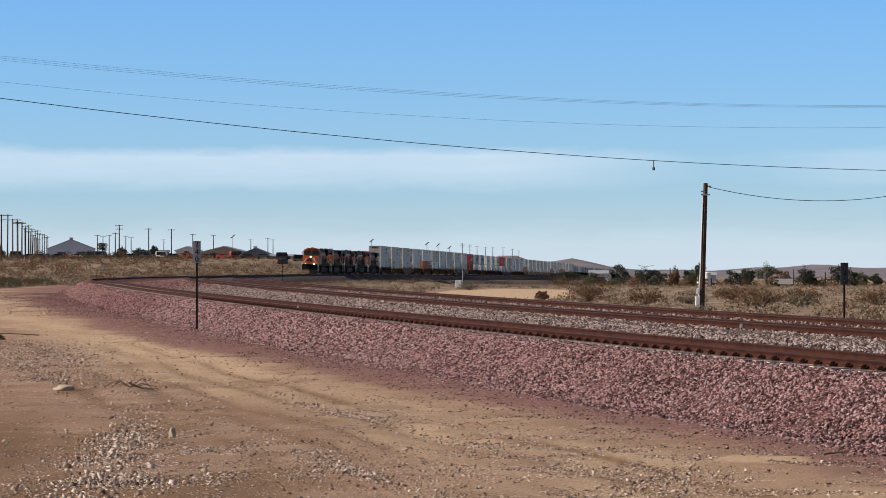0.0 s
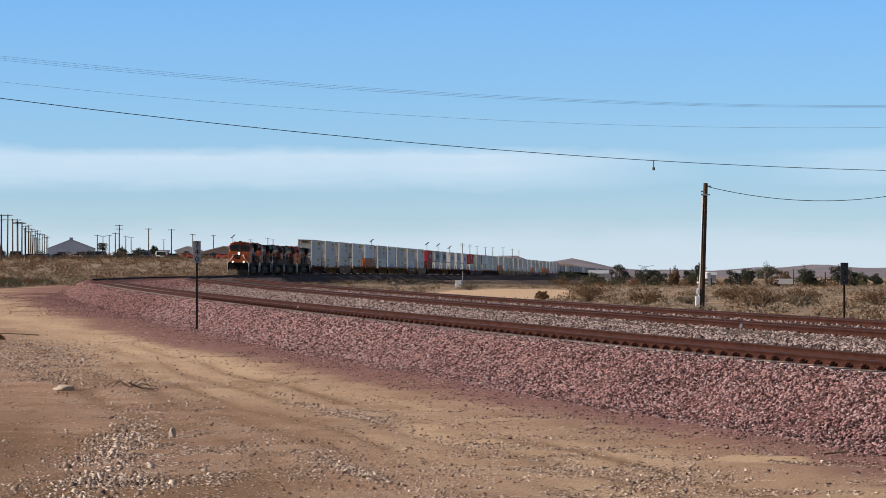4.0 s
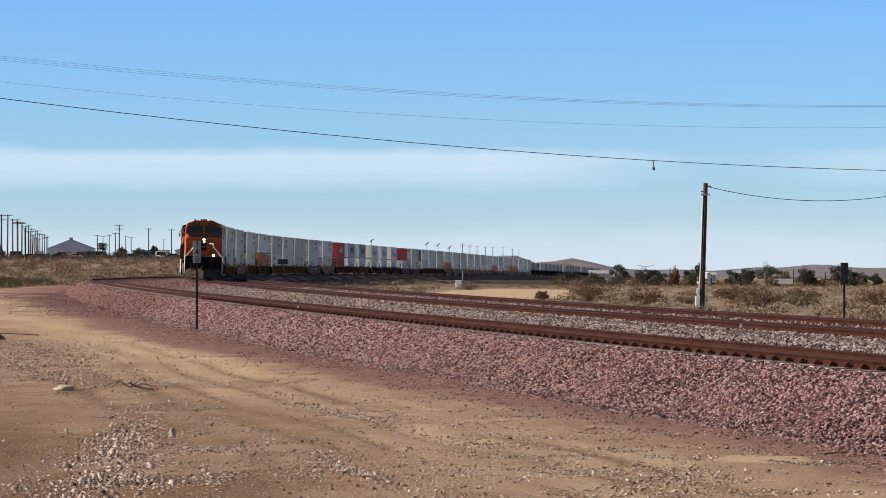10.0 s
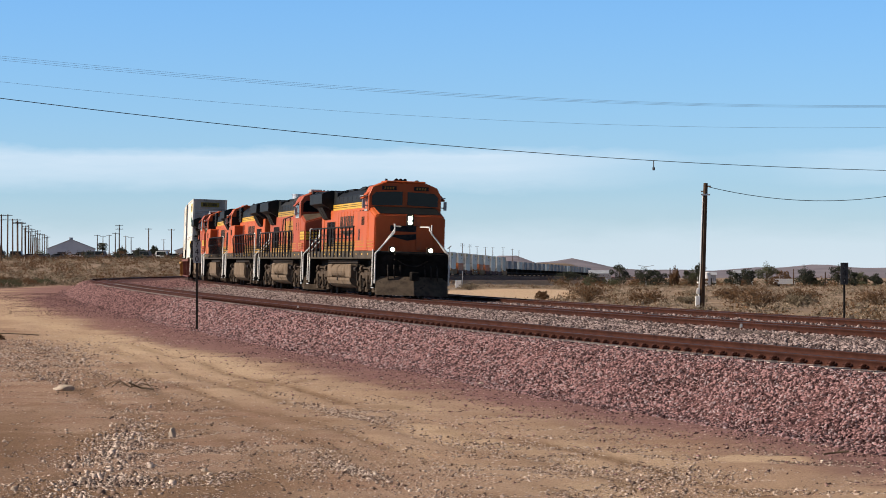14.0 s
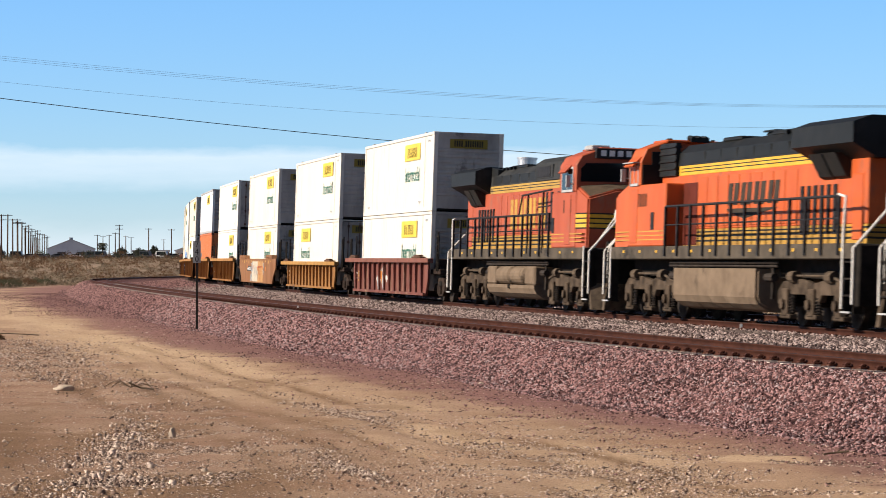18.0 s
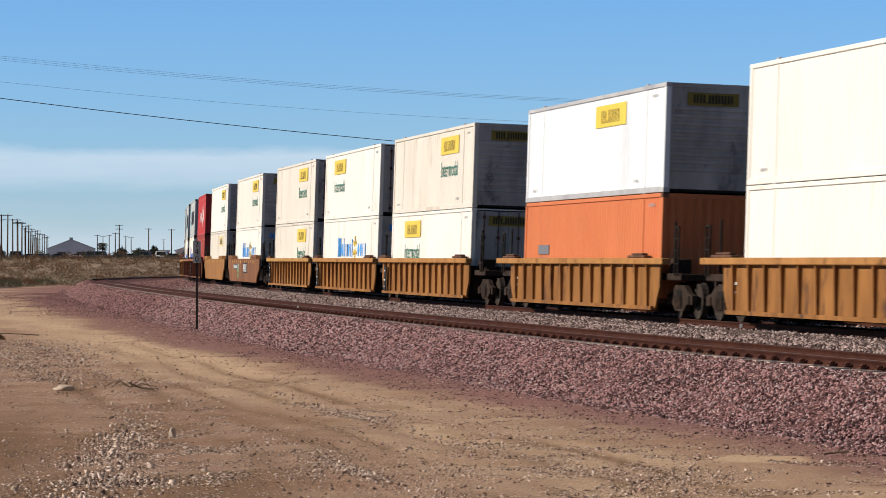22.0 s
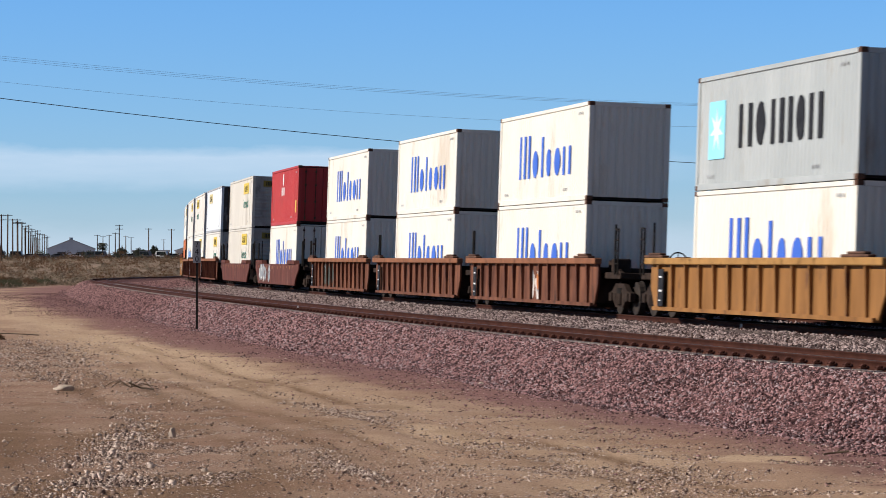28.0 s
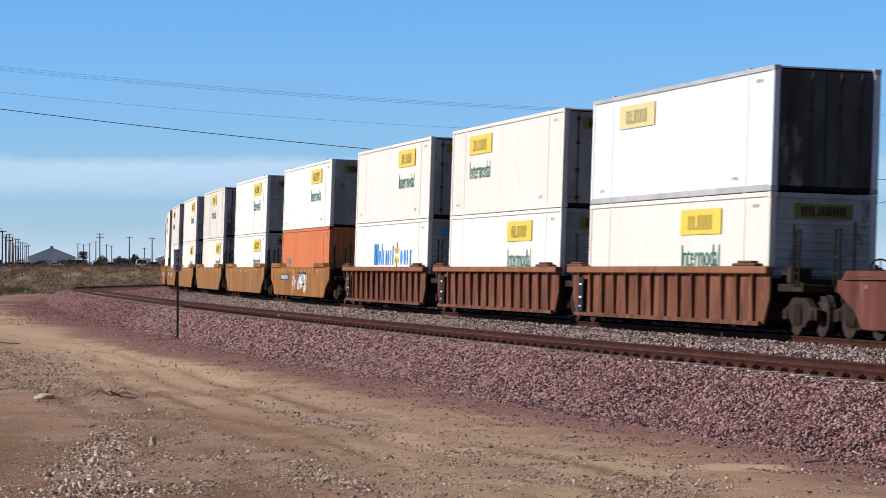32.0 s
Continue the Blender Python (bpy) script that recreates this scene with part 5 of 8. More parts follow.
        if not new_image or sd < 0:
            for k in (2.6, 3.25, 4.2):
                o = part("intake_grille", shared("intake_grille", lambda: B(-0.12, 0.12, -0.03, 0.03, 2.4, 3.6), M["ink"]), M["ink"], L, "dark upright intake slot")
                o.location = (k, sd * hw, 0)
        for i in range(9):
            o = part("hood_door", shared("hood_door", lambda: B(-0.4, 0.4, -0.018, 0.018, 2.36, 3.62, 0.01), org), org, L)
            o.location = (-4.5 + i * 0.9, sd * hw, 0)
        o = part("end_door", shared("end_door", lambda: B(-0.33, 0.33, -0.025, 0.025, 1.95, 3.4, 0.02), org), org, L)
        o.location = (-9.1, sd * hw, 0)

    if new_image:
        for sd in (-1, 1):
            # maroon panel stands for the shade in the recess behind the cab
            o = part("door_recess", shared("door_recess", lambda: B(-0.62, 0.62, -0.022, 0.022, 1.9, 3.5, 0.01), M["shade_maroon"]), M["shade_maroon"], L, "dark maroon panel for the shaded recess behind the cab")
            o.location = (3.75, sd * hw, 0)

    def word(sd):
        bm = bmesh.new()
        if sd:
            y0, y1 = sd * (hw + 0.024) - 0.004, sd * (hw + 0.024) + 0.004
            d = -sd * 0.12
            if new_image:
                u = -3.6
                for w in (1.05, 1.1, 1.05, 1.05):
                    for a, b in ((0.06, 0.4), (0.52, 0.84)):
                        p, q = u + w * a, u + w * b
                        prism(bm, [(p, 2.86), (q, 2.86), (q + d, 3.4), (p + d, 3.4)], "y", y0, y1)
                    u += w
                prism(bm, [(-3.6, 2.76), (0.5, 2.78), (0.5, 2.72), (-0.9, 2.52)], "y", y0, y1)
            else:
                for a in (-2.6, -1.25, 0.1, 1.45):
                    box(bm, a, a + 0.42, y0, y1, 2.5, 3.46)
                    box(bm, a + 0.62, a + 1.0, y0, y1, 2.5, 3.46)
        return bm
    wm = M["hood_ink"] if new_image else M["faded_yellow"]
    for sd in (-1, 1):
        tagged(part("hood_logo", shared(("hood_logo", new_image, sd), lambda: word(sd), wm), wm, L, "bold dark painted bars" if new_image else "faded yellow painted bars"), kind="stuff")

    # cab: wide lower body, upper part with the windows; the older units have a longer, taller cab and a short nose
    cf, cr, lift = (8.0, 6.85, 0.0) if new_image else (8.4, 6.4, 0.05)
    wx = (cf + cr) / 2

    def cab_low():
        return B(4.4 if new_image else 5.4, cf, -1.48, 1.48, 1.86, 3.5, 0.03)

    def cab_up():
        bm = bmesh.new()
        prism(bm, [(-1.5, 3.48), (1.5, 3.48), (1.5, 4.12 + 3 * lift), (1.34, 4.48 + lift), (0.85, 4.68 + lift), (-0.85, 4.68 + lift), (-1.34, 4.48 + lift), (-1.5, 4.12 + 3 * lift)], "x", cr, cf + 0.02)
        bmesh.ops.bevel(bm, geom=[e for e in bm.edges], offset=0.03, segments=1, affect="EDGES")
        return bm
    part("cab_body", shared(("cab_low", new_image), cab_low, org), org, L, "orange lower cab side")
    part("cab", shared(("cab", new_image), cab_up, org), org, L, "orange wide cab")
    part("cab_roof", shared(("cab_roof", new_image), lambda: B(cr - 0.1, cf + 0.12, -0.82, 0.82, 4.66 + lift, 4.74 + lift, 0.03), org), org, L)
    # black sheet over the cab's rear wall: its shade put into colour
    part("cab_rear_wall", shared(("cab_rear_wall", new_image), lambda: box(B(cr - 0.05, cr, -1.44, 1.44, 3.5, 4.04), cr - 0.05, cr, -1.2, 1.2, 4.04, 4.4), drk), drk, L, "rear wall of the cab, blackened for its shade")

    def cab_lines():
        bm = bmesh.new()
        for z in (2.02, 2.13, 2.24):
            box(bm, 4.42, 9.3, -1.486, 1.486, z, z + 0.03)
        return bm
    part("cab_stripes", shared("cab_stripes", cab_lines, M["faded_yellow"]), M["faded_yellow"], L, "thin faded yellow lines")
    for sd in (-1, 1):
        o = part("battery_vent", shared("battery_vent", lambda: B(-0.15, 0.15, -0.012, 0.012, 2.3, 2.75), drk), drk, L)
        o.location = (5.6, sd * 1.482, 0)
        o = part("cab_door", shared("cab_door", lambda: B(-0.36, 0.36, -0.014, 0.014, 1.95, 3.4, 0.01), org), org, L)
        o.location = (7.45, sd * 1.482, 0)

    # nose: full width, sloped dark top
    nf = 1.44 if new_image else 1.38
    zt = 3.34 if new_image else 3.22

    def nose():
        bm = bmesh.new()
        vs = []
        for x, w, z1, inner, rise in ((cf, 1.46, 3.66 + lift, 0.14 if new_image else 0.9, 0.1), (9.5, nf, zt if new_image else zt + 0.16, 0.14 if new_image else 0.85, 0.1 if new_image else 0.26)):
            z0 = z1 - 0.1
            vs.append([bm.verts.new((x, y, z)) for y, z in ((-w, 1.8), (w, 1.8), (w, z0), (w - inner, z0 + rise), (-w + inner, z0 + rise), (-w, z0))])
        for i in range(6):
            bm.faces.new((vs[0][i], vs[0][(i + 1) % 6], vs[1][(i + 1) % 6], vs[1][i]))
        bm.faces.new(vs[1]), bm.faces.new(vs[0][::-1])
        bmesh.ops.recalc_face_normals(bm, faces=bm.faces)
        bmesh.ops.bevel(bm, geom=list(bm.edges), offset=0.05, segments=2, affect="EDGES")
        return bm
    part("nose", shared(("nose", new_image), nose, org), org, L, "blunt orange nose")

    def glare():
        bm = bmesh.new()
        if not new_image:
            a = [bm.verts.new((cf, y, z)) for y, z in ((-1.38, 3.65), (-0.55, 3.735), (0.55, 3.735), (1.38, 3.65))]
            b = [bm.verts.new((9.4, y, z)) for y, z in ((-1.3, zt + 0.115), (-0.52, zt + 0.36), (0.52, zt + 0.36), (1.3, zt + 0.115))]
            for i in range(3):
                bm.faces.new((a[i], b[i], b[i + 1], a[i + 1]))
            bmesh.ops.solidify(bm, geom=list(bm.faces), thickness=0.015)
            return bm
        lo = [bm.verts.new((x, y, z)) for x, y, z in ((8.0, -1.3, 3.672), (8.0, 1.3, 3.672), (9.42, nf - 0.2, zt + 0.03), (9.42, -nf + 0.2, zt + 0.03))]
        hi = [bm.verts.new((v.co.x, v.co.y, v.co.z + 0.012)) for v in lo]
        bm.faces.new(hi), bm.faces.new(lo[::-1])
        for i in range(4):
            bm.faces.new((lo[i], lo[(i + 1) % 4], hi[(i + 1) % 4], hi[i]))
        bmesh.ops.recalc_face_normals(bm, faces=bm.faces)
        return bm
    part("anti_glare_panel", shared(("anti_glare", new_image), glare, drk if new_image else gear), drk if new_image else gear, L, "dull panel before the windshield")
    part("nose_door", shared("nose_door", lambda: B(9.5, 9.53, 0.25, 0.95, 1.9, 2.9, 0.02), org), org, L)

    if not new_image:
        def bands():
            bm = bmesh.new()
            for k in range(3):
                z = 2.44 + k * 0.14
                box(bm, 9.49, 9.516, -nf + 0.06, nf - 0.06, z, z + 0.1)
                for sd in (-1, 1):
                    prism(bm, [(cf + 0.02, sd * 1.452), (cf + 0.02, sd * 1.472), (9.44, sd * (nf + 0.014)), (9.44, sd * (nf - 0.006))], "z", z, z + 0.1)
            return bm

        def backing():
            bm = box(bmesh.new(), 9.49, 9.51, -nf + 0.06, nf - 0.06, 2.4, 2.86)
            for sd in (-1, 1):
                prism(bm, [(cf + 0.02, sd * 1.452), (cf + 0.02, sd * 1.467), (9.44, sd * (nf + 0.009)), (9.44, sd * (nf - 0.006))], "z", 2.4, 2.86)
            return bm
        part("nose_band", shared("nose_band", backing, drk), drk, L, "black band behind the nose stripes")
        part("nose_stripes", shared("nose_stripes", bands, yel), yel, L, "yellow nose stripes")
    else:
        def chev():
            bm = bmesh.new()
            prism(bm, [(-0.95, 2.5), (0.95, 2.62), (0.95, 2.48), (-0.1, 2.3)], "x", 9.505, 9.52)
            box(bm, 9.505, 9.52, -0.8, 0.8, 2.66, 2.9)
            return bm
        part("nose_mark", shared("nose_mark", chev, M["ink"]), M["ink"], L)

    def windshield(sd):
        bm = bmesh.new()
        if sd:
            prism(bm, [(sd * (0.1 if new_image else 0.03), 3.76 + lift), (sd * 1.36, 3.72 + lift), (sd * 1.36, 4.1 + lift), (sd * 1.2, 4.26 + lift), (sd * (0.1 if new_image else 0.03), 4.3 + lift)], "x", cf + 0.02, cf + 0.05)
        return bm
    for sd in (-1, 1):
        part("windshield", shared(("windshield", new_image, sd), lambda: windshield(sd), M["glass"]), M["glass"], L, "dark windshield pane")
        o = part("side_window", shared(("side_window", new_image), lambda: B(-0.36 - 6 * lift, 0.36 + 6 * lift, -0.015, 0.015, 3.55, 4.0 + 3 * lift), M["glass"]), M["glass"], L, "dark cab side window")
        o.location = (wx, sd * 1.475 if new_image else sd * 1.495, 0)

    def window_frame(sd):
        bm = bmesh.new()
        if sd:
            h, zt2 = 0.41 + 6 * lift, 4.0 + 3 * lift
            for a in ((wx - h, wx + h, 3.48, 3.55), (wx - h, wx + h, zt2, zt2 + 0.06), (wx - h, wx - h + 0.05, 3.48, zt2 + 0.06), (wx + h - 0.05, wx + h, 3.48, zt2 + 0.06), (wx - 0.02, wx + 0.02, 3.5, zt2 + 0.03)):
                box(bm, a[0], a[1], sd * 1.485 - 0.03, sd * 1.485 + 0.03, a[2], a[3])
            if new_image:
                box(bm, wx - h - 0.1, wx + h + 0.1, sd * 1.58 - 0.12, sd * 1.58 + 0.12, zt2 + 0.08, zt2 + 0.11)
            rod(bm, (wx + h + 0.1, sd * 1.5, 3.7), (wx + h + 0.1, sd * 1.68, 3.7), 0.02)
            box(bm, wx + h + 0.06, wx + h + 0.14, sd * 1.68 - 0.06, sd * 1.68 + 0.06, 3.6, 3.95)
        return bm
    for sd in (-1, 1):
        part("window_frame", shared(("window_frame", new_image, sd), lambda: window_frame(sd), M["rail_grey"]), M["rail_grey"], L, "grey window frame")

        def visor():
            return prism(bmesh.new(), [(0.0, 4.26 + lift), (0.06, 4.26 + lift), (0.3, 4.0 + lift), (0.26, 3.97 + lift)], "x", 6.95, 7.85)
        o = part("window_visor", shared(("window_visor", new_image), visor, org), org, L, "orange visor over the cab window")
        o.location, o.rotation_euler = ((wx - 7.4, 1.4, 0), (0, 0, 0)) if sd > 0 else ((wx + 7.4, -1.4, 0), (0, 0, math.pi))
        if new_image:
            o = part("number_board", shared("number_board", lambda: B(8.02, 8.07, -0.3, 0.3, 4.36, 4.52), M["ink"]), M["ink"], L, "black number board with pale bars")
            o.location = (0, sd * 0.66, 0)
    if not new_image:
        part("number_board", shared("roof_number_board", lambda: B(8.3, 8.54, -0.95, 0.25, 4.46, 4.76, 0.02), M["ink"]), M["ink"], L, "wide black number board on the cab's brow")
        part("roof_unit", shared("roof_unit", lambda: B(7.3, 8.2, -1.0, -0.45, 4.72, 4.86, 0.03), M["rail_grey"]), M["rail_grey"], L, "pale grey box on the cab roof")

    def board_bars():
        bm = bmesh.new()
        if not new_image:
            for i in range(4):
                box(bm, 8.538, 8.546, -0.8 + i * 0.25, -0.64 + i * 0.25, 4.53, 4.7)
            return bm
        for sd in (-1, 1):
            for i in range(4):
                y = sd * 0.66 - 0.2 + i * 0.11
                box(bm, 8.07, 8.076, y, y + 0.06, 4.39, 4.49)
        return bm
    nm = M["skirt"] if new_image else M["white_ink"]
    tagged(part("number_lettering", shared(("number_lettering", new_image), board_bars, nm), nm, L), kind="stuff")

    def cab_bars():
        bm = bmesh.new()
        for sd in (-1, 1):
            for i in range(4):
                x = (6.2 if new_image else 6.9) + i * 0.26
                box(bm, x, x + 0.06, sd * 1.484 - 0.006, sd * 1.484 + 0.006, 2.92 - lift, 3.26)
                box(bm, x + 0.12, x + 0.17, sd * 1.484 - 0.006, sd * 1.484 + 0.006, 2.92 - lift, 3.26)
        return bm
    tagged(part("cab_lettering", shared(("cab_lettering", new_image), cab_bars, M["hood_ink"]), M["hood_ink"], L), kind="stuff")
    lm = M["lamp"] if lights else M["glass"]
    dm = M["ditch"] if lights else M["glass"]
    hz = 3.12 if new_image else 3.08

    def headlight():
        bm = bmesh.new()
        for z in (hz - 0.09, hz + 0.09):
            rod(bm, (9.57, 0, z), (9.576, 0, z), 0.088, 16)
        return bm
    part("headlight", shared(("headlight", lights, new_image), headlight, lm), lm, L, "twin headlight on the nose")
    part("headlight_housing", shared(("headlight_housing", new_image), lambda: B(9.48, 9.57, -0.15, 0.15, hz - 0.24, hz + 0.24, 0.03), drk), drk, L)
    for sd in (-1, 1):
        def ditch():
            return rod(bmesh.new(), (10.15, 0, 1.92), (10.155, 0, 1.92), 0.083, 16)
        o = part("ditch_light", shared(("ditch_light", lights), ditch, dm), dm, L, "round ditch light")
        o.location = (0, sd * 0.77, 0)
        o = part("light_bracket", shared("light_bracket", lambda: rod(B(9.8, 10.0, -0.12, 0.12, 1.8, 2.05, 0.02), (9.98, 0, 1.92), (10.148, 0, 1.92), 0.085, 14), M["under"]), M["under"], L)
        o.location = (0, sd * 0.77, 0)

    # pilot, plow, steps, couplers, handrails
    part("front_platform", shared("front_platform", lambda: B(9.55, 10.35, -1.4, 1.4, 1.7, 1.8, 0.02), M["under"]), M["under"], L)
    part("pilot", shared("pilot", lambda: B(10.2, 10.34, -1.42, 1.42, 0.85, 1.74, 0.03), M["under"]), M["under"], L, "grimy pilot plate")
    part("anticlimber", shared("anticlimber", lambda: box(B(10.1, 10.62, -0.75, 0.75, 1.7, 1.8, 0.02), 10.1, 10.55, -0.75, 0.75, 1.5, 1.56), M["under"]), M["under"], L)

    def plow():
        bm = bmesh.new()
        vs = []
        for sd in (-1, 0, 1):
            x = 10.95 if sd == 0 else 10.5
            vs.append([bm.verts.new((x - 0.25, sd * 1.45, 0.85)), bm.verts.new((x + 0.02, sd * 1.45, 0.4)), bm.verts.new((x + 0.12, sd * 1.45, 0.1)), bm.verts.new((x - 0.1, sd * 1.45, 0.1)), bm.verts.new((x - 0.4, sd * 1.45, 0.85))])
        for i in range(2):
            for j in range(5):
                bm.faces.new((vs[i][j], vs[i + 1][j], vs[i + 1][(j + 1) % 5], vs[i][(j + 1) % 5]))
        bm.faces.new(vs[0]), bm.faces.new(vs[2][::-1])
        bmesh.ops.recalc_face_normals(bm, faces=bm.faces)
        return bm
    part("snowplow", shared("snowplow", plow, M["gear_dark"]), M["gear_dark"], L, "dusty brown snowplow blade")
    for y in (-1.0, -0.75, -0.5, 0.5, 0.75, 1.0):
        def hose():
            return pipe(bmesh.new(), [(10.34, 0, 1.3), (10.5, 0, 1.25), (10.55, 0, 0.95), (10.48, 0.03, 0.7)], 0.03)
        o = part("air_hose", shared("air_hose", hose, M["wheel"]), M["wheel"], L)
        o.location = (0, y, 0)

    def cable():
        return pipe(bmesh.new(), [(10.45, 0.62 * math.sin(k * 0.3), 1.52 - 0.26 * math.cos(k * 0.3) ** 2) for k in range(-5, 6)], 0.03)
    part("jumper_cable", shared("jumper_cable", cable, M["wheel"]), M["wheel"], L, "hanging jumper cable")

    def rear():
        return B(-10.6, -10.2, -1.45, 1.45, 0.5, 1.84, 0.03)
    part("rear_pilot", shared("rear_pilot", rear, M["under"]), M["under"], L)

    def coupler():
        bm = B(10.3, 10.95, -0.11, 0.11, 0.78, 1.0, 0.02)
        return box(bm, 10.85, 11.2, -0.18, 0.18, 0.7, 1.06, 0.05)
    for e in (0, 1):
        o = part("coupler", shared("loco_coupler", coupler, M["under"]), M["under"], L)
        o.rotation_euler = (0, 0, math.pi * e)

    def step_well():
        bm = bmesh.new()
        for k in range(4):
            box(bm, -0.3, 0.3, -0.14, 0.14, 0.36 + k * 0.36, 0.4 + k * 0.36)
        for x in (-0.32, 0.32):
            box(bm, x - 0.02, x + 0.02, -0.1, 0.1, 0.36, 1.84)
        return bm
    for e in (-1, 1):
        for sd in (-1, 1):
            o = part("steps", shared("steps", step_well, M["under"]), M["under"], L)
            o.location = (e * 10.0, sd * 1.36, 0)
            o = part("step_edge", shared("step_edge", lambda: B(-0.3, 0.3, -0.015, 0.015, 0.36, 0.4), M["rail_grey"]), M["rail_grey"], o, "pale edge of the lowest step")
            o.location = (0, sd * 0.16, 0)

            def grab():
                bm = bmesh.new()
                s = -1 if sd * e > 0 else 1
                pipe(bm, [(0.32, 0, 0.55), (0.32, 0, 1.75), (0.3, -0.75, 2.6), (0.3, -0.75, 2.95)] if s < 0 else [(0.32, 0, 0.55), (0.32, 0, 1.75), (0.3, 0.75, 2.6), (0.3, 0.75, 2.95)], 0.032)
                pipe(bm, [(-0.36, 0, 0.45), (-0.36, 0, 2.1), (-0.26, 0, 2.86), (-0.75, 0, 2.92)] if e < 0 else [(-0.36, 0, 0.45), (-0.36, 0, 1.9)], 0.03)
                return bm
            o = part("grab_rail", shared(("grab_rail", e, sd), grab, M["silver"]), M["silver"], L, "white painted grab rail")
            o.location, o.rotation_euler = (e * 10.02, sd * 1.5, 0), (0, 0, 0 if e > 0 else math.pi)

    def front_rail(sd):
        return pipe(bmesh.new(), [(10.3, sd * 1.4, 1.0), (10.3, sd * 1.4, 1.8), (10.1, sd * 0.72, 2.72), (10.05, sd * 0.7, 2.86), (9.75, sd * 0.42, 2.86), (9.55, sd * 0.42, 2.86)], 0.03)
    for sd in (-1, 1):
        part("front_handrail", shared(("front_handrail", sd), lambda: front_rail(sd), M["silver"]), M["silver"], L, "white painted front handrail")

    def post():
        return B(-0.05, 0.05, -0.03, 0.03, 1.6, 2.88)
    hx = 4.2 if new_image else 5.2
    for sd in (-1, 1):
        def rail():
            bm = bmesh.new()
            rod(bm, (-9.4, 0, 2.88), (hx, 0, 2.88), 0.035)
            rod(bm, (-9.4, 0, 2.4), (hx, 0, 2.4), 0.02)
            return bm
        o = part("handrail", shared(("handrail", new_image), rail, M["ink"]), M["ink"], L, "black walkway handrail")
        o.location = (0, sd * 1.5, 0)
        for i in range(13):
            p = part("handrail_post", shared("handrail_post", post, M["ink"]), M["ink"], L)
            p.location = (-9.4 + i * (hx + 9.4) / 12, sd * 1.52, 0)

    # fuel tank and air tanks
    def tank():
        bm = bmesh.new()
        prism(bm, [(-1.5, 0.62), (-1.5, 1.3), (1.5, 1.3), (1.5, 0.62), (1.42, 0.46), (1.22, 0.34), (0.95, 0.28), (-0.95, 0.28), (-1.22, 0.34), (-1.42, 0.46)], "x", -3.6, 3.4)
        bmesh.ops.bevel(bm, geom=[e for e in bm.edges if abs(e.verts[0].co.x - e.verts[1].co.x) < 0.01], offset=0.06, segments=2, affect="EDGES")
        return bm
    if tanks:
        def notched():
            bm = bmesh.new()
            prism(bm, [(-1.5, 0.62), (-1.5, 0.72), (1.5, 0.72), (1.5, 0.62), (1.42, 0.46), (1.22, 0.34), (0.95, 0.28), (-0.95, 0.28), (-1.22, 0.34), (-1.42, 0.46)], "x", -3.6, 3.4)
            for a, b in ((-3.6, -2.35), (2.0, 3.4)):
                box(bm, a, b, -1.5, 1.5, 0.722, 1.3, 0.05)
            box(bm, -2.36, 2.01, -0.95, 0.95, 0.722, 1.3)
            return bm
        part("fuel_tank", shared("fuel_tank_notched", notched, gear), gear, L, "dusty tan fuel tank with a notch")
        for sd in (-1, 1):
            for k in (-1.25, 0.9):
                def reservoir():
                    bm = rod(bmesh.new(), (-0.85, 0, 1.02), (0.85, 0, 1.02), 0.29, 18)
                    rod(bm, (-1.0, 0, 1.02), (-0.85, 0, 1.02), 0.15, 18, 0.29)
                    return rod(bm, (0.85, 0, 1.02), (1.0, 0, 1.02), 0.29, 18, 0.15)
                o = part("air_reservoir", shared("air_reservoir", reservoir, gear), gear, L, "dusty air reservoir")
                o.location = (k, sd * 1.26, 0)
            o = part("drain_valve", shared("drain_valve", lambda: B(-0.12, 0.12, -0.06, 0.06, 0.6, 0.74), M["under"]), M["under"], L)
            o.location = (-0.2, sd * 1.47, 0)
    else:
        part("fuel_tank", shared("fuel_tank", tank, gear), gear, L, "flat-sided dusty tan fuel tank")

    def piping():
        bm = bmesh.new()
        for sd in (-1, 1):
            for z in (1.36, 1.44):
                rod(bm, (-4.6, sd * 1.3, z), (4.4, sd * 1.3, z), 0.03, 6)
            for x in (-4.1, 3.9):
                rod(bm, (x, sd * 1.25, 0.6), (x, sd * 1.25, 1.4), 0.05, 6)
                rod(bm, (x - 0.3, sd * 1.3, 1.1), (x + 0.3, sd * 1.3, 1.1), 0.1, 8)
        return bm
    tagged(part("air_piping", shared("air_piping", piping, M["wheel"]), M["wheel"], L), kind="stuff")
    part("underframe", shared("underframe", lambda: B(-10.0, 9.3, -0.9, 0.9, 1.1, 1.54), M["under"]), M["under"], L)
    for x in (-6.9, 6.6):
        loco_truck(L, x)

    def horn():
        bm = bmesh.new()
        for y in (-0.18, 0, 0.18):
            rod(bm, (6.4, y, 4.8), (6.8, y, 4.8), 0.04, 8, 0.08)
        box(bm, 6.4, 6.5, -0.25, 0.25, 4.68, 4.8)
        box(bm, 7.3, 7.6, 0.5, 0.62, 4.64, 4.8, 0.02)
        box(bm, 7.7, 7.8, -0.8, -0.7, 4.6, 4.82)
        return bm
    tagged(part("roof_horn", shared("roof_horn", horn, drk), drk, L), kind="stuff")
    return L


# ---- the train in order, by the place along the line of each unit's middle at the start ----
RATE, GAIN = 31.476, 0.016788


def run(t):
    """Metres gone by t seconds, counted from the middle of the clip's speed."""
    return RATE * t + GAIN * (t - 15.0) ** 2


CONSIST = []  # (object, S, half spacing of the trucks, height over the railhead, reversed)

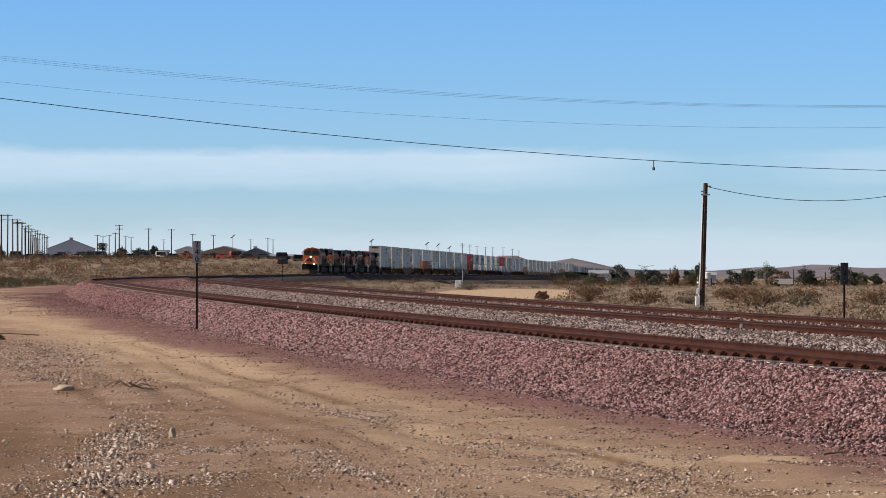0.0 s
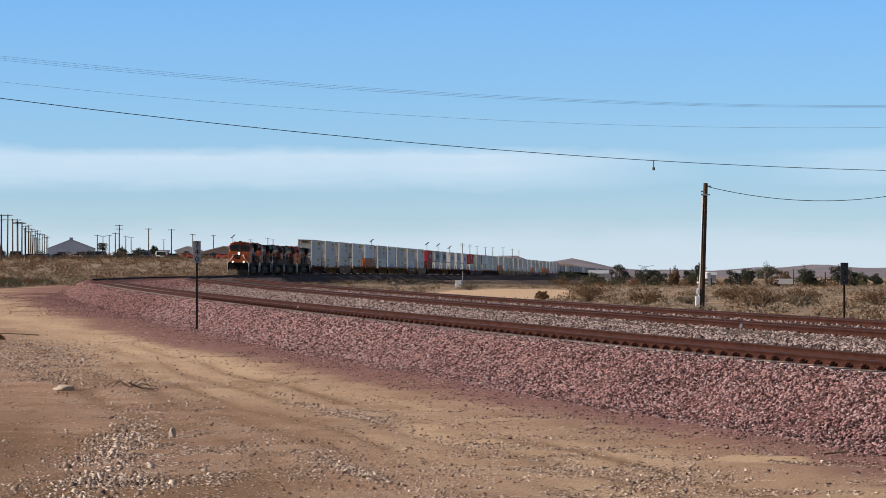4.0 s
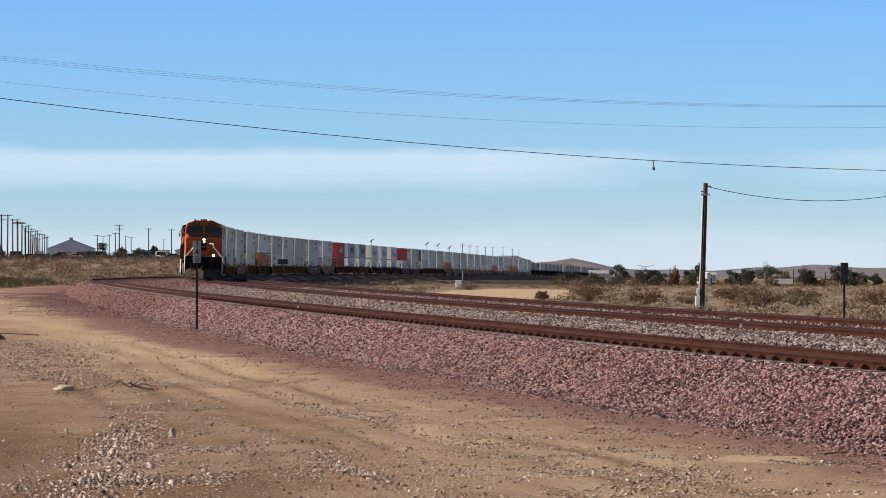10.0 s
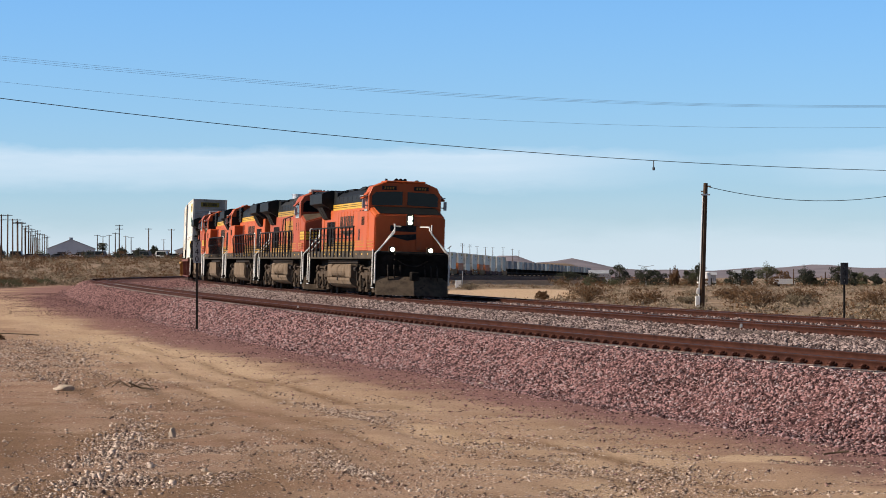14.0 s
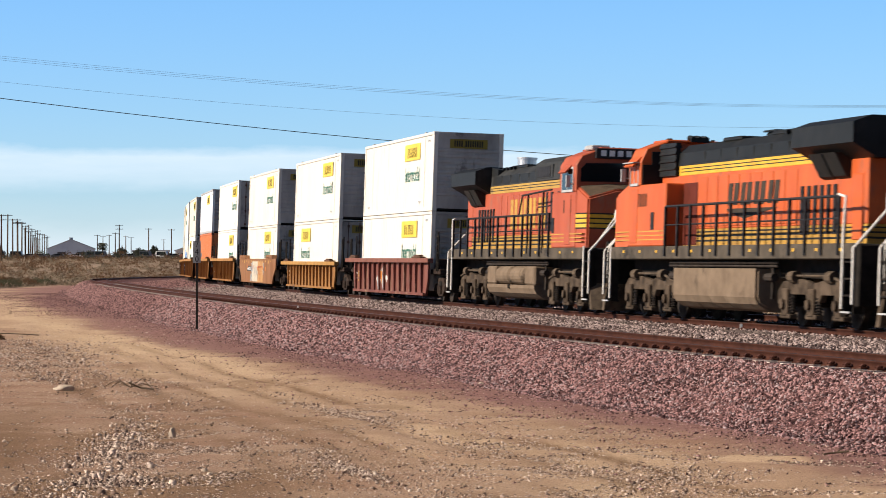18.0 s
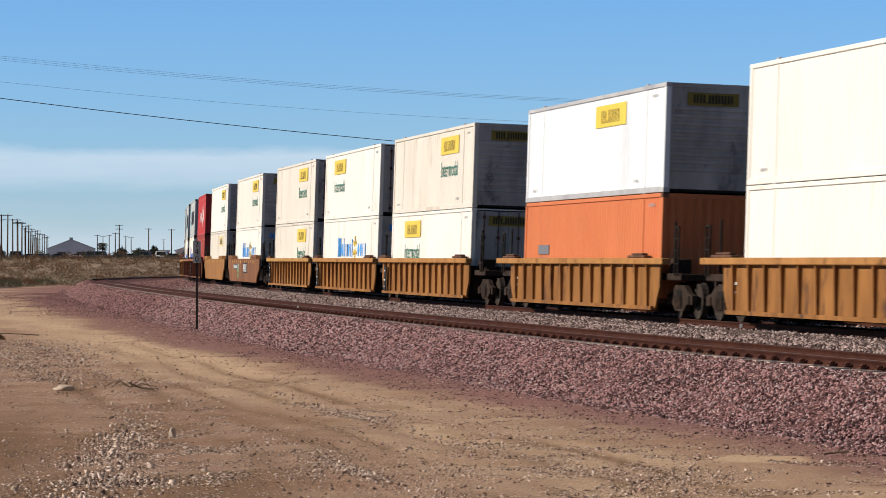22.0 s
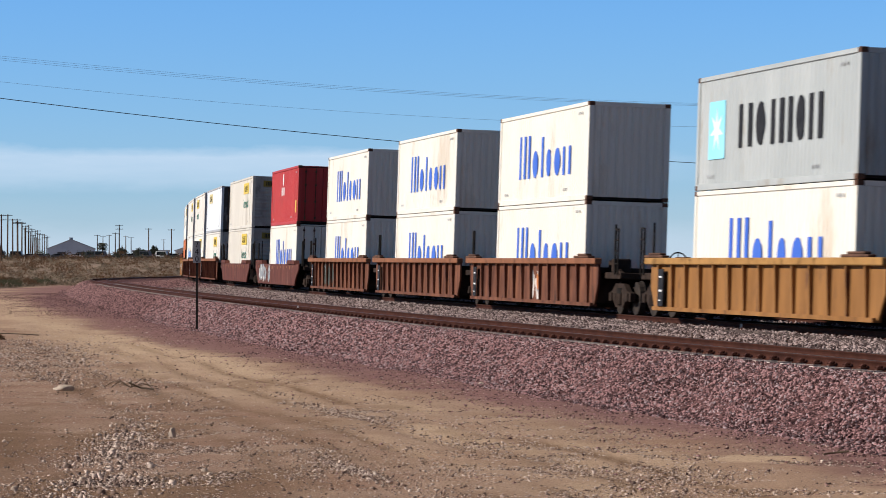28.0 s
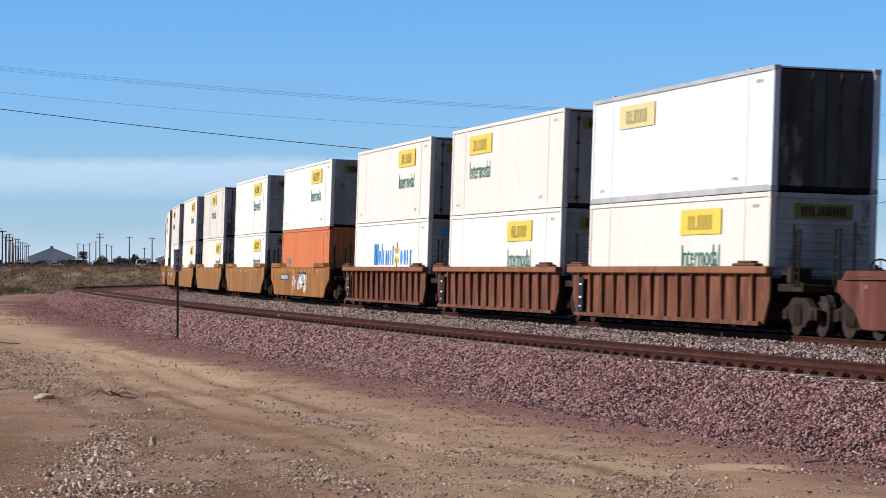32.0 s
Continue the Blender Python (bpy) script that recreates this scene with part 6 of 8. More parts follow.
loco_specs = [
    (516.2, dict(label="orange and black diesel locomotive with lit headlights leading the train", lights=True, tanks=True, lead=True), False),
    (538.6, dict(label="faded orange diesel locomotive with yellow nose stripes", new_image=False, tanks=True), False),
    (561.0, dict(label="orange diesel locomotive running with its cab to the rear"), True),
    (583.3, dict(label="dusty orange diesel locomotive coupled cab to the rear"), True),
    (605.7, dict(label="faded red-orange diesel locomotive with tan air tanks", new_image=False, tanks=True), False),
]
for S, kw, rev in loco_specs:
    CONSIST.append((locomotive(**kw), S, 6.8, 0.0, rev))

WELLS = {
    "rib_maroon": ("ribbed", "well_maroon", "maroon ribbed well car with faded spray paint"),
    "rib_orange": ("ribbed", "well_orange", "rusty orange ribbed well car"),
    "rib_yellow": ("ribbed", "well_yellow", "ochre ribbed well car with rust streaks"),
    "rib_brown": ("ribbed", "well_brown", "red-brown ribbed well car"),
    "plain_orange": ("smooth", "well_orange", "smooth-sided rusty orange well car with lettering panels"),
    "plain_faded": ("smooth", "well_faded", "smooth-sided orange-brown well car with wide cream spray paint"),
    "plain_rust": ("smooth", "well_rust", "smooth-sided rust-brown well car with dark lettering panels"),
    "plain_yellow": ("smooth", "well_yellow", "smooth-sided ochre well car"),
    "plain_brown": ("smooth", "well_wine", "smooth-sided dark wine-red well car"),
}
J, JF, N40 = "yellow", "faded", "navy_word"
# well, position in its set (s single, a first, b middle, c last), container front S, length, upper (paint, logo, place, end), lower
CARS = [
    ("rib_maroon", "s", 620.75, 53, ("box_cream", J, 0.285, "ribs"), ("box_cream", J, 0.3, "ribs")),
    ("rib_yellow", "s", 644.1, 53, ("box_cream", J, 0.27, "ribs"), ("box_cream", J, 0.72, "doors")),
    ("plain_faded", "s", 668.0, 53, ("box_cream", J, 0.28, "ribs"), ("box_cream", J, 0.31, "ribs")),
    ("rib_orange", "s", 691.75, 53, ("box_white", J, 0.2, "doors"), ("box_white", J, 0.3, "ribs")),
    ("rib_orange", "s", 715.2, 53, ("box_blue", "yellow_only", 0.36, "ribs"), ("box_orange", "small_mark", 0.3, "corr")),
    ("rib_orange", "a", 739.8, 53, ("box_grey", J, 0.28, "ribs"), ("box_white", J, 0.72, "doors")),
    ("rib_orange", "b", 759.4, 53, ("box_white", J, 0.72, "doors"), ("box_white", "blue_word", 0.5, "ribs")),
    ("rib_yellow", "c", 779.2, 53, ("box_grey", J, 0.3, "doors"), ("box_grey", J, 0.3, "ribs")),
    ("plain_rust", "s", 802.9, 53, ("box_cream", J, 0.28, "ribs"), ("box_white", "blue_word", 0.5, "ribs")),
    ("plain_yellow", "s", 826.6, 53, ("box_white", J, 0.28, "ribs"), ("box_grey", JF, 0.34, "doors")),
    ("rib_brown", "a", 852.3, 40, ("box_red", "red_word", 0, "corr"), ("box_dkred", "small_mark", 0, "doors")),
    ("rib_brown", "b", 871.3, 40, ("box_pale", "star", 0, "corr"), ("box_bright", N40, 0, "corr")),
    ("rib_yellow", "c", 891.2, 40, ("box_pale", "star", 0, "corr"), ("box_bright", N40, 0, "corr")),
    ("rib_brown", "a", 914.6, 40, ("box_bright", N40, 0, "corr"), ("box_bright", N40, 0, "corr")),
    ("rib_brown", "b", 934.2, 40, ("box_bright", N40, 0, "corr"), ("box_bright", N40, 0, "corr")),
    ("rib_brown", "c", 954.0, 40, ("box_bright", N40, 0, "corr"), ("box_bright", N40, 0, "corr")),
    ("plain_brown", "s", 977.4, 40, ("box_red", "emblem", 0, "doors"), ("box_bright", N40, 0, "doors")),
    ("plain_brown", "s", 999.6, 53, ("box_grey", J, 0.28, "ribs"), ("box_grey", J, 0.3, "ribs")),
    ("rib_brown", "a", 1023.4, 53, ("box_blue", JF, 0.72, "doors"), ("box_cream", J, 0.34, "ribs")),
    ("rib_brown", "b", 1042.9, 53, ("box_cream", J, 0.72, "doors"), ("box_white", J, 0.34, "ribs")),
    ("rib_brown", "c", 1063.0, 53, ("box_cream", J, 0.3, "doors"), ("box_white", "blue_word", 0.5, "ribs")),
    ("plain_orange", "s", 1086.4, 53, ("box_white", J, 0.3, "ribs"), ("box_orange", "small_mark", 0.3, "corr")),
    ("plain_yellow", "s", 1109.8, 53, ("box_white", J, 0.3, "ribs"), ("box_white", J, 0.26, "ribs")),
    ("plain_yellow", "s", 1133.3, 53, ("box_grey", J, 0.5, "doors"), ("box_cream", J, 0.24, "doors")),
    ("plain_yellow", "s", 1156.8, 53, ("box_cream", J, 0.3, "ribs"), ("box_white", J, 0.3, "ribs")),
]
far_rng = random.Random(5)
S = 1180.3
while S < 1430:
    CARS.append((far_rng.choice(["plain_brown", "plain_yellow", "plain_orange"]), "s", S, 53,
                 (far_rng.choice(["box_white", "box_grey", "box_cream"]), J, far_rng.choice([0.25, 0.3, 0.7]), "ribs"),
                 (far_rng.choice(["box_white", "box_grey", "box_white", "box_orange"]), None, 0.3, "ribs")))
    S += 23.5

BOX_LABEL = {
    "box_bright": "bright white freight container",
    "box_white": "white freight container", "box_cream": "cream-white freight container", "box_grey": "dusty off-white freight container",
    "box_blue": "cool white container", "box_orange": "orange freight container", "box_red": "bright red corrugated container",
    "box_dkred": "dark red corrugated container", "box_pale": "pale grey rust-streaked container",
}
LOGO_LABEL = {"yellow": "with yellow panel", "faded": "with faded yellow panel", "yellow_only": "with yellow panel", "blue_word": "with bright blue bars",
              "navy_word": "with large dark blue bars", "star": "with blue star panel", "red_word": "with white painted bars", "emblem": "with a small white emblem",
              "small_mark": "with small dark marks", None: "with plain sides"}
PROTO = {}


def stock_box(length, spec, where):
    paint, logo, u, end = spec
    h = 2.896 if length == 53 else 2.86
    key = (length, spec, where)
    tail = ", stacked on top" if where == "upper" else ", in a well"
    if key in PROTO:
        return copy_thing(PROTO[key], Matrix())
    c = container(16.15 if length == 53 else 12.19, 2.59 if length == 53 else 2.44, h, paint, BOX_LABEL[paint] + " " + LOGO_LABEL[logo] + tail,
                  logo, u, "ribs" if end == "ribs" else ("doors" if end == "doors" else "corr"), corrugated=(length == 40 or end == "corr"),
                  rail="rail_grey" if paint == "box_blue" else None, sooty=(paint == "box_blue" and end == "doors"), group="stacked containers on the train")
    PROTO[key] = c
    return c


GRAFFITI = {0: ("graffiti_pale", -1.0, 2.6), 8: ("graffiti_green", -2.6, 0.7), 13: ("graffiti_pale", 1.2, 1.6), 15: ("graffiti_dark", -2.6, 3.6), 16: ("graffiti_pale", -4.9, 5.6), 21: ("graffiti_pale", 1.0, 5.0)}
for i, (well, pos, S, length, up, low) in enumerate(CARS):
    style, paint, lab = WELLS[well]
    half = 8.075 if length == 53 else 6.095
    mid = S + half + (0.7 if pos == "s" else 0.2)
    ft, rt = pos in "sa", True
    car = well_car(style, paint, ft, rt, "well cars of the train", lab, low=well == "plain_brown" or i == 1, pack=pos != "s", ends=(pos in "sa", pos in "sc"))
    CONSIST.append((car, mid, 9.9, 0.0, False))
    if i in GRAFFITI:
        gm, gx, gw = GRAFFITI[i]
        rg = random.Random(40 + i)
        y = -1.519 if style == "smooth" else -1.453
        tones = ((gm, 6 + int(gw * 2)), ("graffiti_grey", 6 + int(gw * 5))) if i == 16 else ((gm, 60), ("graffiti_grey", 5)) if i == 15 else ((gm, 5 + int(gw * 3)), ("graffiti_grey", 2 + int(gw)), ("graffiti_rust", int(gw)))
        for layer, (gmat, count) in enumerate(tones):
            bm = bmesh.new()
            for k in range(count):
                a, b, ra, rb = gx + gw * rg.uniform(-0.5, 0.5), rg.uniform(0.5, 1.1), rg.uniform(0.08, 0.3), rg.uniform(0.1, 0.4)
                tilt = rg.uniform(-0.5, 0.5)
                ring = []
                for j in range(9):
                    q = rg.uniform(0.7, 1.15)
                    v = max(0.3, min(1.24 if i == 16 else 1.34, b + q * rb * math.sin(j * 0.698)))
                    ring.append((a + q * ra * math.cos(j * 0.698) + tilt * (v - b), v))
                yy = y - 0.001 - 0.0012 * layer - 0.00005 * k
                bm.faces.new([bm.verts.new((u, yy, v)) for u, v in ring])
            tagged(part("spray_paint", bm, M[gmat], car, "rough patches of spray paint"), kind="stuff")
    if i == 2:
        # large sprayed fields, one over the other: cream, tan, grey-blue, then strokes
        rg = random.Random(77)

        def field(a, b, z0, z1, layer, n=9):
            """An upright sprayed field with ragged edges."""
            bm, yy = bmesh.new(), -1.519 - 0.0012 * layer
            left = [(a + rg.uniform(-0.16, 0.16), z0 + (z1 - z0) * k / n) for k in range(n + 1)]
            right = [(b + rg.uniform(-0.16, 0.16), z0 + (z1 - z0) * k / n) for k in range(n, -1, -1)]
            bm.faces.new([bm.verts.new((u, yy, v)) for u, v in left + right])
            return bm
        for gmat, a, b, z0, z1, layer in (("graffiti_cream", -1.9, 1.4, 0.3, 1.38, 0), ("graffiti_tan", 1.3, 4.4, 0.28, 1.38, 0), ("graffiti_grey", -2.7, -2.0, 0.3, 0.72, 1), ("graffiti_grey", -2.3, -1.6, 0.8, 1.3, 1),
                                           ("graffiti_grey", 4.2, 4.6, 0.7, 1.3, 1)):
            tagged(part("spray_paint", field(a, b, z0, z1, layer), M[gmat], car, "broad field of spray paint"), kind="stuff")
        bm = bmesh.new()
        for k in range(13):
            u, v = rg.uniform(-1.9, 1.1), rg.uniform(0.45, 1.0)
            w, h, lean = rg.uniform(0.05, 0.12), rg.uniform(0.15, 0.36), rg.uniform(-0.25, 0.25)
            bm.faces.new([bm.verts.new((p, -1.523 - 0.00005 * k, q)) for p, q in ((u, v), (u + w, v), (u + w + lean, v + h), (u + lean, v + h))])
        tagged(part("spray_paint", bm, M["graffiti_grey"], car, "grey-blue strokes of spray paint"), kind="stuff")
        bm = bmesh.new()
        for u in (1.75, 2.5, 3.15):
            box(bm, u, u + 0.14, -1.5235, -1.52, 0.66, 1.12)
            box(bm, u - 0.22, u + 0.36, -1.5235, -1.52, 1.05, 1.14)
        tagged(part("spray_paint", bm, M["graffiti_red"], car, "red strokes of spray paint"), kind="stuff")
        bm = bmesh.new()
        for u, v in ((-4.9, 1.0), (-1.5, 0.98), (1.1, 0.92), (4.0, 0.95), (5.6, 0.9)):
            box(bm, u, u + 0.34, -1.525, -1.5238, v, v + 0.2)
        tagged(part("orange_label", bm, M["graffiti_rust"], car, "row of orange labels"), kind="stuff")
    if i == 0:
        o = part("stencil_number", text_mesh("stencil_53", "53", 0.62, M["faded_yellow"]), M["faded_yellow"], car, "faded stencilled number 53")
        o.location, o.rotation_euler = (-6.9, -1.456, 0.62), (math.pi / 2, 0, 0)
    lo = stock_box(length, low, "lower")
    CONSIST.append((lo, S + half, 9.9, 0.38, False))
    hi = stock_box(length, up, "upper")
    CONSIST.append((hi, S + half, 9.9, 0.38 + (2.896 if length == 53 else 2.86) + 0.012, False))


# the far end of the train: long low cars with single trailers
def flat_car():
    c = thing("flat_car", "long dark flat car far down the train", "railcar", "flat cars at the train's tail")
    part("deck", shared("flat_deck", lambda: B(-13.2, 13.2, -1.4, 1.4, 0.8, 1.15, 0.03), M["under"]), M["under"], c)
    def far_truck():
        bm = B(-1.2, 1.2, -1.0, 1.0, 0.35, 0.8)
        for k in (-0.88, 0.88):
            for y in (-0.755, 0.755):
                rod(bm, (k, y - 0.07, 0.46), (k, y + 0.07, 0.46), 0.46, 14)
        return bm
    for x in (-9.9, 9.9):
        o = part("truck", shared("far_truck", far_truck, M["under"]), M["under"], c)
        o.location = (x, 0, 0)
    return c


def rail_trailer(paint):
    c = thing("trailer", "pale road trailer riding on a flat car", "trailer", "trailers at the train's tail")
    part("trailer_body", shared(("trailer_body", paint), lambda: B(-7.9, 7.9, -1.28, 1.28, 1.2, 3.9, 0.04), M[paint]), M[paint], c)
    part("landing_gear", shared("landing_gear", lambda: box(B(4.0, 4.3, -0.9, 0.9, 0.0, 1.2), -6.0, -5.0, -1.1, 1.1, 0.5, 1.2), M["under"]), M["under"], c)
    for k in (-6.8, -5.4):
        o = part("wheel_pair", shared("trailer_wheels", lambda: rod(bmesh.new(), (0, -1.25, 0.5), (0, 1.25, 0.5), 0.5, 14), M["under"]), M["under"], c)
        o.location = (k, 0, 0)
    return c


flat0 = flat_car()
trailers = [rail_trailer("trailer_grey"), rail_trailer("trailer_grey"), rail_trailer("box_pale")]
S, k = 1450.0, 0
while S < 2060:
    f = flat0 if k == 0 else copy_thing(flat0, Matrix())
    CONSIST.append((f, S, 9.9, 0.0, False))
    t = trailers[k % 3] if k < 3 else copy_thing(trailers[(k * k + k // 2) % 3], Matrix())
    CONSIST.append((t, S, 9.9, 1.15, False))
    S, k = S + 27.2, k + 1


def stand(S, spread, z, rev, t):
    """The pose at t seconds of a unit whose middle starts at S."""
    s = S - run(t)
    a, b = np.array(line_at(s - spread)), np.array(line_at(s + spread))
    fwd = Vector(a - b).normalized()
    left = Vector((0, 0, 1)).cross(fwd).normalized()
    up = fwd.cross(left)
    mid = Vector((a + b) / 2)
    m = Matrix((fwd, left, up)).transposed().to_4x4()
    m.translation = mid
    bank = -math.degrees(BANK) * float(smooth(620, 480, s))
    m = m @ pose(0, 0, 0, bank, 0, 0) @ pose(0, 0, z, 0, 0, 180 if rev else 0)
    return m


def motions():
    for ob, S, spread, z, rev in CONSIST:
        step = 0.5 if S < 1200 else 1.0
        n = int(32.0 / step)
        walk(ob, [(i * step, stand(S, spread, z, rev, i * step)) for i in range(n + 1)])


# ---- line-side posts, poles, wires ----
def sign_post(x, y, top, plate_h, plate_w, plate_mat, label, text="", base=None, face=0.0):
    g = base if base is not None else ground_at(x, y) - 0.05
    t = thing("sign_post", label, "sign")
    t.location = (x, y, g)
    t.rotation_euler = (0, 0, face)
    h = top - g
    part("post", B(-0.045, 0.045, -0.03, 0.03, -0.3, h - 0.05, 0.006), M["post_black"], t, "dark steel post")
    part("plate", B(-plate_w / 2, plate_w / 2, -0.05, -0.035, h - plate_h, h, 0.005), M[plate_mat], t)
    for i, ch in enumerate(text):
        o = part("numeral", text_mesh("numeral_" + ch, ch, plate_h / len(text) * 1.15, M["ink"]), M["ink"], t)
        o.location = (0, -0.055, h - plate_h * (i + 0.86) / len(text))
        o.rotation_euler = (math.pi / 2, 0, 0)
    for z in (h - plate_h * 0.8, h - plate_h * 0.2):
        part("bolt", rod(bmesh.new(), (0, -0.07, z), (0, -0.03, z), 0.015, 6), M["galv"], t)
    return t


sign_post(-10.4, 131.0, 2.52, 0.93, 0.33, "sign_grey", "grey numbered plate on a dark steel post by the ballast", "740", base=-1.2)
sign_post(16.96, 131.0, 1.6, 0.93, 0.33, "sign_dark", "dark numbered plate on a steel post across the tracks", "740")
sign_post(-19.9, 385.0, 2.3, 0.62, 1.25, "sign_dark", "dark plate seen from behind on a thin post")


def wood_pole(x, y, h, label, group="", arms=1, lean=0.0, r=0.19, arm_turn=0.0, lamp=False):
    g = ground_at(x, y)
    t = thing("utility_pole", label, "utility pole", group)
    t.location = (x, y, g)
    t.rotation_euler = (0, lean, arm_turn)
    part("pole", rod(bmesh.new(), (0, 0, -0.5), (0, 0, h), r * 1.25, 10, r * 0.85), M["wood_pole"], t, "weathered wooden pole")
    for i in range(arms):
        z = h - 0.35 - i * 1.1
        part("crossarm", B(-1.25, 1.25, -0.07, 0.07, z - 0.07, z + 0.07, 0.01), M["wood_pole"], t)
        for k in (-1.1, -0.55, 0.55, 1.1):
            part("insulator", rod(bmesh.new(), (k, 0, z + 0.07), (k, 0, z + 0.27), 0.06, 6, 0.04), M["galv"], t)
    if lamp:
        part("solar_panel", prism(bmesh.new(), [(-0.8, h - 0.4), (0.8, h + 0.9), (0.85, h + 0.82), (-0.75, h - 0.48)], "y", -0.8, 0.8), M["door_dark"], t, "tilted dark solar panel")
    return t


# a long line of poles running away beside the yard
for i in range(15):
    q = i / 14
    wood_pole(-113 - 82 * q, 793 + 737 * q, 12.0 + 0.5 * math.sin(i * 2.3), "tall wooden utility pole with a crossarm in a long row", "poles in the yard row", 1 + (i % 3 == 0), 0.01 * math.sin(i * 1.7), arm_turn=0.15)
for i in range(9):
    q = i / 8
    wood_pole(-118 - 78 * q, 860 + 640 * q, 10.6 + 0.5 * math.sin(i * 1.9), "wooden utility pole with a crossarm in a long row", "poles in the yard row", 1, 0.015 * math.sin(i * 2.7), arm_turn=0.25)
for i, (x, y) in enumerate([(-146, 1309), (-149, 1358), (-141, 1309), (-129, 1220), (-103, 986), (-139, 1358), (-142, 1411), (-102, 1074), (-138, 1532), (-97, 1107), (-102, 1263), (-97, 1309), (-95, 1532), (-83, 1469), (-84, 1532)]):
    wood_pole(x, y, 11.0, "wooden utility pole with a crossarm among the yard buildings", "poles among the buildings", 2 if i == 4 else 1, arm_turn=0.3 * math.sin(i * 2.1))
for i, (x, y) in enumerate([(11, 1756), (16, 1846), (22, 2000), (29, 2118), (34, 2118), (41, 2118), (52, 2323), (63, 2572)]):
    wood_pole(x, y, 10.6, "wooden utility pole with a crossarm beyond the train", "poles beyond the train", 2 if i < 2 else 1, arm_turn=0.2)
for x, y, h in ((-78.0, 1150.0, 8.6), (-29.0, 1260.0, 8.0), (-7.0, 1350.0, 7.6), (-2.2, 1380.0, 7.6), (3.0, 1430.0, 7.0)):
    wood_pole(x, y, h, "thin lamp post with a tilted solar panel", "solar lamp posts", 0, r=0.09, lamp=True, arm_turn=0.4)

# the single stout pole across the line, with its conduit and meter box
bare = wood_pole(16.83, 202.0, 8.35, "stout dark wooden pole with white conduit and meter box", arms=0, r=0.17, lean=0.035)
part("conduit", pipe(bmesh.new(), [(-0.2, -0.1, 0.2), (-0.2, -0.1, 1.6), (-0.16, -0.14, 2.6), (-0.17, -0.12, 7.6)], 0.035), M["white_paint"], bare, "white painted conduit")
part("meter_box", B(-0.42, -0.12, -0.3, -0.12, 0.25, 1.0, 0.03), M["white_paint"], bare, "white meter box")
part("meter_box", B(-0.36, -0.16, -0.28, -0.12, 1.1, 1.5, 0.03), M["white_paint"], bare)
part("insulator", rod(bmesh.new(), (0.15, 0, 8.15), (0.35, 0, 8.15), 0.05, 8), M["galv"], bare)
part("insulator", rod(bmesh.new(), (-0.3, 0, 7.8), (-0.15, 0, 7.8), 0.05, 8), M["galv"], bare)
part("bracket", B(-0.3, 0.3, -0.2, -0.12, 7.55, 7.65), M["galv"], bare)


def wire(label, p, q, sag, r, material, n=40):
    """A hanging cable from p to q."""
    p, q = Vector(p), Vector(q)
    t = np.linspace(0, 1, n)
    pts = [p.lerp(q, a) - Vector((0, 0, sag * 4 * a * (1 - a))) for a in t]
    bm = bmesh.new()
    rings = []
    side = (q - p).normalized().cross(Vector((0, 0, 1))).normalized()
    for c in pts:
        rings.append([bm.verts.new(c + (side * math.cos(a) + Vector((0, 0, 1)) * math.sin(a)) * r) for a in (0.0, 1.571, 3.142, 4.712)])
    for a, b in zip(rings[:-1], rings[1:]):
        for i in range(4):
            bm.faces.new((a[i], a[(i + 1) % 4], b[(i + 1) % 4], b[i]))
    ob = part("overhead_wire", bm, material)
    return tagged(ob, label, "wire", "overhead wires")


main_wire = wire("dark overhead cable strung high across the line", (-52.3, 234.0, 16.65), (63.8, 346.0, 11.95), 2.02, 0.03, M["wire"])
drop = part("cable_clamp", rod(bmesh.new(), (20.7, 304.4, 11.0), (20.7, 304.4, 11.82), 0.05, 8), M["wire"], main_wire)
part("cable_weight", rod(bmesh.new(), (20.7, 304.4, 10.85), (20.7, 304.4, 11.15), 0.13, 8), M["wire"], main_wire, "small dark hanging weight")
for k in range(3):
    wire("thin grey transmission wire far overhead", (-74.0, 384.0, 29.6 - 0.27 * k), (86.0, 496.0, 27.3 - 0.12 * k), 2.71, 0.013, M["far_wire"])
wire("thin grey wire far overhead", (-74.0, 384.0, 26.41), (86.0, 496.0, 23.97), 2.95, 0.014, M["far_wire"])
wire("thin cable strung from the stout pole", (17.35, 202.0, 6.6), (44.0, 222.0, 10.7), 2.38, 0.02, M["wire"])


# supports of the wires beyond the view
wood_pole(-52.3, 234.0, 16.75 - ground_at(-52.3, 234.0), "tall wooden pole carrying the overhead cable", "cable poles", 0, r=0.2)
wood_pole(63.8, 346.0, 12.05 - ground_at(63.8, 346.0), "wooden pole carrying the overhead cable", "cable poles", 0, r=0.2)
wood_pole(44.0, 222.0, 10.8 - ground_at(44.0, 222.0), "wooden pole carrying a thin cable", "cable poles", 0, r=0.17)
wood_pole(-74.0, 384.0, 30.1 - ground_at(-74.0, 384.0), "very tall pole carrying transmission wires", "transmission poles", 2, r=0.3)
wood_pole(86.0, 496.0, 27.8 - ground_at(86.0, 496.0), "very tall pole carrying transmission wires", "transmission poles", 2, r=0.3)


